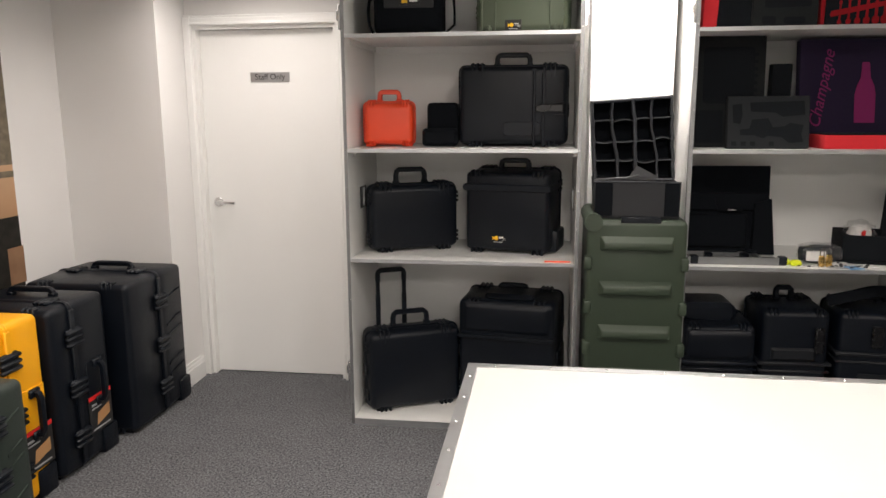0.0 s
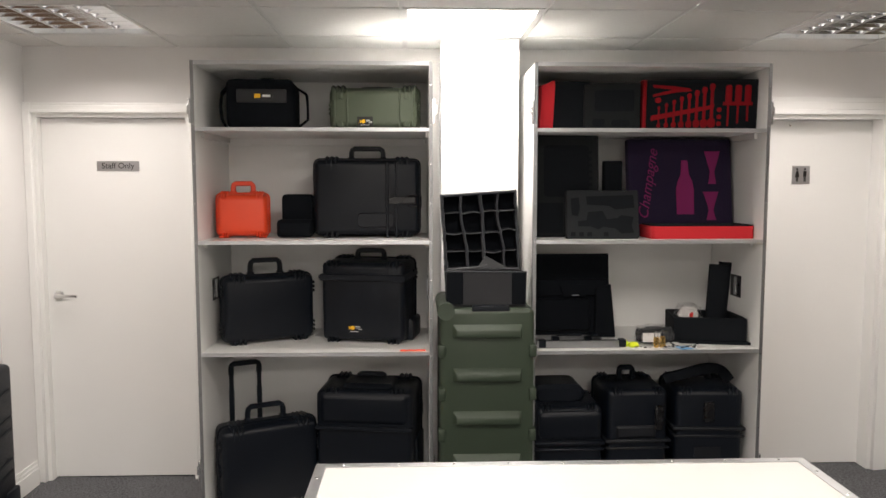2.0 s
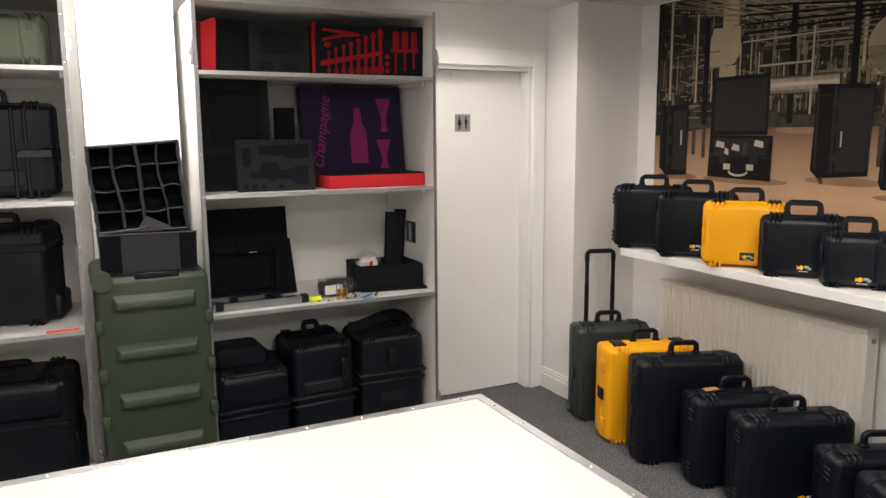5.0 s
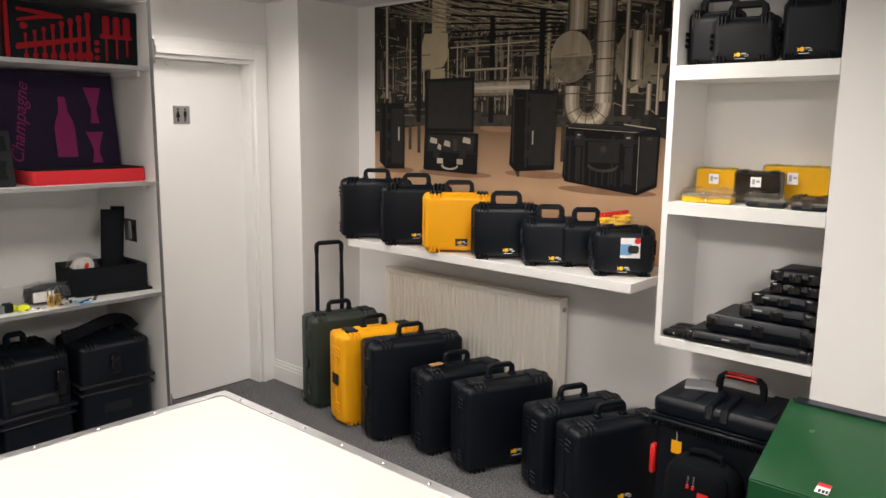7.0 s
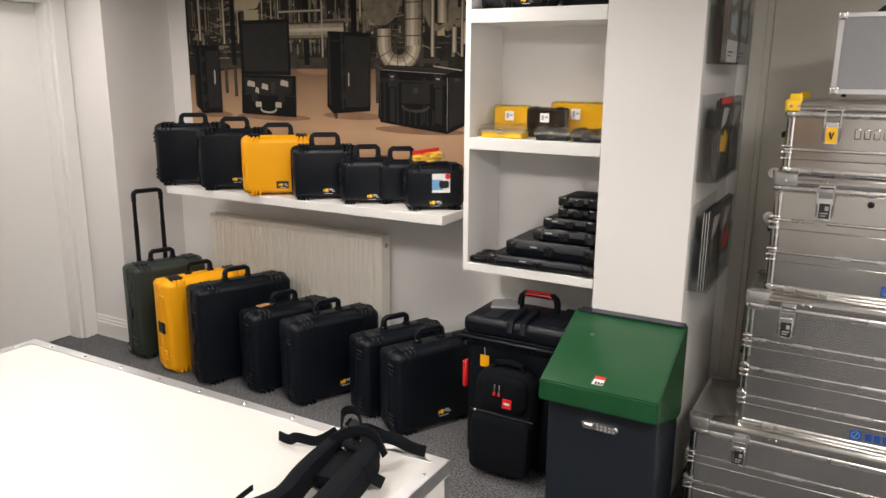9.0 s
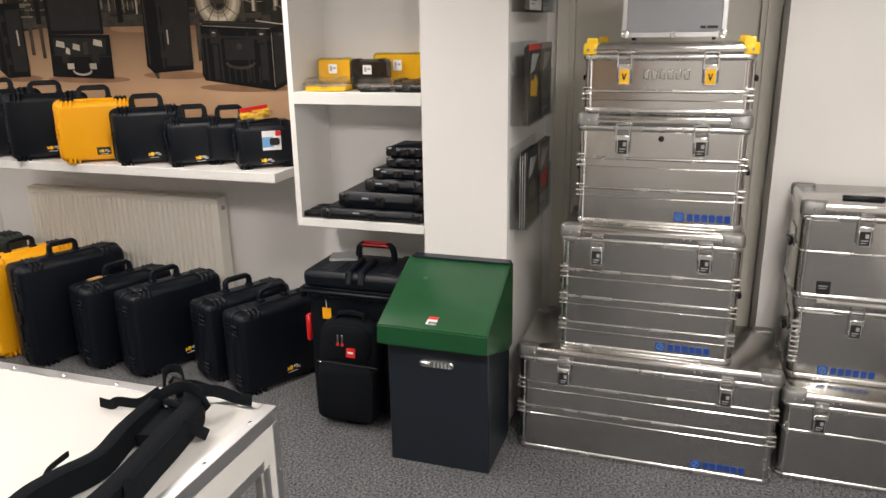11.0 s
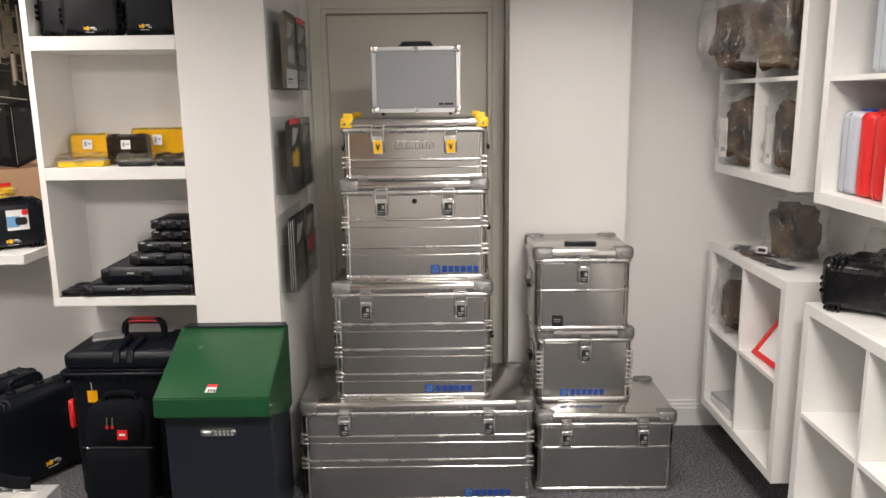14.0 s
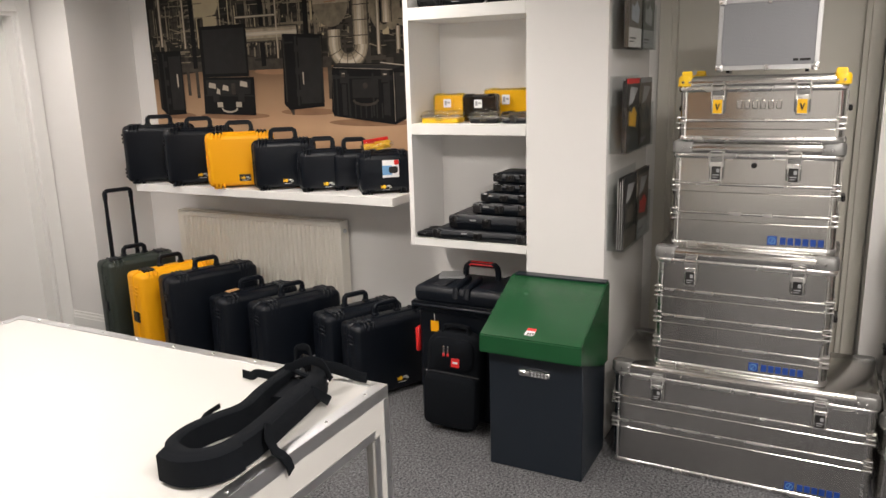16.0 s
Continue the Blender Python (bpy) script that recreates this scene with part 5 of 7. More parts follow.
DARKCLR = clear_plastic("smoke_clear_lid", (0.40, 0.41, 0.43), 0.06, 0.12)
micro_case(2.735, 1.437, -88, 0.165, 0.05, 0.122, YELL2, AMBER, "upright clear case with yellow rubber liner", True)
micro_case(2.720, 1.277, -86, 0.172, 0.05, 0.118, BLACK2, DARKCLR, "upright clear case with black liner", True)
micro_case(2.785, 1.172, -88, 0.230, 0.05, 0.140, YELL2, AMBER, "larger upright clear case with yellow liner", True)
micro_case(2.605, 1.420, -84, 0.185, 0.10, 0.052, YELL2, CLEARLID, "flat clear case with yellow liner", False)
micro_case(2.610, 1.212, -84, 0.140, 0.09, 0.048, BLACK2, CLEARLID, "small flat clear case with dark liner", False)
micro_case(2.610, 1.073, -90, 0.125, 0.09, 0.046, BLACK, DARKCLR, "flat black micro case with clear lid", False)


def tablet_case(x, y0, y1, z0, z1, d, label, grp="stack of tablet cases", mark=True):
    w, h = y1 - y0, z1 - z0
    t = thing("tablet_case", pose(x, (y0 + y1) / 2, z0, 0, 0, -90 + random.uniform(-2, 2)), label, "case", grp)
    part("base", flat_shell(bmesh.new(), -w / 2, w / 2, 0, d, 0.02, [(0, 0.014), (h * 0.2, 0.004), (h * 0.46, 0.0)]), BLACK, t)
    part("lid", flat_shell(bmesh.new(), -w / 2, w / 2, 0, d, 0.02, [(h * 0.50, 0.0), (h * 0.8, 0.004), (h, 0.016)]), BLACK, t)
    for sx in (-1, 1):
        part("corner_bumper", flat_shell(bmesh.new(), sx * (w / 2 - 0.02) - 0.025, sx * (w / 2 - 0.02) + 0.025, -0.003, 0.045, 0.016, [(h * 0.12, 0.004), (h * 0.2, 0), (h * 0.8, 0), (h * 0.9, 0.004)]), GLOSSBLK, t)
    lt = part("latch", boxes((-0.02, 0.02, -0.007, 0.004, h * 0.2, h * 0.8), bev=0.003), GLOSSBLK, t)
    if mark:
        part("mark_bars", boxes((-0.078, -0.050, -0.0015, 0.002, h * 0.62, h * 0.72)), GREYP, t)
    return t


tablet_case(2.575, 1.012, 1.450, 0.859, 0.908, 0.26, "large flat black tablet case at the bottom of a stack")
tablet_case(2.585, 1.012, 1.372, 0.908, 0.975, 0.25, "flat black tablet case in a stack")
tablet_case(2.605, 1.012, 1.265, 0.975, 1.030, 0.20, "flat black tablet case with grey mark")
tablet_case(2.610, 1.012, 1.228, 1.030, 1.076, 0.20, "thin black tablet case in a stack")
tablet_case(2.620, 1.012, 1.172, 1.076, 1.118, 0.18, "small black phone case near the top")
tablet_case(2.620, 1.012, 1.172, 1.118, 1.162, 0.18, "small black phone case on top of the stack")
for k in range(3):
    tablet_case(2.585 + 0.055 * k, 1.455, 1.538, 0.859, 0.885, 0.05, "small black pocket case beside the stack", "pocket cases", False)

# brochure holders on the pillar side
BROWNP = mat("brown_print", (0.14, 0.12, 0.10), 0.45, var=0.6, scale=18, bump=0)


def brochures(z0, h, covers, label, count=2):
    """Two acrylic pockets of stacked brochures; a cover is (ground, band, picture, foot)."""
    t = thing("brochure_holder", pose(2.60, 0.6665, z0), label, "brochure holder", "brochure holders")
    part("back_plate", boxes((0, 0.47, -0.004, -0.001, 0, h)), ACRYL, t)
    part("base_tray", boxes((0, 0.47, -0.075, -0.004, 0, 0.003)), ACRYL, t)
    for k, (ground, band, picture, foot) in enumerate(covers):
        xa = 0.01 + 0.235 * k
        pk = part("pocket", boxes((xa, xa + 0.222, -0.075, -0.072, 0.0, h * 0.62), (xa, xa + 0.002, -0.072, -0.004, 0.0, h * 0.62), (xa + 0.22, xa + 0.222, -0.072, -0.004, 0.0, h * 0.62)), ACRYL, t)
        for q in range(count):
            ya = -0.066 + q * 0.0088
            drop = 0.004 * ((q * 5 + k) % 3)
            bro = part("brochure", boxes((xa + 0.006, xa + 0.214, ya, ya + 0.0070, 0.004, h * 0.97 - drop)), ground, pk)
            part("page_block", boxes((xa + 0.005, xa + 0.20, ya + 0.0068, ya + 0.0084, 0.006, h * 0.94 - drop)), PAPER if k == 0 and ground is DARKP and band is not RED else ground, bro)
            if q == 0:
                xb, xc = xa + 0.006, xa + 0.214
                part("cover_band", boxes((xb, xc, ya - 0.0008, ya, h * 0.90, h * 0.97)), band, bro)
                part("cover_picture", prism(bmesh.new(), [(xb + 0.04, h * 0.36), (xb + 0.15, h * 0.32), (xb + 0.17, h * 0.50), (xb + 0.12, h * 0.60), (xb + 0.08, h * 0.52), (xb + 0.045, h * 0.55)], 1, ya - 0.0008, ya), picture, bro)
                part("cover_shade", prism(bmesh.new(), [(xb + 0.03, h * 0.62), (xb + 0.10, h * 0.66), (xb + 0.18, h * 0.84), (xb + 0.06, h * 0.86)], 1, ya - 0.0008, ya), GREYP if ground is not GREYP else BINGREY, bro)
                part("cover_foot", boxes((xb, xc, ya - 0.0008, ya, 0.006, h * 0.26)), foot, bro)
                part("cover_title", boxes((xb + 0.02, xb + 0.11, ya - 0.0016, ya - 0.0008, h * 0.12, h * 0.14), (xb + 0.02, xb + 0.08, ya - 0.0016, ya - 0.0008, h * 0.08, h * 0.095)), DARKP if foot is not DARKP else GREYP, bro)
    return t


DGREENP = mat("dark_green_print", (0.03, 0.045, 0.03), 0.35, var=0.4, scale=14, bump=0)
brochures(1.66, 0.30, ((BROWNP, DARKP, LIGHTGREY, PAPER), (DGREENP, RED, GREYP, GREYP)), "clear acrylic holder with photo-covered brochures on the pillar")
brochures(1.255, 0.30, ((DARKP, RED, YELP, BINGREY), (BROWNP, GREYP, BINGREY, DARKP)), "clear acrylic holder with red-topped black brochures", 2)
brochures(0.86, 0.31, ((DARKP, BINGREY, BROWNP, BROWNP), (BROWNP, DARKP, RED, GREYP)), "clear acrylic holder with dark and grey brochures", 3)


# ---- display table ----
TX0, TX1, TY0, TY1, TZ = -0.276, 1.222, 0.872, 2.389, 0.788
tb = thing("display_table", pose(0, 0, 0), "white laminate table with riveted aluminium edges", "table")
part("tabletop", boxes((TX0 + 0.004, TX1 - 0.004, TY0 + 0.004, TY1 - 0.004, TZ - 0.03, TZ - 0.002)), TABLEM, tb)
EW = 0.032
for xa, xb, ya, yb in ((TX0, TX1, TY1 - EW, TY1), (TX0, TX1, TY0, TY0 + EW), (TX0, TX0 + EW, TY0 + EW, TY1 - EW), (TX1 - EW, TX1, TY0 + EW, TY1 - EW)):
    et = part("edge_trim", boxes((xa, xb, ya, yb, TZ - 0.0018, TZ), bev=0.0006), ALU, tb)
    long_x = xb - xa > yb - ya
    for k in range(9):
        f = (k + 0.5) / 9
        cx, cy = (xa + (xb - xa) * f, (ya + yb) / 2) if long_x else ((xa + xb) / 2, ya + (yb - ya) * f)
        part("rivet", flat_shell(bmesh.new(), cx - 0.005, cx + 0.005, cy - 0.005, cy + 0.005, 0.005, [(TZ - 0.0002, 0), (TZ + 0.0018, 0.002)]), STEEL, et)
AZ = TZ - 0.125
for axis in (0, 1):
    for side in (0, 1):
        if axis == 0:
            y = TY0 if side == 0 else TY1 - 0.012
            args = (TX0 + 0.002, TX1 - 0.002, y + 0.001, y + 0.011)
            up = [(TX0, TX1, y + (0 if side == 0 else 0.0105), y + (0.0015 if side == 0 else 0.012), TZ - 0.034, TZ - 0.002), (TX0 + 0.07, TX1 - 0.07, y + (0 if side == 0 else 0.0105), y + (0.0015 if side == 0 else 0.012), AZ - 0.002, AZ + 0.022)]
        else:
            x = TX0 if side == 0 else TX1 - 0.012
            args = (x + 0.001, x + 0.011, TY0 + 0.012, TY1 - 0.012)
            up = [(x + (0 if side == 0 else 0.0105), x + (0.0015 if side == 0 else 0.012), TY0 + 0.0016, TY1 - 0.0016, TZ - 0.034, TZ - 0.002), (x + (0 if side == 0 else 0.0105), x + (0.0015 if side == 0 else 0.012), TY0 + 0.07, TY1 - 0.07, AZ - 0.002, AZ + 0.022)]
        ap = part("apron", boxes((*args, AZ, TZ - 0.03)), TABLEM, tb)
        for u in up:
            part("apron_trim", boxes(u), ALU, ap)
for cx, sx in ((TX0, 1), (TX1, -1)):
    for cy, sy in ((TY0, 1), (TY1, -1)):
        def lim(c, s, a, b):
            return tuple(sorted((c + s * a, c + s * b)))
        leg = part("leg", boxes((*lim(cx, sx, 0.001, 0.07), *lim(cy, sy, 0.001, 0.011), 0.0, AZ), (*lim(cx, sx, 0.001, 0.011), *lim(cy, sy, 0.011, 0.07), 0.0, AZ)), TABLEM, tb)
        part("leg_trim", boxes((*lim(cx, sx, 0.0, 0.024), *lim(cy, sy, -0.0008, 0.001), 0.0, TZ - 0.036), (*lim(cx, sx, -0.0008, 0.001), *lim(cy, sy, 0.001, 0.024), 0.0, TZ - 0.036)), ALU, leg)
        part("leg_trim", boxes((*lim(cx, sx, 0.05, 0.0715), *lim(cy, sy, -0.0006, 0.001), 0.0, AZ), (*lim(cx, sx, -0.0006, 0.001), *lim(cy, sy, 0.05, 0.0715), 0.0, AZ)), ALU, leg)
        for k in range(6):
            zz = 0.08 + k * 0.11
            ry = cy - sy * 0.002
            part("rivet", boxes((cx + sx * 0.012 - 0.004, cx + sx * 0.012 + 0.004, ry - 0.001, ry + 0.001, zz - 0.004, zz + 0.004)), STEEL, leg)
            rx = cx - sx * 0.002
            part("rivet", boxes((rx - 0.001, rx + 0.001, cy + sy * 0.012 - 0.004, cy + sy * 0.012 + 0.004, zz - 0.004, zz + 0.004)), STEEL, leg)
part("bottom_rail", boxes((TX0 + 0.07, TX1 - 0.07, TY0 + 0.3, TY0 + 0.36, 0.06, 0.08)), FABRIC, tb)

# padded hip belt on the table
bl = thing("hip_belt", pose(0, 0, 0), "black padded harness belt with loose straps on the table", "belt")


def strip(pts, thick, tall, n=6):
    """Upright padded band along a path of x, y, z centres."""
    bm = bmesh.new()
    P = [Vector(p) for p in pts]
    fine = []
    for i in range(len(P) - 1):
        p0, p1, p2, p3 = P[max(i - 1, 0)], P[i], P[i + 1], P[min(i + 2, len(P) - 1)]
        for k in range(n):
            u = k / n
            fine.append(0.5 * ((2 * p1) + (p2 - p0) * u + (2 * p0 - 5 * p1 + 4 * p2 - p3) * u * u + (3 * p1 - p0 - 3 * p2 + p3) * u ** 3))
    fine.append(P[-1])
    sect = [(-thick / 2, -tall * 0.42), (-thick * 0.3, -tall / 2), (thick * 0.3, -tall / 2), (thick / 2, -tall * 0.42), (thick / 2, tall * 0.42), (thick * 0.3, tall / 2), (-thick * 0.3, tall / 2), (-thick / 2, tall * 0.42)]
    return sweep(bm, fine, sect, (0, 0, 1))


z = TZ
part("far_pad", strip([(1.13, 1.085, z + 0.034), (1.05, 1.080, z + 0.034), (0.96, 1.068, z + 0.032), (0.87, 1.046, z + 0.031), (0.795, 1.066, z + 0.031), (0.73, 1.078, z + 0.030), (0.672, 1.062, z + 0.030), (0.636, 1.010, z + 0.034)], 0.030, 0.060), FABRIC, bl)
part("near_pad", strip([(0.640, 1.030, z + 0.036), (0.636, 0.985, z + 0.034), (0.662, 0.947, z + 0.034), (0.71, 0.932, z + 0.034), (0.79, 0.936, z + 0.034), (0.885, 0.953, z + 0.034), (0.985, 0.970, z + 0.036), (1.08, 0.990, z + 0.034), (1.14, 1.03, z + 0.036)], 0.040, 0.068), FABRIC, bl)
part("outer_cover", strip([(1.07, 0.972, z + 0.036), (0.98, 0.950, z + 0.036), (0.885, 0.934, z + 0.035), (0.80, 0.917, z + 0.034)], 0.018, 0.054), FABRIC, bl)
part("patch", strip([(0.715, 0.926, z + 0.035), (0.660, 0.938, z + 0.035), (0.628, 0.980, z + 0.034), (0.632, 1.035, z + 0.033)], 0.050, 0.066), FABRIC, bl)
part("inner_pad", strip([(0.98, 1.018, z + 0.02), (1.05, 1.03, z + 0.025), (1.12, 1.05, z + 0.03)], 0.07, 0.032), FABRIC, bl)
rb = random.Random(9)
for k in range(9):
    cx, cy = 1.115 + rb.uniform(-0.05, 0.06), 1.03 + rb.uniform(-0.07, 0.07)
    zz = z + 0.016 + 0.0055 * k
    bk = boxes((-0.026, 0.026, -0.013, 0.013, -0.007, 0.007), bev=0.004)
    bk.transform(pose(cx, cy, zz, rb.uniform(-35, 35), rb.uniform(-30, 30), rb.uniform(0, 180)))
    part("buckle", bk, GLOSSBLK if k % 2 else FABRIC, bl)
for pts, wd in (([(1.135, 1.115, z + 0.045), (1.119, 1.161, z + 0.016), (1.10, 1.204, z + 0.022), (1.098, 1.225, z + 0.012), (1.099, 1.257, z + 0.013)], 0.024),
                ([(1.13, 1.02, z + 0.06), (1.17, 0.99, z + 0.045), (1.195, 0.955, z + 0.02), (1.205, 0.925, z + 0.014)], 0.028),
                ([(1.12, 1.06, z + 0.06), (1.17, 1.06, z + 0.05), (1.205, 1.01, z + 0.02), (1.21, 0.975, z + 0.015)], 0.026),
                ([(0.765, 1.085, z + 0.034), (0.745, 1.105, z + 0.022), (0.705, 1.112, z + 0.016), (0.664, 1.105, z + 0.010)], 0.018),
                ([(0.775, 1.082, z + 0.052), (0.80, 1.098, z + 0.050), (0.825, 1.106, z + 0.048), (0.862, 1.112, z + 0.046)], 0.012),
                ([(1.07, 1.08, z + 0.06), (1.09, 1.03, z + 0.088), (1.10, 0.99, z + 0.082), (1.09, 0.955, z + 0.05)], 0.024),
                ([(1.13, 1.10, z + 0.05), (1.155, 1.11, z + 0.085), (1.165, 1.08, z + 0.088), (1.14, 1.05, z + 0.06)], 0.020),
                ([(1.00, 0.955, z + 0.06), (1.02, 0.94, z + 0.04), (1.05, 0.935, z + 0.012)], 0.024)):
    part("strap", strip(pts, 0.004, wd), FABRIC, bl)
part("hanging_strap", sweep(bmesh.new(), [(0.800, 0.912, z + 0.068), (0.785, 0.900, z + 0.045), (0.786, 0.886, z + 0.016), (0.792, 0.872, z + 0.006), (0.800, 0.864, z - 0.012), (0.805, 0.862, z - 0.036)], [(-0.002, -0.014), (0.002, -0.014), (0.002, 0.014), (-0.002, 0.014)], (1, 0.25, 0)), FABRIC, bl)

# ---- washroom-side unit: contents ----
th = thing("foam_insert", pose(0.632, 3.77, Z4, 0, 0, 12), "black foam block with a bright red end face", "foam")
part("foam_block", boxes((0.05, 0.25, 0.0, 0.30, 0, 0.235), bev=0.004), FOAM, th)
part("red_face", prism(bmesh.new(), [(-0.018, 0.0), (0.044, 0.0), (0.055, 0.205), (0.052, 0.235), (0.0, 0.21), (-0.012, 0.205)], 1, -0.02, 0.02), REDF, th, "red foam face")
bf = thing("foam_insert", pose(0.985, 3.78, Z4, 0, 0, -4), "black foam insert with cut-out recesses on the top shelf", "foam")
part("slab", boxes((-0.15, 0.12, 0.0, 0.05, 0, 0.225), bev=0.004), FOAM3, bf)
for a in ((-0.10, 0.09, 0.09, 0.19), (-0.11, -0.05, 0.02, 0.055), (-0.02, 0.07, 0.02, 0.05)):
    part("recess", shell(bmesh.new(), a[0], a[1], a[2], a[3], 0.012, [(-0.0015, 0), (0.001, 0)]), FOAM, bf)

tf = thing("tool_foam", pose(1.398, 3.765, Z4, 3, 0, -3), "black foam tool tray with red spanner cut-outs", "foam")
part("slab", boxes((-0.265, 0.265, 0.0, 0.045, 0, 0.24), bev=0.003), FOAM, tf)
part("red_end", boxes((-0.283, -0.266, -0.004, 0.06, 0, 0.24), bev=0.002), REDD, tf)
for k in range(8):
    xx, top = -0.205 + 0.036 * k, 0.10 + 0.013 * k
    w2 = 0.0035 + 0.0006 * k
    sp = bmesh.new()
    box(sp, xx - w2, xx + w2, -0.0025, 0.001, 0.03, top)
    shell(sp, xx - w2 * 2.4, xx + w2 * 2.4, 0.012, 0.012 + w2 * 6, w2 * 2.3, [(-0.0025, 0), (0.001, 0)])
    shell(sp, xx - w2 * 1.7, xx + w2 * 1.7, top - 0.004, top + w2 * 4, w2 * 1.6, [(-0.0025, 0), (0.001, 0)])
    part("spanner_recess", sp, REDD, tf)
part("bar_recess", prism(bmesh.new(), [(-0.245, 0.055), (-0.24, 0.045), (0.055, 0.103), (0.058, 0.122), (-0.24, 0.07)], 1, -0.0035, 0.001), REDD, tf)
part("plier_recess", prism(bmesh.new(), [(-0.235, 0.215), (-0.13, 0.208), (-0.06, 0.198), (-0.05, 0.185), (-0.12, 0.18), (-0.235, 0.158), (-0.235, 0.170), (-0.14, 0.192), (-0.235, 0.203)], 1, -0.0025, 0.001), REDD, tf)
part("cup_recess", shell(bmesh.new(), -0.225, -0.195, 0.130, 0.155, 0.012, [(-0.0025, 0), (0.001, 0)]), REDD, tf)
for k in range(3):
    xx = 0.125 + 0.046 * k
    drv = bmesh.new()
    shell(drv, xx - 0.015, xx + 0.015, 0.12, 0.215, 0.012, [(-0.0025, 0), (0.001, 0)])
    box(drv, xx - 0.0045, xx + 0.0045, -0.0025, 0.001, 0.02 + 0.012 * k, 0.12)
    part("driver_recess", drv, REDD, tf)
    part("socket_recess", shell(bmesh.new(), 0.072, 0.094, 0.02 + 0.033 * k, 0.042 + 0.033 * k, 0.010, [(-0.0025, 0), (0.001, 0)]), REDD, tf)
part("driver_band", boxes((0.10, 0.24, -0.0032, 0.001, 0.118, 0.135)), REDD, tf)

f1 = thing("foam_insert", pose(0.765, 3.86, Z3, -4, 0, 4), "tall black foam insert with a large toothed recess", "foam")
part("slab", boxes((-0.165, 0.175, 0.0, 0.06, 0, 0.505), bev=0.004), FOAM3, f1)
part("recess", shell(bmesh.new(), -0.105, 0.125, 0.20, 0.455, 0.02, [(-0.0015, 0), (0.001, 0)]), FOAM, f1)
for k in range(7):
    part("tooth", boxes((0.112, 0.14, -0.003, 0.0, 0.22 + 0.032 * k, 0.236 + 0.032 * k)), FOAM, f1)
part("lower_recess", boxes((-0.15, -0.01, -0.003, 0.001, 0.02, 0.17)), FOAM, f1)
part("slot", boxes((0.02, 0.075, -0.003, 0.001, 0.15, 0.20)), FOAM3, f1)
fb = thing("foam_block", pose(0.985, 3.96, Z3, 0, 0, 0), "narrow black foam block standing behind others", "foam")
part("block", boxes((0, 0.09, 0, 0.06, 0, 0.38), bev=0.004), FOAM, fb)

f2 = thing("foam_insert", pose(0.925, 3.73, Z3, -9, 0, 0), "charcoal foam insert with equipment-shaped cut-outs", "foam")
part("slab", shell(bmesh.new(), -0.175, 0.175, 0, 0.235, 0.008, [(0, 0.003), (0.003, 0), (0.042, 0), (0.045, 0.003)]), FOAM2, f2)
part("recess", prism(bmesh.new(), [(-0.075, 0.165), (-0.08, 0.205), (0.15, 0.212), (0.155, 0.15), (0.06, 0.142), (0.03, 0.16)], 1, -0.0015, 0.001), FOAM, f2)
part("recess", prism(bmesh.new(), [(-0.12, 0.06), (-0.12, 0.085), (-0.08, 0.09), (-0.07, 0.13), (0.0, 0.135), (0.02, 0.095), (0.07, 0.10), (0.09, 0.115), (0.15, 0.105), (0.14, 0.065), (0.15, 0.03), (0.09, 0.025), (0.06, 0.05), (0.0, 0.058), (-0.02, 0.045), (-0.06, 0.06)], 1, -0.0015, 0.001), FOAM, f2)
part("recess", prism(bmesh.new(), [(-0.15, 0.115), (-0.155, 0.195), (-0.115, 0.20), (-0.11, 0.15), (-0.12, 0.11)], 1, -0.0015, 0.001), FOAM, f2)
for xx in (-0.145, -0.105, -0.065, 0.015):
    part("recess", boxes((xx - 0.011, xx + 0.011, -0.0015, 0.001, 0.012, 0.032)), FOAM, f2)

rt = thing("foam_tray", pose(1.422, 3.715, Z3, 0, 0, 2), "shallow bright red foam tray with dark top", "foam")
part("tray", flat_shell(bmesh.new(), -0.265, 0.24, 0.0, 0.30, 0.02, [(0, 0.002), (0.003, 0), (0.06, 0)]), REDF, rt)
part("top_layer", flat_shell(bmesh.new(), -0.255, 0.24, 0.005, 0.295, 0.02, [(0.06, 0.0), (0.066, 0.002)]), FOAM, rt)
ch = thing("champagne_foam", pose(1.385, 3.90, Z3 + 0.001, -8, 0, 3), "purple foam insert with magenta champagne bottle and glass recesses", "foam")
part("slab", boxes((-0.285, 0.255, 0.0, 0.05, 0, 0.495), bev=0.005), PURPLE, ch)
bt = [(-0.04, 0.11), (0.05, 0.11), (0.052, 0.24), (0.045, 0.28), (0.028, 0.315), (0.024, 0.375), (0.020, 0.385), (-0.008, 0.385), (-0.010, 0.375), (-0.014, 0.315), (-0.030, 0.28), (-0.040, 0.24)]
part("bottle_recess", prism(bmesh.new(), bt, 1, -0.002, 0.001), PINK, ch, "magenta bottle-shaped recess")
part("glass_recess", prism(bmesh.new(), [(0.112, 0.432), (0.195, 0.432), (0.175, 0.365), (0.163, 0.33), (0.170, 0.265), (0.130, 0.265), (0.140, 0.33), (0.130, 0.365)], 1, -0.002, 0.001), PINK, ch, "magenta glass-shaped recess")
part("glass_recess", prism(bmesh.new(), [(0.10, 0.225), (0.182, 0.225), (0.160, 0.16), (0.152, 0.13), (0.165, 0.08), (0.115, 0.08), (0.128, 0.13), (0.122, 0.16)], 1, -0.002, 0.001), PINK, ch, "magenta glass-shaped recess")
lettering("script", "Champagne", 0.076, PINK, ch, pose(-0.185, -0.0012, 0.262, 90, -80, 0), "slanted magenta word Champagne", shear=0.35)

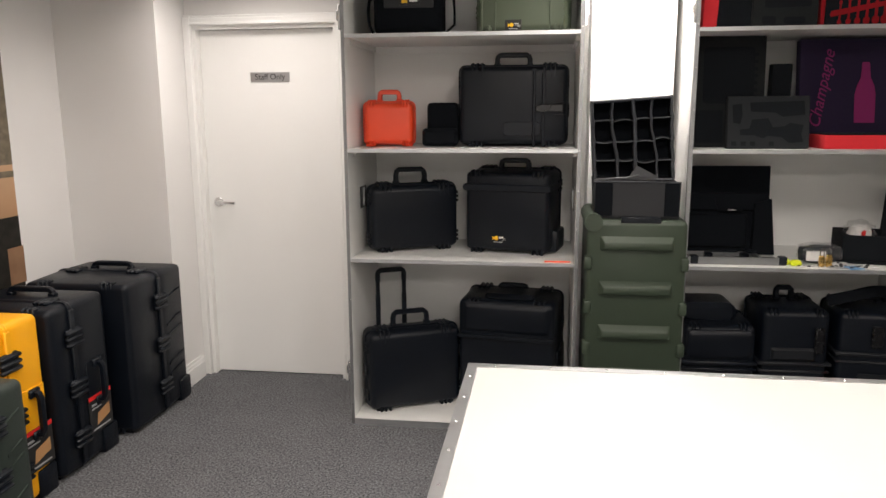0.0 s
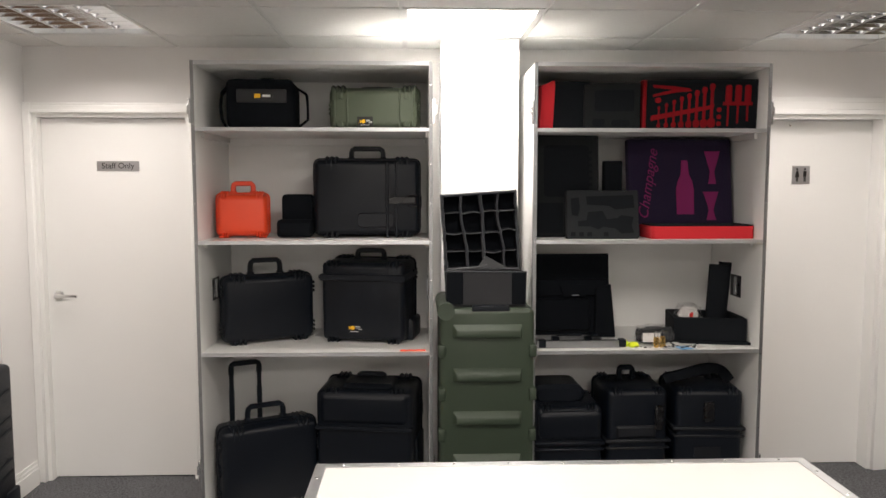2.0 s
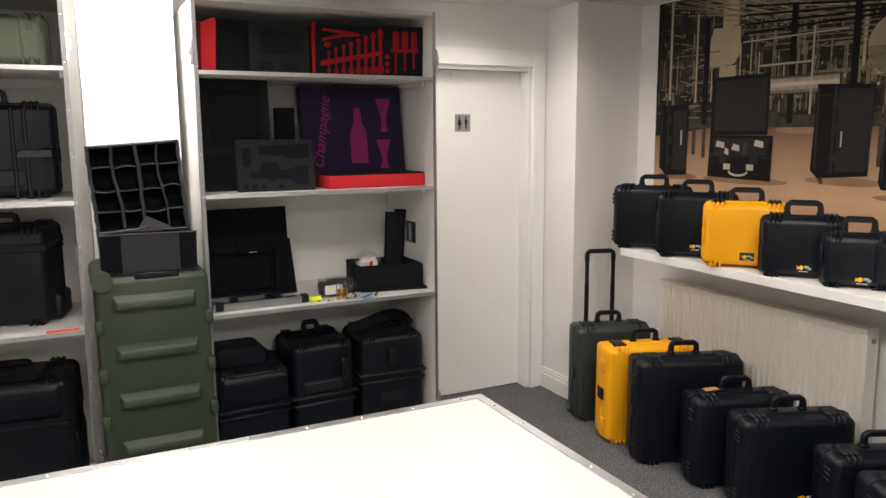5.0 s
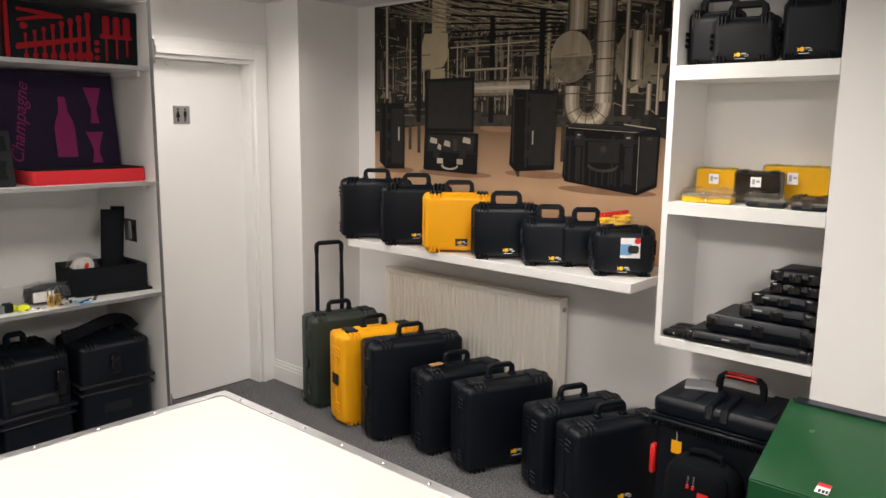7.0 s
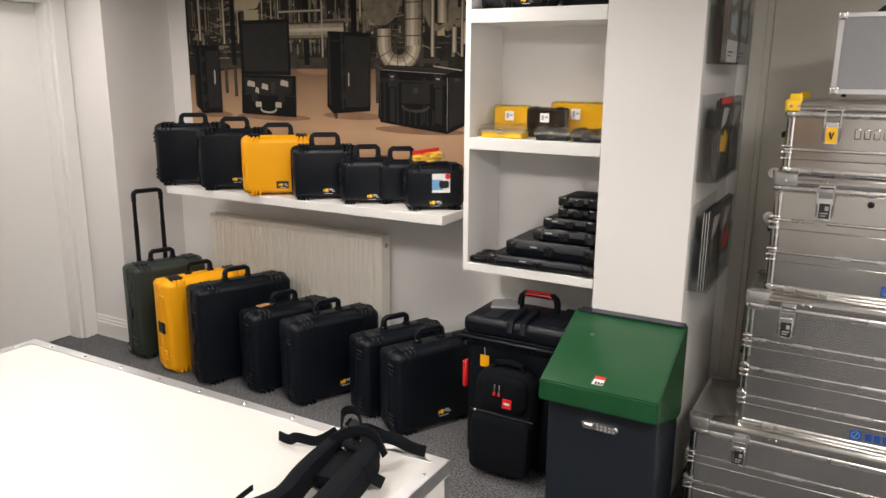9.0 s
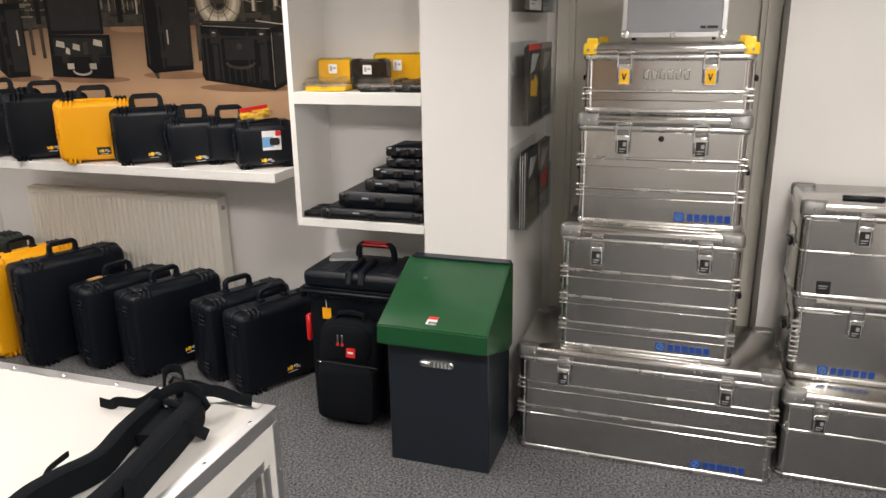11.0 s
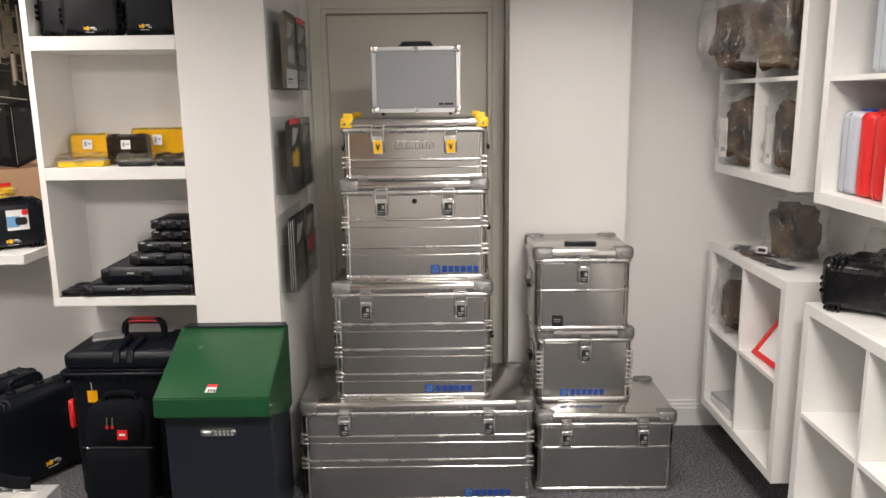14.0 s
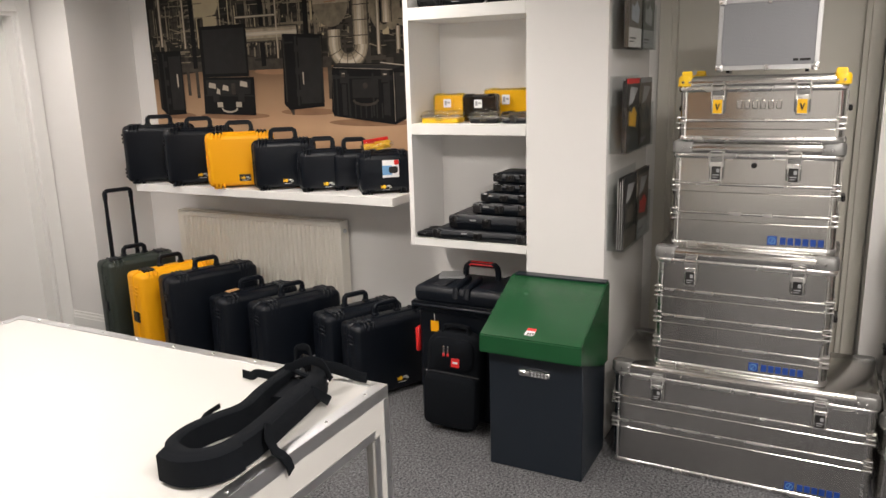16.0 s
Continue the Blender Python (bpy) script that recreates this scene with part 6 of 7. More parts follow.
# lid organiser and tray
og = thing("lid_organiser", pose(0.825, 3.97, Z2, -6, 0, 2), "black nylon lid organiser with pockets standing on a shelf", "organiser")
part("panel", boxes((-0.235, 0.205, 0.0, 0.02, 0.0, 0.43), bev=0.003), FABRIC, og)
part("pocket", shell(bmesh.new(), -0.225, 0.20, 0.21, 0.30, 0.01, [(-0.018, 0.008), (-0.006, 0), (0.001, 0)]), FABRIC, og)
part("pocket", shell(bmesh.new(), -0.225, 0.10, 0.03, 0.20, 0.01, [(-0.022, 0.010), (-0.006, 0), (0.001, 0)]), FABRIC, og)
part("flap", prism(bmesh.new(), [(-0.06, 0.27), (0.09, 0.27), (0.07, 0.21), (-0.04, 0.21)], 1, -0.03, -0.018), FABRIC, og)
part("buckle", boxes((0.0, 0.04, -0.036, -0.030, 0.212, 0.219), bev=0.002), CHROME, og)
part("side_pouch", prism(bmesh.new(), [(0.12, 0.0), (0.225, 0.0), (0.205, 0.27), (0.13, 0.25)], 1, -0.035, 0.0), FABRIC, og)
tr = thing("frame_tray", pose(0.835, 3.70, Z2, 0, 0, 1), "silver aluminium frame tray with black corner blocks", "tray")
part("frame", boxes((-0.23, 0.20, 0.0, 0.012, 0.0, 0.034), (-0.23, 0.10, 0.14, 0.152, 0.0, 0.034), (-0.23, -0.218, 0.012, 0.14, 0.0, 0.034), (0.09, 0.10, 0.03, 0.14, 0.0, 0.034)), TRIM, tr)
part("base", boxes((-0.218, 0.19, 0.012, 0.14, 0.0, 0.012)), DARKP, tr)
for xx, yy in ((0.17, -0.004), (-0.22, -0.004), (0.02, 0.06), (-0.14, 0.07)):
    part("corner_block", boxes((xx, xx + 0.035, yy, yy + 0.04, 0.002, 0.040), bev=0.004), BLACK, tr)
part("hinge_arm", boxes((-0.12, 0.0, 0.05, 0.065, 0.048, 0.056), (0.04, 0.08, 0.03, 0.12, 0.048, 0.054), bev=0.002), BLACK, tr)

pt = thing("foam_box", pose(1.49, 3.78, Z2, 0, 0, -10), "open black foam box holding a tall foam strip", "foam box")
part("bottom", boxes((-0.20, 0.21, -0.02, 0.30, 0, 0.012), bev=0.002), FOAM, pt)
for a in ((-0.185, 0.165, 0.0, 0.03), (-0.185, 0.165, 0.24, 0.27), (-0.185, -0.15, 0.03, 0.24), (0.13, 0.165, 0.03, 0.24)):
    part("side", boxes((*a, 0.012, 0.125), bev=0.003), FOAM, pt)
part("tall_strip", prism(bmesh.new(), [(-0.005, 0.04), (0.07, 0.04), (0.10, 0.375), (0.012, 0.38)], 1, 0.13, 0.17), FOAM, pt)
part("second_strip", prism(bmesh.new(), [(0.06, 0.04), (0.10, 0.04), (0.125, 0.385), (0.065, 0.39)], 1, 0.175, 0.20), FOAM, pt)


def crumpled(sx, sy, sz, seed, sub=3):
    bm = bmesh.new()
    bmesh.ops.create_icosphere(bm, subdivisions=sub, radius=1)
    for v in bm.verts:
        q = v.co * 2.2 + Vector((seed * 7.1, seed * 3.3, 0))
        v.co = Vector([math.copysign(abs(c) ** 0.55, c) for c in v.co]) * 0.82
        k = 1 + 0.28 * noise.noise(q) + 0.12 * noise.noise(q * 2.7)
        v.co = Vector((v.co.x * sx * k, v.co.y * sy * k, max(-0.999, v.co.z * k) * sz))
    lo = min(v.co.z for v in bm.verts)
    for v in bm.verts:
        v.co.z -= lo
    return bm


b1 = thing("bagged_parts", pose(1.40, 3.87, Z2 + 0.013), "clear bag of small red and white parts", "bag")
part("contents", crumpled(0.060, 0.045, 0.088, 1), PAPER, b1)
part("red_part", crumpled(0.020, 0.050, 0.084, 8, 2), RED, b1)
part("film", crumpled(0.074, 0.058, 0.098, 2, 4), FILM, b1)
b2 = thing("bagged_clips", pose(1.21, 3.81, Z2), "clear bag of grey fittings lying on the shelf", "bag")
part("contents", crumpled(0.10, 0.06, 0.045, 3), BINGREY, b2)
part("film", crumpled(0.112, 0.07, 0.052, 4), FILM, b2)
part("card", boxes((-0.075, 0.01, -0.06, -0.058, 0.015, 0.06)), PAPER, b2)
for k, (dx, hh) in enumerate(((1.185, 0.05), (1.215, 0.055))):
    pl = thing("padlock", pose(dx, 3.70, Z2), "small brass combination padlock", "padlock", "brass padlocks")
    part("body", boxes((-0.012, 0.012, -0.008, 0.008, 0, hh), bev=0.003), BRASS, pl)
    part("shackle", sweep(bmesh.new(), [(-0.008, 0, hh - 0.002), (-0.008, 0, hh + 0.022), (0, 0, hh + 0.03), (0.008, 0, hh + 0.022), (0.008, 0, hh - 0.002)], ring(0.0025, 6)), STEEL, pl)
    for q in range(3):
        part("dial", boxes((-0.014, 0.014, -0.0095, -0.006, 0.008 + q * 0.013, 0.016 + q * 0.013), bev=0.001), BRASS, pl)
for dx, dy, sd in ((1.035, 3.73, 5), (1.075, 3.70, 6)):
    solid("neon_plug", crumpled(0.028, 0.02, 0.017, sd, 2), NEON, "neon yellow plastic plug lying on the shelf", "plug", m=pose(dx, dy, Z2), group="neon plugs")
solid("red_toggle", crumpled(0.02, 0.012, 0.01, 7, 2), RED, "tiny red plastic toggle on the shelf", "toggle", m=pose(1.0, 3.75, Z2))
for k, (dx, dy, s) in enumerate(((1.12, 3.68, PAPER), (1.26, 3.69, GREYP), (1.33, 3.68, SKYP), (1.38, 3.70, PAPER), (1.28, 3.75, PAPER))):
    bm = boxes((-0.05, 0.05, -0.03, 0.03, 0, 0.003))
    sm = thing("small_packet", pose(dx, dy, Z2 + 0.0008 * k, 0, 0, 25 * k - 30), "flat clear packet of small metal fittings", "packet", "flat packets")
    part("card", bm, s, sm)
    for q in range(4):
        part("fitting", boxes((-0.04 + 0.02 * q, -0.028 + 0.02 * q, -0.015 + 0.006 * q, 0.0 + 0.005 * q, 0.003, 0.008), bev=0.001), STEEL if q % 2 else DARKP, sm)

# three black cases at the bottom
BT = "black cases at the bottom of the shelf unit"
q1 = case(pose(0.775, 3.72, Z1, 0, 0, 2), 0.34, 0.34, 0.52, "black rolling case with stepped lid edge", r=0.03, split=0.8, hw=0.06, hh=0.02, group=BT)
part("lid_step", boxes((-0.172, 0.172, -0.02, 0.28, 0.33, 0.35), (-0.172, 0.172, -0.014, 0.28, 0.30, 0.315), bev=0.006), BLACK, q1)
part("lid_bulge", shell(bmesh.new(), -0.155, 0.155, 0.36, 0.50, 0.03, [(-0.02, 0.02), (-0.01, 0.004), (0.01, 0)]), BLACK, q1)
q1b = part("top_roll", shell(bmesh.new(), -0.16, 0.10, 0.50, 0.60, 0.05, [(0.10, 0.02), (0.12, 0), (0.30, 0), (0.32, 0.02)]), BLACK, q1)
q2 = case(pose(1.115, 3.73, Z1, 0, 0, 2), 0.31, 0.34, 0.60, "tall black rolling case with folded handle", r=0.03, split=0.8, hw=0.035, hh=0.06, side_latch=0.75, group=BT)
part("recess_plate", shell(bmesh.new(), -0.11, 0.09, 0.36, 0.42, 0.01, [(-0.014, 0.01), (-0.004, 0), (0.002, 0)]), BLACK2, q2)
part("front_latch", boxes((0.08, 0.12, -0.02, 0.0, 0.40, 0.52), bev=0.006), GLOSSBLK, q2)
part("lid_band", boxes((-0.165, 0.165, -0.012, 0.28, 0.335, 0.352), (-0.16, 0.16, -0.008, 0.28, 0.30, 0.312), bev=0.005), BLACK2, q2)
q3 = case(pose(1.465, 3.72, Z1, 0, 0, -3), 0.34, 0.34, 0.60, "black rolling case with shoulder straps on top", r=0.03, split=0.8, hw=0.06, hh=0.03, side_latch=0.6, group=BT)
part("front_latch", boxes((-0.03, 0.02, -0.02, 0.0, 0.44, 0.54), bev=0.006), GLOSSBLK, q3)
part("lid_band", boxes((-0.178, 0.178, -0.012, 0.28, 0.395, 0.412), (-0.174, 0.174, -0.008, 0.28, 0.36, 0.372), bev=0.005), BLACK2, q3)
part("label_plate", boxes((-0.07, 0.06, -0.004, 0.0, 0.26, 0.31)), BLACK2, q3)
hp = solid("padded_harness", strip([(-0.2, 0.0, 0.02), (-0.12, -0.03, 0.05), (0.0, 0.0, 0.07), (0.1, 0.05, 0.05), (0.14, 0.02, 0.0)], 0.03, 0.05), FABRIC, "black padded harness straps lying on a case", "straps", m=pose(1.465, 3.80, Z1 + 0.615))

# ---- cases along the left wall ----
LW = "large cases along the wall by the staff door"


def wall_case(x1, y0, w, d, h, skin, label, split=0.45, sticker=False, hand=True, trim=None):
    """Standing on edge against the wall; its narrow side, at x1, faces into the room."""
    trim = trim or BLACK
    t = case(pose(x1 - w / 2, y0, 0), w, d, h, label, skin, trim, r=0.035, split=split, hw=0.10, hh=0.028, wheels=True, group=LW, top_latch=0.30)
    a, ys = w / 2, d * split
    part("seam_rim", boxes((a - 0.01, a + 0.010, ys - 0.016, ys + 0.016, 0.03, h - 0.03), bev=0.004), skin, t)
    for zz in (0.20, 0.50, 0.80):
        lt = boxes((a - 0.004, a + 0.014, ys - 0.050, ys + 0.045, h * zz - 0.040, h * zz + 0.040), bev=0.006)
        for k in (-0.026, 0.0, 0.026):
            box(lt, a, a + 0.024, ys - 0.058, ys + 0.052, h * zz + k - 0.008, h * zz + k + 0.008, bev=0.006)
        part("side_latch", lt, trim, t)
    yh = ys + (d - ys) * 0.55
    if hand:
        part("handle_recess", boxes((a - 0.002, a + 0.004, yh - 0.075, yh + 0.065, h * 0.34, h * 0.62), bev=0.002), skin, t)
        hd = part("side_handle", sweep(bmesh.new(), [(a, yh, h * 0.36), (a + 0.026, yh, h * 0.365), (a + 0.034, yh, h * 0.39), (a + 0.034, yh, h * 0.56), (a + 0.026, yh, h * 0.585), (a, yh, h * 0.59)], RSECT, (0, 1, 0)), BLACK, t, "black folding side handle")
        for zz in (0.36, 0.59):
            part("handle_base", boxes((a - 0.002, a + 0.016, yh - 0.030, yh + 0.030, h * zz - 0.018, h * zz + 0.018), bev=0.005), BLACK, hd)
    else:
        for zz in (0.24, 0.32, 0.52, 0.60, 0.78):
            part("face_groove", prism(bmesh.new(), [(ys + 0.06, h * zz), (d - 0.05, h * zz + 0.03), (d - 0.05, h * zz + 0.04), (ys + 0.06, h * zz + 0.012)], 0, a - 0.002, a + 0.004), skin, t)
    part("wheel_block", boxes((a - 0.06, a + 0.008, d - 0.11, d + 0.004, 0.0, 0.12), bev=0.012, seg=2), skin if skin is BLACK else BLACK, t)
    if sticker:
        ya, yb = yh - 0.085, yh + 0.085
        s = part("sticker", boxes((a + 0.0005, a + 0.0055, ya, yb, h * 0.17, h * 0.40)), DARKP, t, "black product sticker with red band")
        part("sticker_band", boxes((a + 0.0055, a + 0.0065, ya, yb, h * 0.375, h * 0.40)), RED, s)
        part("sticker_picture", prism(bmesh.new(), [(ya + 0.05, h * 0.21), (yb - 0.02, h * 0.24), (yb - 0.02, h * 0.31), (ya + 0.06, h * 0.28)], 0, a + 0.0055, a + 0.0065), TAN, s)
        part("sticker_bars", boxes((a + 0.0055, a + 0.0065, ya + 0.02, yb - 0.05, h * 0.335, h * 0.348), (a + 0.0055, a + 0.0065, ya + 0.02, yb - 0.08, h * 0.315, h * 0.323), (a + 0.0055, a + 0.0065, ya + 0.02, yb - 0.02, h * 0.185, h * 0.195)), GREYP, s)
    return t


wall_case(-1.985, 3.375, 0.54, 0.54, 0.752, BLACK, "very large black transport case standing beside the door", split=0.52, hand=False)
wall_case(-2.04, 2.895, 0.50, 0.39, 0.755, BLACK, "tall black rolling case with red-topped product sticker", split=0.34, sticker=True)
wall_case(-2.06, 2.535, 0.48, 0.33, 0.765, YELLOW, "tall yellow rolling case with black handle and sticker", split=0.40, sticker=True)
wall_case(-1.865, 2.13, 0.50, 0.37, 0.635, GREENP, "dark green rolling case beside the yellow one", split=0.5, hand=False)


# ---- white cube shelving ----
def cube_unit(x0, x1, y0, y1, z0, z1, cols, rows, label, mid=None):
    """Open towards +y; y1 is the front."""
    u = thing("cube_shelf", pose(0, 0, 0), label, "shelf unit", "white cube shelves")
    t, s = 0.038, 0.016
    part("top", boxes((x0, x1, y0, y1, z1 - t, z1), bev=0.001), MELA, u)
    part("bottom", boxes((x0, x1, y0, y1, z0, z0 + t), bev=0.001), MELA, u)
    part("side", boxes((x0, x0 + t, y0, y1, z0 + t, z1 - t)), MELA, u)
    part("side", boxes((x1 - t, x1, y0, y1, z0 + t, z1 - t)), MELA, u)
    for k in range(1, rows):
        zc = z0 + t + (z1 - z0 - 2 * t) * k / rows
        part("shelf", boxes((x0 + t, x1 - t, y0, y1 - 0.001, zc - s / 2, zc + s / 2)), MELA, u)
    for k in range(1, cols):
        xc = x0 + t + (x1 - x0 - 2 * t) * k / cols
        for q in range(rows):
            za = z0 + t + (z1 - z0 - 2 * t) * q / rows + (s / 2 if q else 0)
            zb = z0 + t + (z1 - z0 - 2 * t) * (q + 1) / rows - (s / 2 if q < rows - 1 else 0)
            part("divider", boxes((xc - s / 2, xc + s / 2, y0, y1 - 0.002, za, zb)), MELA, u)
    return u


KY0, KY1 = -1.592, -1.205
cube_unit(2.27, 3.04, KY0, KY1, 0.185, 0.965, 2, 2, "white two by two cube shelf with brochures")
cube_unit(2.27, 3.04, KY0, KY1, 1.285, 2.06, 2, 2, "white wall-hung cube shelf with bagged pouches")
cube_unit(1.36, 2.13, KY0, KY1, 0.155, 0.930, 2, 2, "white cube shelf holding papers and a black case")
cube_unit(1.36, 2.13, KY0, KY1, 1.270, 2.06, 2, 2, "white wall-hung cube shelf with grey and red cases")


def crinkled(sx, sy, sz, seed):
    """Loose film with sharp folds and a flaring open neck."""
    bm = crumpled(sx, sy, sz, seed, 4)
    rng = random.Random(seed)
    for v in bm.verts:
        q = v.co * 30 + Vector((seed, 0, 0))
        v.co += v.co.normalized() * (0.030 * abs(noise.noise(q)) + 0.030 * abs(noise.noise(q * 0.4)))
        v.co += Vector((rng.uniform(-1, 1), rng.uniform(-1, 1), rng.uniform(0, 1))) * 0.006
        k = max(0.0, v.co.z / (2 * sz) - 0.75)
        v.co.z += k * 0.25 * abs(noise.noise(q * 1.3)) * 2
    lo = min(v.co.z for v in bm.verts)
    for v in bm.verts:
        v.co.z -= lo
    return bm


def cloth_bag(x, y, z, sx, sy, sz, seed, label, slip=True):
    t = thing("bagged_pouch", pose(x, y, z, 0, 0, seed * 31 % 40 - 20), label, "pouch", "bagged cloth pouches")
    part("pouch", crumpled(sx, sy, sz, seed, 4), BROWNF, t)
    part("film", crinkled(sx * 1.28, sy * 1.3, sz * 1.16, seed + 20), FILM, t, "crumpled clear plastic bag")
    if slip:
        sl = part("paper_slip", boxes((-0.045, 0.035, sy * 1.12, sy * 1.12 + 0.002, sz * 0.25, sz * 1.25)), PAPER, t)
        part("slip_print", boxes((-0.030, 0.010, sy * 1.12 + 0.002, sy * 1.12 + 0.003, sz * 0.40, sz * 0.50), (-0.030, -0.026, sy * 1.12 + 0.002, sy * 1.12 + 0.003, sz * 0.6, sz * 1.0)), GREYP, sl)
    return t


cloth_bag(2.86, -1.30, 1.324, 0.10, 0.12, 0.16, 11, "camouflage pouch in a clear bag spilling from a shelf")
cloth_bag(2.52, -1.33, 1.324, 0.10, 0.10, 0.15, 12, "brown pouch in a clear bag with a paper slip")
cloth_bag(2.84, -1.22, 1.70, 0.14, 0.15, 0.15, 13, "large camouflage pouch in crumpled clear plastic")
cloth_bag(2.50, -1.27, 1.70, 0.14, 0.13, 0.16, 14, "brown and tan pouch in clear plastic", False)
cloth_bag(2.64, -1.40, 0.967, 0.10, 0.09, 0.13, 15, "brown pouch in clear plastic standing on the cube shelf", False)
cloth_bag(2.88, -1.30, 0.585, 0.07, 0.09, 0.13, 16, "brown leather pouch in a clear bag inside a cube", False)
cloth_bag(2.00, -1.44, 0.932, 0.12, 0.08, 0.12, 17, "tan pouch in clear plastic behind a black case", False)
tg = solid("number_tag", boxes((-0.035, 0.035, 0, 0.002, -0.014, 0.014)), PAPER, "white stock tag with dark bars", "tag", m=pose(2.66, -1.28, 1.0, 10, 8, 10))
part("tag_bar", boxes((-0.026, 0.026, 0.002, 0.003, -0.007, 0.007)), DARKP, tg)
for k, (dx, dy, mt) in enumerate(((2.86, -1.28, BINGREY), (2.74, -1.26, BROWNF), (2.62, -1.27, BROWNF), (2.50, -1.29, BINGREY), (2.70, -1.33, FABRIC))):
    fp = thing("flat_packet", pose(dx, dy, 0.966 + 0.003 * (k == 4), 0, 0, 20 * k - 30), "flat clear packet of dark samples on the shelf", "packet", "flat sample packets")
    part("sample", boxes((-0.05, 0.05, -0.03, 0.03, 0, 0.006), bev=0.002), mt, fp)
    part("film", boxes((-0.075, 0.075, -0.045, 0.045, 0.0065, 0.0075)), FILM, fp)

pf = thing("picture_frame", pose(2.475, -1.245, 0.587, -36, 0, 182), "red picture frame with white print leaning in a cube", "picture frame")
part("print", boxes((-0.105, 0.105, 0.004, 0.006, 0.012, 0.268)), WHITEP, pf)
for a in ((-0.125, 0.125, 0.0, 0.022), (-0.125, 0.125, 0.262, 0.284), (-0.125, -0.103, 0.022, 0.262), (0.103, 0.125, 0.022, 0.262)):
    part("frame_bar", boxes((a[0], a[1], -0.004, 0.012, a[2], a[3]), bev=0.002), RED, pf)
part("print_bars", boxes((-0.05, 0.03, 0.003, 0.004, 0.10, 0.104), (-0.06, 0.04, 0.003, 0.004, 0.12, 0.124), (-0.04, 0.02, 0.003, 0.004, 0.14, 0.15)), GREYP, pf)
for k in range(6):
    solid("brochure", boxes((-0.105, 0.105, -0.148, 0.148, 0, 0.009)), GREYP if k == 5 else PAPER, "grey catalogue lying in a stack", "brochure", m=pose(2.85, -1.37, 0.224 + 0.0092 * k, 0, 0, 2 * (k % 3)), group="stack of catalogues")
solid("black_booklet", boxes((-0.01, 0.01, -0.08, 0.08, 0, 0.2)), DARKP, "black booklet standing on edge", "booklet", m=pose(2.68, -1.40, 0.224))
case(pose(1.945, -1.30, 0.931, 0, 0, 230), 0.27, 0.16, 0.165, "compact black case lying on the cube shelf", GLOSSBLK, GLOSSBLK, r=0.02, hh=0.012, hw=0.05)
for nm, mt, dx, dy in (("magazine", PAPER, 1.72, -1.32), ("magazine", GREYP, 1.60, -1.33)):
    solid(nm, boxes((-0.105, 0.105, -0.08, 0.08, 0, 0.006)), mt, "magazine lying on the cube shelf", "magazine", m=pose(dx, dy, 0.931, 0, 0, 12), group="magazines")
solid("sunglasses_pouch", crumpled(0.06, 0.02, 0.014, 18, 3), GLOSSBLK, "small dark glossy pouch on a magazine", "pouch", m=pose(1.70, -1.30, 0.938, 0, 0, 15))


def plastic_case(x, z, skin, trim, label, w=0.06):
    t = thing("plastic_case", pose(x, -1.245, z, 0, 0, 180), label, "case", "upright plastic cases")
    part("shell", shell(bmesh.new(), -w / 2, w / 2, 0, 0.255, 0.020, [(0, 0.020), (0.004, 0.010), (0.012, 0.003), (0.022, 0.0), (0.24, 0.0), (0.252, 0.004), (0.26, 0.014)]), skin, t)
    part("seam", shell(bmesh.new(), -0.002, 0.002, 0.004, 0.251, 0.001, [(-0.0008, 0), (0.01, 0)]), GREYP if skin is not RED else RED, t)
    part("top_latch", boxes((-w * 0.35, w * 0.35, 0.05, 0.12, 0.252, 0.262), bev=0.003), trim, t)
    return t


plastic_case(2.03, 1.309, LIGHTGREY, BLUEPL, "upright grey plastic case with blue latch", 0.10)
plastic_case(1.945, 1.309, RED, RED, "upright red plastic case in a white cube", 0.07)
plastic_case(1.865, 1.309, RED, RED, "second upright red plastic case in a white cube", 0.07)
plastic_case(1.90, 1.675, LIGHTGREY, BLUEPL, "upright grey and black plastic case with blue latch", 0.10)


# ---- printed wall murals ----
def tone(name, c, v=0.25, s=6):
    return mat(name, c, 0.6, var=v, scale=s, bump=0, spec=0.15)


P_DARK, P_DIM, P_MID = tone("print_dark", (0.020, 0.0185, 0.0155), 0.85, 24), tone("print_dim", (0.050, 0.043, 0.034), 0.7, 30), tone("print_mid", (0.185, 0.157, 0.112), 0.65, 30)
P_TAN, P_BEIGE = tone("print_beige", (0.40, 0.335, 0.215), 0.25), tone("print_pale", (0.46, 0.41, 0.33), 0.3, 8)
P_FLOOR = tone("print_floor", (0.46, 0.285, 0.165), 0.30, 2.2)


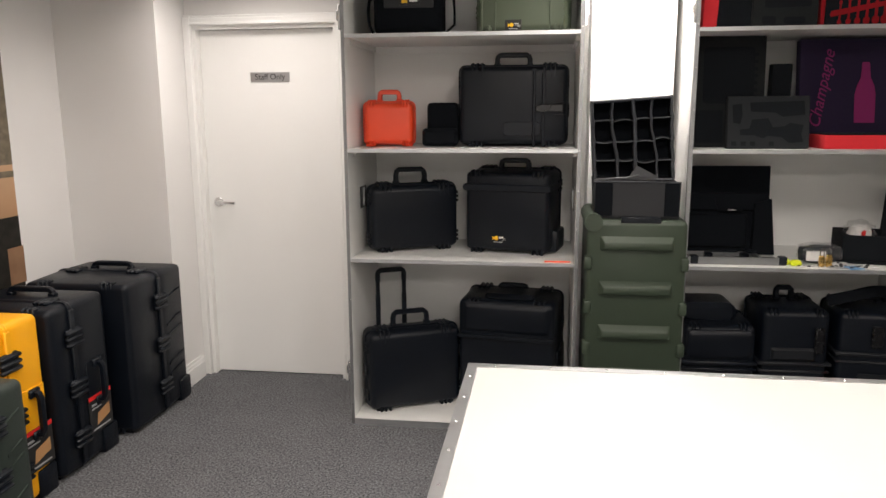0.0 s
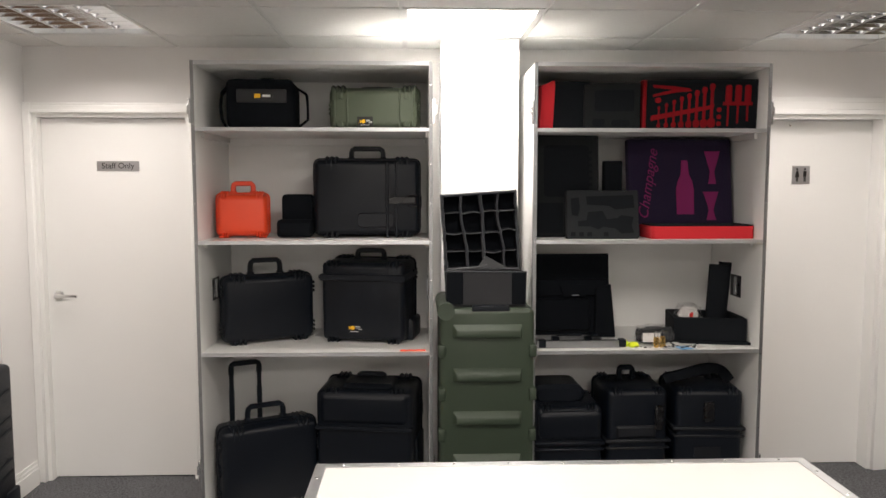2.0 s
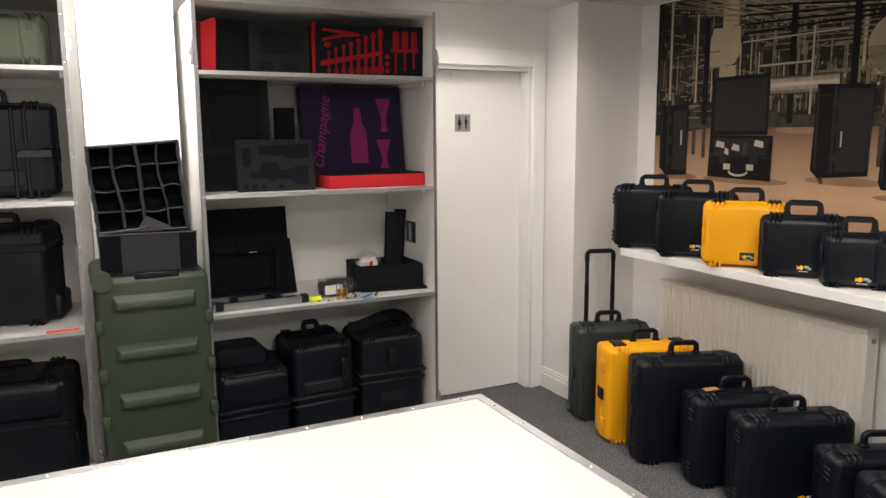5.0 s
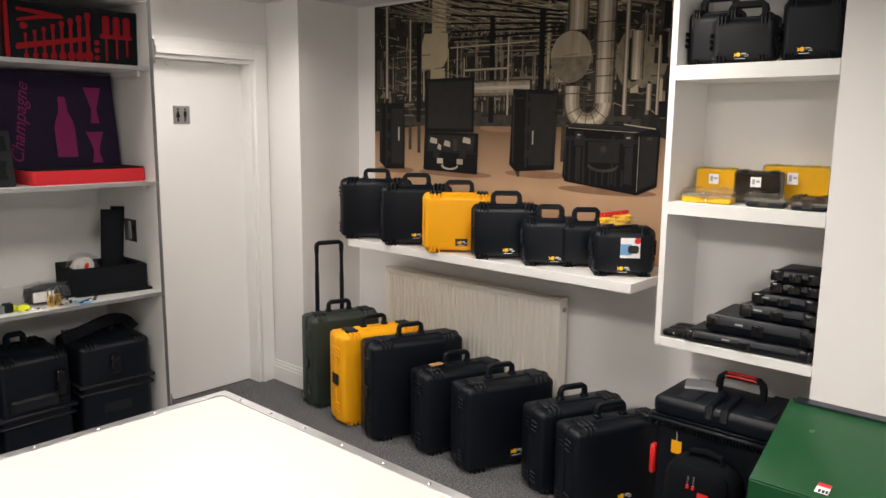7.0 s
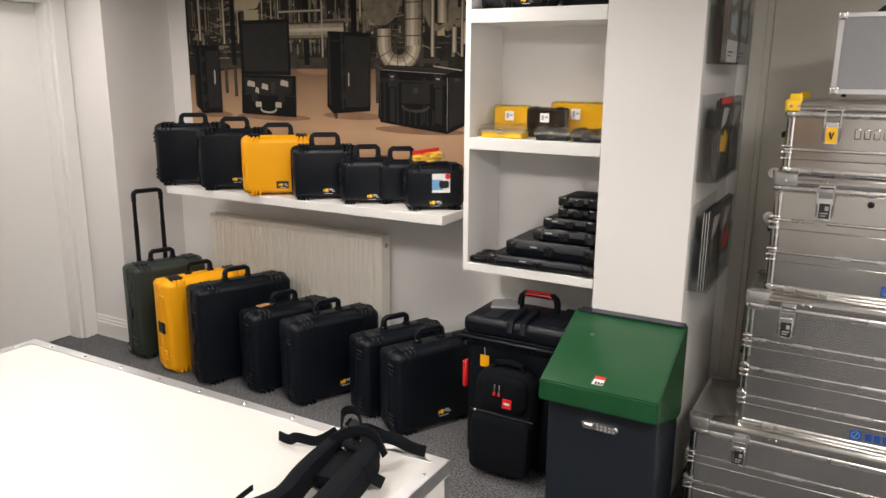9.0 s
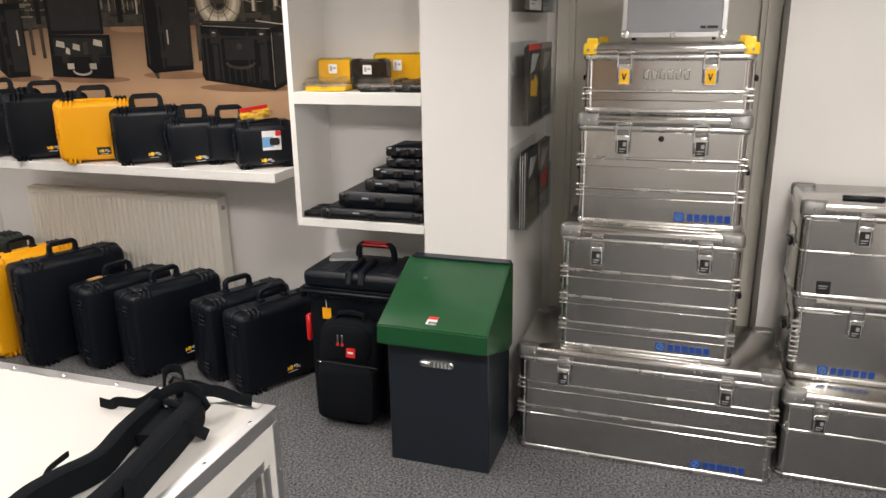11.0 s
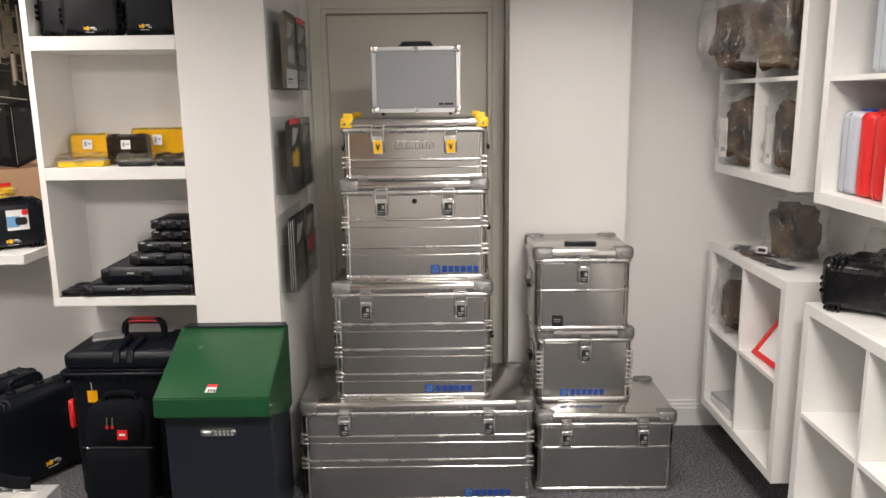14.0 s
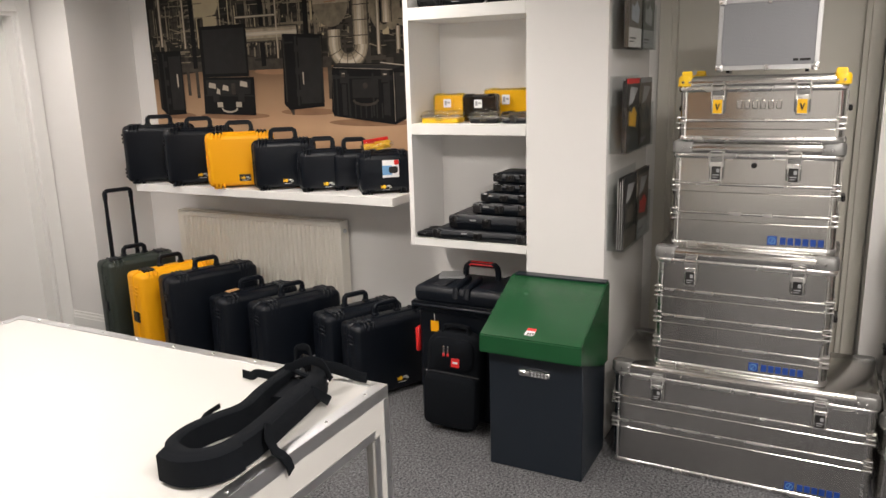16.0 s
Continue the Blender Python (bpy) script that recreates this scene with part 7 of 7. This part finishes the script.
def floor_print():
    """The printed floor darkens towards its horizon."""
    nt = P_FLOOR.node_tree
    N, L = nt.nodes, nt.links
    b = N["Principled BSDF"]
    old = b.inputs["Base Color"].links[0].from_socket
    co, sep, rp, mu2 = N.new("ShaderNodeTexCoord"), N.new("ShaderNodeSeparateXYZ"), N.new("ShaderNodeValToRGB"), N.new("ShaderNodeMix")
    L.new(co.outputs["Object"], sep.inputs[0])
    mr = N.new("ShaderNodeMapRange")
    mr.inputs[1].default_value, mr.inputs[2].default_value = 1.0, 1.68
    L.new(sep.outputs[2], mr.inputs[0])
    L.new(mr.outputs[0], rp.inputs[0])
    e = rp.color_ramp.elements
    e[0].color, e[1].color = (0.85, 0.80, 0.75, 1), (0.28, 0.27, 0.27, 1)
    mid = e.new(0.45)
    mid.color = (1.15, 1.2, 1.25, 1)
    mu2.data_type, mu2.blend_type = "RGBA", "MULTIPLY"
    mu2.inputs[0].default_value = 1
    L.new(old, mu2.inputs[6])
    L.new(rp.outputs[0], mu2.inputs[7])
    L.new(mu2.outputs[2], b.inputs["Base Color"])


floor_print()
P_PIPE = mat("print_pipe", (0.34, 0.285, 0.21), 0.6, var=0.55, spec=0.15, scale=9, bump=0, stretch=(1, 3.0, 0.25))
P_BLACK, P_CASE = tone("print_black", (0.0065, 0.0065, 0.0070), 0.2), tone("print_case", (0.021, 0.0205, 0.0200), 0.3, 20)
P_RUST = tone("print_rust", (0.27, 0.155, 0.09), 0.5)

mu = thing("wall_mural", pose(X1, 3.79, 0), "large printed photo mural of a dim factory with black cases", "mural", "", "")
MW, MZ0, MZ1 = 2.21, 1.003, 2.345
part("sheet", boxes((-0.008, -0.001, -MW, 0, MZ0, MZ1)), P_DARK, mu)


class Layer:
    """Flat printed shapes of one tone; s runs rightwards from the left edge."""
    def __init__(self, depth):
        self.bm, self.d, self.step = bmesh.new(), -0.008 - depth, 1e-6 * (1 + depth * 1e4 % 0.73)

    def poly(self, pts):
        self.d -= self.step
        f = self.bm.faces.new([self.bm.verts.new((self.d, -min(max(s, 0.0), MW), min(max(zz, MZ0), MZ1))) for s, zz in pts])
        f.normal_update()
        if f.normal.x > 0:
            f.normal_flip()

    def rect(self, s0, s1, z0, z1):
        self.poly([(s0, z0), (s1, z0), (s1, z1), (s0, z1)])

    def line(self, s0, z0, s1, z1, w):
        dx, dz = s1 - s0, z1 - z0
        ln = math.hypot(dx, dz)
        nx, nz = -dz / ln * w / 2, dx / ln * w / 2
        self.poly([(s0 + nx, z0 + nz), (s1 + nx, z1 + nz), (s1 - nx, z1 - nz), (s0 - nx, z0 - nz)])

    def disc(self, s, zz, a, b, n=28):
        self.poly([(s + a * math.cos(2 * math.pi * k / n), zz + b * math.sin(2 * math.pi * k / n)) for k in range(n)])

    def done(self, name, material, label="", kind="stuff"):
        return tagged(part(name, self.bm, material, mu, label), kind=kind)


rnd = random.Random(5)
lay = Layer(0.0005)
lay.poly([(0, MZ0), (MW, MZ0), (MW, 1.50), (1.9, 1.60), (1.3, 1.66), (0.6, 1.66), (0.0, 1.60)])
lay.done("printed_floor", P_FLOOR, "tan concrete floor in the print", "")
lay = Layer(0.0008)
for sa, sb, zc in ((0.03, 0.34, 1.375), (0.38, 0.93, 1.372), (1.02, 1.42, 1.395), (1.36, 1.90, 1.335), (0.84, 1.16, 1.63), (1.2, 1.4, 1.60)):
    lay.disc((sa + sb) / 2, zc, (sb - sa) / 2, 0.020)
lay.done("printed_floor_shade", P_RUST)
lay = Layer(0.001)
for k in range(150):
    s, zz = rnd.uniform(0, 1.9), rnd.uniform(1.66, 2.34)
    if rnd.random() < 0.5:
        lay.rect(s, s + rnd.uniform(0.01, 0.05), zz - rnd.uniform(0.05, 0.3), zz)
    else:
        lay.rect(s, s + rnd.uniform(0.1, 0.4), zz, zz + rnd.uniform(0.006, 0.025))
lay.rect(0.16, 1.38, 1.64, 1.70)
lay.done("printed_shadows", P_DIM)
lay = Layer(0.0015)
for k in range(13):
    s0 = 0.05 + 0.06 * k
    lay.line(s0, 2.34 - 0.03 * k % 0.1, s0 + 0.95, 2.12 + 0.012 * k, rnd.uniform(0.005, 0.012))
for k in range(9):
    lay.line(0.75 + 0.08 * k, 2.34, 0.60 + 0.09 * k, 2.10, 0.006)
for k in range(26):
    s = rnd.uniform(0.0, 1.35)
    za = rnd.uniform(1.7, 2.0)
    lay.rect(s, s + rnd.uniform(0.006, 0.022), za, za + rnd.uniform(0.08, 0.25))
for k in range(14):
    s, zz = rnd.uniform(0, 1.3), rnd.uniform(1.75, 2.06)
    lay.rect(s, s + rnd.uniform(0.1, 0.35), zz, zz + rnd.uniform(0.006, 0.016))
for k in range(12):
    s = rnd.uniform(1.64, 2.0)
    za = rnd.uniform(1.68, 2.2)
    lay.rect(s, s + rnd.uniform(0.008, 0.03), za, za + rnd.uniform(0.05, 0.22))
for k in range(60):
    s, zz = rnd.uniform(0, 2.1), rnd.uniform(1.7, 2.33)
    lay.line(s, zz, s + rnd.uniform(-0.05, 0.25), zz + rnd.uniform(-0.05, 0.05), rnd.uniform(0.002, 0.006))
for k in range(50):
    s = rnd.uniform(0.0, 2.1)
    za = rnd.uniform(1.68, 2.1)
    lay.rect(s, s + rnd.uniform(0.002, 0.008), za, za + rnd.uniform(0.04, 0.2))
lay.disc(1.74, 1.95, 0.07, 0.10)
lay.disc(1.86, 1.93, 0.055, 0.09)
lay.done("printed_pipework", P_MID)
for depth, ptone, count, big in ((0.0016, P_DARK, 160, 0.05), (0.0017, P_MID, 190, 0.03), (0.0018, P_TAN, 46, 0.009), (0.0019, P_DARK, 120, 0.02)):
    lay = Layer(depth)
    for k in range(count):
        s, zz = rnd.uniform(0, 2.1), 1.68 + 0.66 * rnd.random() ** 0.8
        if rnd.random() < 0.55:
            lay.rect(s, s + rnd.uniform(0.003, big * 0.5), zz, zz + rnd.uniform(0.01, big * 2.5))
        else:
            ds = rnd.uniform(0.02, big * 4)
            lay.line(s, zz, s + ds, zz + ds * rnd.choice((0.0, 0.0, -0.25, 0.2)), rnd.uniform(0.002, big * 0.25))
    lay.done("printed_clutter", ptone)
lay = Layer(0.002)
lay.rect(0.48, 0.585, 2.14, 2.345)
lay.poly([(0.40, 1.95), (0.57, 1.97), (0.60, 2.02), (0.60, 2.15), (0.42, 2.16), (0.40, 2.10)])
lay.rect(0.47, 0.58, 1.86, 1.96)
for k in range(7):
    s = rnd.uniform(0.05, 1.3)
    lay.rect(s, s + 0.008, 1.78, rnd.uniform(1.9, 2.15))
for k in range(5):
    lay.line(0.7 + 0.1 * k, 2.2 + 0.02 * k, 1.25 + 0.12 * k, 2.12 + 0.03 * k, 0.006)
lay.rect(1.33, 1.40, 1.86, 2.02)
lay.rect(1.27, 1.285, 1.9, 2.34)
lay.line(1.63, 2.20, 2.0, 2.31, 0.016)
lay.rect(1.74, 1.78, 1.80, 1.92)
lay.rect(1.88, 1.90, 1.70, 1.86)
lay.done("printed_steelwork", P_TAN)
lay = Layer(0.0021)
for k in range(16):
    s0 = 0.18 + 0.075 * k
    lay.line(s0, 2.335, s0 + 0.62, 2.335 - 0.62 * (0.34 - 0.008 * k), 0.005 + 0.004 * (k % 3))
for k in range(11):
    zz = 2.31 - 0.030 * k
    lay.line(0.30 + 0.05 * k, zz, 1.34, zz - 0.09 + 0.008 * k, 0.004 + 0.003 * (k % 2))
for k in range(22):
    s0 = rnd.uniform(0.62, 1.36)
    lay.rect(s0, s0 + rnd.uniform(0.004, 0.012), rnd.uniform(1.72, 1.86), rnd.uniform(1.92, 2.10))
for k in range(26):
    s0, zz = rnd.uniform(0.02, 0.40), rnd.uniform(1.78, 2.10)
    lay.rect(s0, s0 + rnd.uniform(0.02, 0.09), zz, zz + rnd.uniform(0.004, 0.012))
lay.done("printed_roof_steel", P_MID)
lay = Layer(0.0022)
for k in range(9):
    s0 = 0.22 + 0.12 * k
    lay.line(s0, 2.33, s0 + 0.50, 2.33 - 0.50 * 0.31, 0.004)
for k in range(24):
    s0, zz = rnd.uniform(0.60, 1.36), rnd.uniform(1.76, 2.22)
    lay.rect(s0, s0 + rnd.uniform(0.006, 0.020), zz, zz + rnd.uniform(0.006, 0.016))
lay.line(1.76, 2.30, 2.15, 2.335, 0.022)
lay.line(1.72, 2.24, 2.00, 2.30, 0.014)
lay.done("printed_lit_steel", P_TAN)
lay = Layer(0.00225)
lay.disc(1.735, 1.955, 0.075, 0.135)
lay.rect(1.66, 1.735, 1.90, 2.02)
lay.disc(1.80, 1.93, 0.045, 0.110)
lay.done("printed_duct", P_MID)
lay = Layer(0.00245)
lay.disc(1.752, 1.955, 0.050, 0.105)
for k in range(18):
    s0, zz = rnd.uniform(1.88, 2.18), rnd.uniform(1.66, 2.15)
    lay.rect(s0, s0 + rnd.uniform(0.02, 0.08), zz, zz + rnd.uniform(0.05, 0.20))
lay.done("printed_machinery", P_BLACK)
P_SHEEN = tone("print_sheen", (0.56, 0.49, 0.37), 0.25, 14)
SHADES = (P_DIM, P_MID, P_PIPE, P_BEIGE, P_SHEEN)
tubes = [Layer(0.0025 + 0.0001 * k) for k in range(len(SHADES))]
ROUND = (0, 1, 2, 2, 3, 4, 3, 2, 2, 1, 1, 0)      # shade index across a tube, lit from one side


def tube(s0, s1, z0, z1, across="s"):
    n = len(ROUND)
    for k, q in enumerate(ROUND):
        u, v = k / n, (k + 1) / n
        if across == "s":
            tubes[q].rect(s0 + (s1 - s0) * u, s0 + (s1 - s0) * v, z0, z1)
        else:
            tubes[q].rect(s0, s1, z1 - (z1 - z0) * u, z1 - (z1 - z0) * v)


def bend(cs, cz, ri, ro, a0, a1, steps=14):
    n = len(ROUND)
    for k, q in enumerate(ROUND):
        ra, rb2 = ro - (ro - ri) * k / n, ro - (ro - ri) * (k + 1) / n
        for j in range(steps):
            p, r = radians(a0 + (a1 - a0) * j / steps), radians(a0 + (a1 - a0) * (j + 1) / steps)
            tubes[q].poly([(cs + ra * math.cos(p), cz + ra * math.sin(p)), (cs + ra * math.cos(r), cz + ra * math.sin(r)), (cs + rb2 * math.cos(r), cz + rb2 * math.sin(r)), (cs + rb2 * math.cos(p), cz + rb2 * math.sin(p))])


tube(0.80, 1.17, 1.795, 1.885, "z")
tube(0.72, 1.02, 1.935, 1.950, "z")
tube(0.62, 1.20, 2.064, 2.074, "z")
tube(1.385, 1.505, 2.10, 2.345)
tube(1.545, 1.655, 1.755, 2.345)
tube(1.375, 1.475, 1.755, 1.84)
tube(1.70, 1.725, 1.70, 2.30)
tube(1.87, 1.885, 1.70, 2.05)
tube(0.10, 0.125, 1.80, 2.34)
tube(0.30, 0.318, 1.78, 2.25)
tube(1.02, 1.035, 1.70, 2.10)
bend(1.515, 1.755, 0.040, 0.138, 180, 360)
tube(1.735, 1.80, 1.86, 2.08)
tube(1.82, 1.85, 1.72, 1.84)
for q, material in enumerate(SHADES):
    tubes[q].done("printed_pipework", material, "rounded metal pipes in the print")
lay = Layer(0.0032)
for zz in (1.80, 1.88, 1.96, 2.04, 2.13):
    lay.rect(1.545, 1.655, zz, zz + 0.005)
lay.rect(1.375, 1.475, 1.80, 1.805)
lay.rect(1.385, 1.505, 2.10, 2.108)
for a in (205, 235, 265, 295, 325):
    ar = radians(a)
    lay.line(1.515 + 0.042 * math.cos(ar), 1.755 + 0.042 * math.sin(ar), 1.515 + 0.136 * math.cos(ar), 1.755 + 0.136 * math.sin(ar), 0.004)
lay.done("printed_banding", P_DIM)
lay = Layer(0.0023)
for k in range(6):
    lay.line(0.62, 2.335 - 0.045 * k, 1.36, 2.20 - 0.018 * k, 0.011)
for sa in (0.36, 0.90, 1.22):
    lay.rect(sa, sa + 0.035, 1.66, 2.22)
lay.poly([(0.62, 2.345), (1.38, 2.345), (1.38, 2.24), (1.1, 2.29)])
lay.done("printed_beam", P_BLACK)
lay = Layer(0.0035)
lay.disc(1.41, 1.98, 0.118, 0.125)
lay.done("printed_tank", P_PIPE, "round tank end in the print", "")
lay = Layer(0.0037)
lay.poly([(1.41 + 0.118 * math.cos(radians(a)), 1.98 + 0.125 * math.sin(radians(a))) for a in range(180, 361, 15)])
lay.done("printed_tank_shade", P_MID)
lay = Layer(0.004)
lay.line(1.37, 1.988, 1.45, 1.992, 0.007)
lay.done("printed_rust", P_RUST)
lay = Layer(0.0045)
lay.rect(0.43, 0.80, 1.605, 1.905)
lay.poly([(0.42, 1.385), (0.83, 1.375), (0.835, 1.60), (0.43, 1.605)])
lay.done("printed_open_case", P_BLACK, "open black hard case in the print")
for shape in ([(0.045, 1.42), (0.10, 1.375), (0.262, 1.385), (0.262, 1.77), (0.045, 1.775)], [(1.05, 1.44), (1.09, 1.405), (1.335, 1.425), (1.345, 1.82), (1.065, 1.835)],
              [(1.385, 1.40), (1.40, 1.37), (1.80, 1.325), (1.90, 1.37), (1.905, 1.62), (1.88, 1.645), (1.44, 1.66), (1.40, 1.64)]):
    lay = Layer(0.0045)
    lay.poly(shape)
    lay.done("printed_case", P_BLACK, "black hard case in the print", "")
lay = Layer(0.005)
lay.rect(0.455, 0.785, 1.625, 1.885)
lay.poly([(0.455, 1.50), (0.80, 1.50), (0.81, 1.585), (0.45, 1.59)])
lay.rect(1.15, 1.165, 1.43, 1.82)
lay.rect(1.06, 1.14, 1.78, 1.79)
lay.poly([(1.405, 1.638), (1.795, 1.618), (1.885, 1.640), (1.44, 1.656)])
lay.rect(1.40, 1.79, 1.575, 1.585)
lay.poly([(1.808, 1.35), (1.89, 1.385), (1.892, 1.60), (1.808, 1.60)])
for s in (1.45, 1.72):
    lay.rect(s, s + 0.05, 1.55, 1.62)
    lay.rect(s + 0.01, s + 0.04, 1.375, 1.545)
lay.rect(1.53, 1.70, 1.47, 1.57)
lay.poly([(1.175, 1.44), (1.32, 1.445), (1.328, 1.80), (1.175, 1.81)])
lay.rect(0.10, 0.115, 1.39, 1.76)
lay.rect(0.15, 0.25, 1.41, 1.74)
lay.done("printed_case_shading", P_CASE)
lay = Layer(0.0052)
for sa, sb, za, zb in ((1.06, 1.345, 1.42, 1.83), (0.05, 0.262, 1.39, 1.77)):
    w2 = sb - sa
    for f in (0.04, 0.93):
        lay.rect(sa + w2 * f, sa + w2 * f + 0.008, za + 0.03, zb - 0.02)
    for f in (0.2, 0.5, 0.8):
        lay.rect(sa + w2 * 0.30, sa + w2 * 0.42, za + (zb - za) * f - 0.018, za + (zb - za) * f + 0.018)
for k in range(7):
    lay.rect(1.505 + 0.035 * k, 1.515 + 0.035 * k, 1.36, 1.44)
for sa in (1.42, 1.50, 1.66, 1.76):
    lay.rect(sa, sa + 0.012, 1.37, 1.60)
lay.line(1.40, 1.592, 1.80, 1.566, 0.008)
lay.line(1.80, 1.566, 1.90, 1.590, 0.006)
for k in range(9):
    lay.line(0.46, 1.64 + 0.027 * k, 0.78, 1.64 + 0.027 * k, 0.003)
lay.line(0.43, 1.497, 0.83, 1.490, 0.007)
for sa in (0.50, 0.70):
    lay.rect(sa, sa + 0.05, 1.455, 1.50)
lay.done("printed_case_detail", P_CASE)
lay = Layer(0.0053)
for sa, za, zb in ((1.068, 1.45, 1.82), (1.335, 1.45, 1.81), (0.052, 1.42, 1.76)):
    lay.rect(sa, sa + 0.003, za, zb)
lay.line(1.42, 1.652, 1.88, 1.640, 0.003)
lay.line(1.40, 1.60, 1.40, 1.40, 0.003)
for sa in (1.46, 1.73, 1.84):
    lay.rect(sa, sa + 0.026, 1.583, 1.598)
lay.disc(1.615, 1.535, 0.016, 0.016)
lay.done("printed_case_edging", P_DIM)
lay = Layer(0.0055)
lay.rect(0.53, 0.575, 1.425, 1.455)
lay.rect(0.68, 0.725, 1.425, 1.455)
for k in range(8):
    a0 = math.pi * k / 8
    lay.line(0.627 - 0.06 * math.cos(a0), 1.418 - 0.022 * math.sin(a0), 0.627 - 0.06 * math.cos(a0 + 0.4), 1.418 - 0.022 * math.sin(a0 + 0.4), 0.011)
for s, w, zz in ((0.47, 0.06, 1.545), (0.58, 0.05, 1.53), (0.72, 0.06, 1.55), (0.53, 0.03, 1.51)):
    lay.poly([(s, zz), (s + w, zz - 0.01), (s + w, zz + 0.02), (s + 0.01, zz + 0.03)])
lay.rect(1.465, 1.485, 1.60, 1.606)
lay.rect(1.735, 1.755, 1.59, 1.596)
lay.line(1.80, 1.342, 1.80, 1.60, 0.002)
lay.line(1.41, 1.637, 1.79, 1.617, 0.002)
lay.rect(1.195, 1.203, 1.55, 1.62)
lay.line(1.72, 1.655, 1.88, 1.635, 0.005)
lay.rect(0.21, 0.222, 1.55, 1.63)
lay.done("printed_highlights", P_BEIGE)
lay = Layer(0.006)
for k in range(9):
    a0 = math.pi * k / 9
    lay.line(1.615 - 0.08 * math.cos(a0), 1.46 - 0.028 * math.sin(a0), 1.615 - 0.08 * math.cos(a0 + 0.36), 1.46 - 0.028 * math.sin(a0 + 0.36), 0.014)
lay.rect(0.655, 0.685, 1.50, 1.565)
lay.done("printed_handle", P_DIM)

m2 = thing("wall_mural", pose(X0, 0, 0), "printed mural with warm tan and dark tones on the wall", "mural")
part("sheet", boxes((0.001, 0.008, 0.9, 3.52, 0.70, 2.33)), P_FLOOR, m2)
part("dark_area", boxes((0.008, 0.0095, 0.9, 3.52, 0.70, 1.05)), P_DARK, m2)
part("red_area", boxes((0.0095, 0.0105, 3.42, 3.53, 0.72, 0.90)), P_RUST, m2)
part("dark_band", boxes((0.008, 0.0095, 3.30, 3.52, 1.24, 1.27)), P_MID, m2)
part("dark_band", boxes((0.008, 0.0095, 3.3, 3.52, 1.30, 1.85)), P_MID, m2)
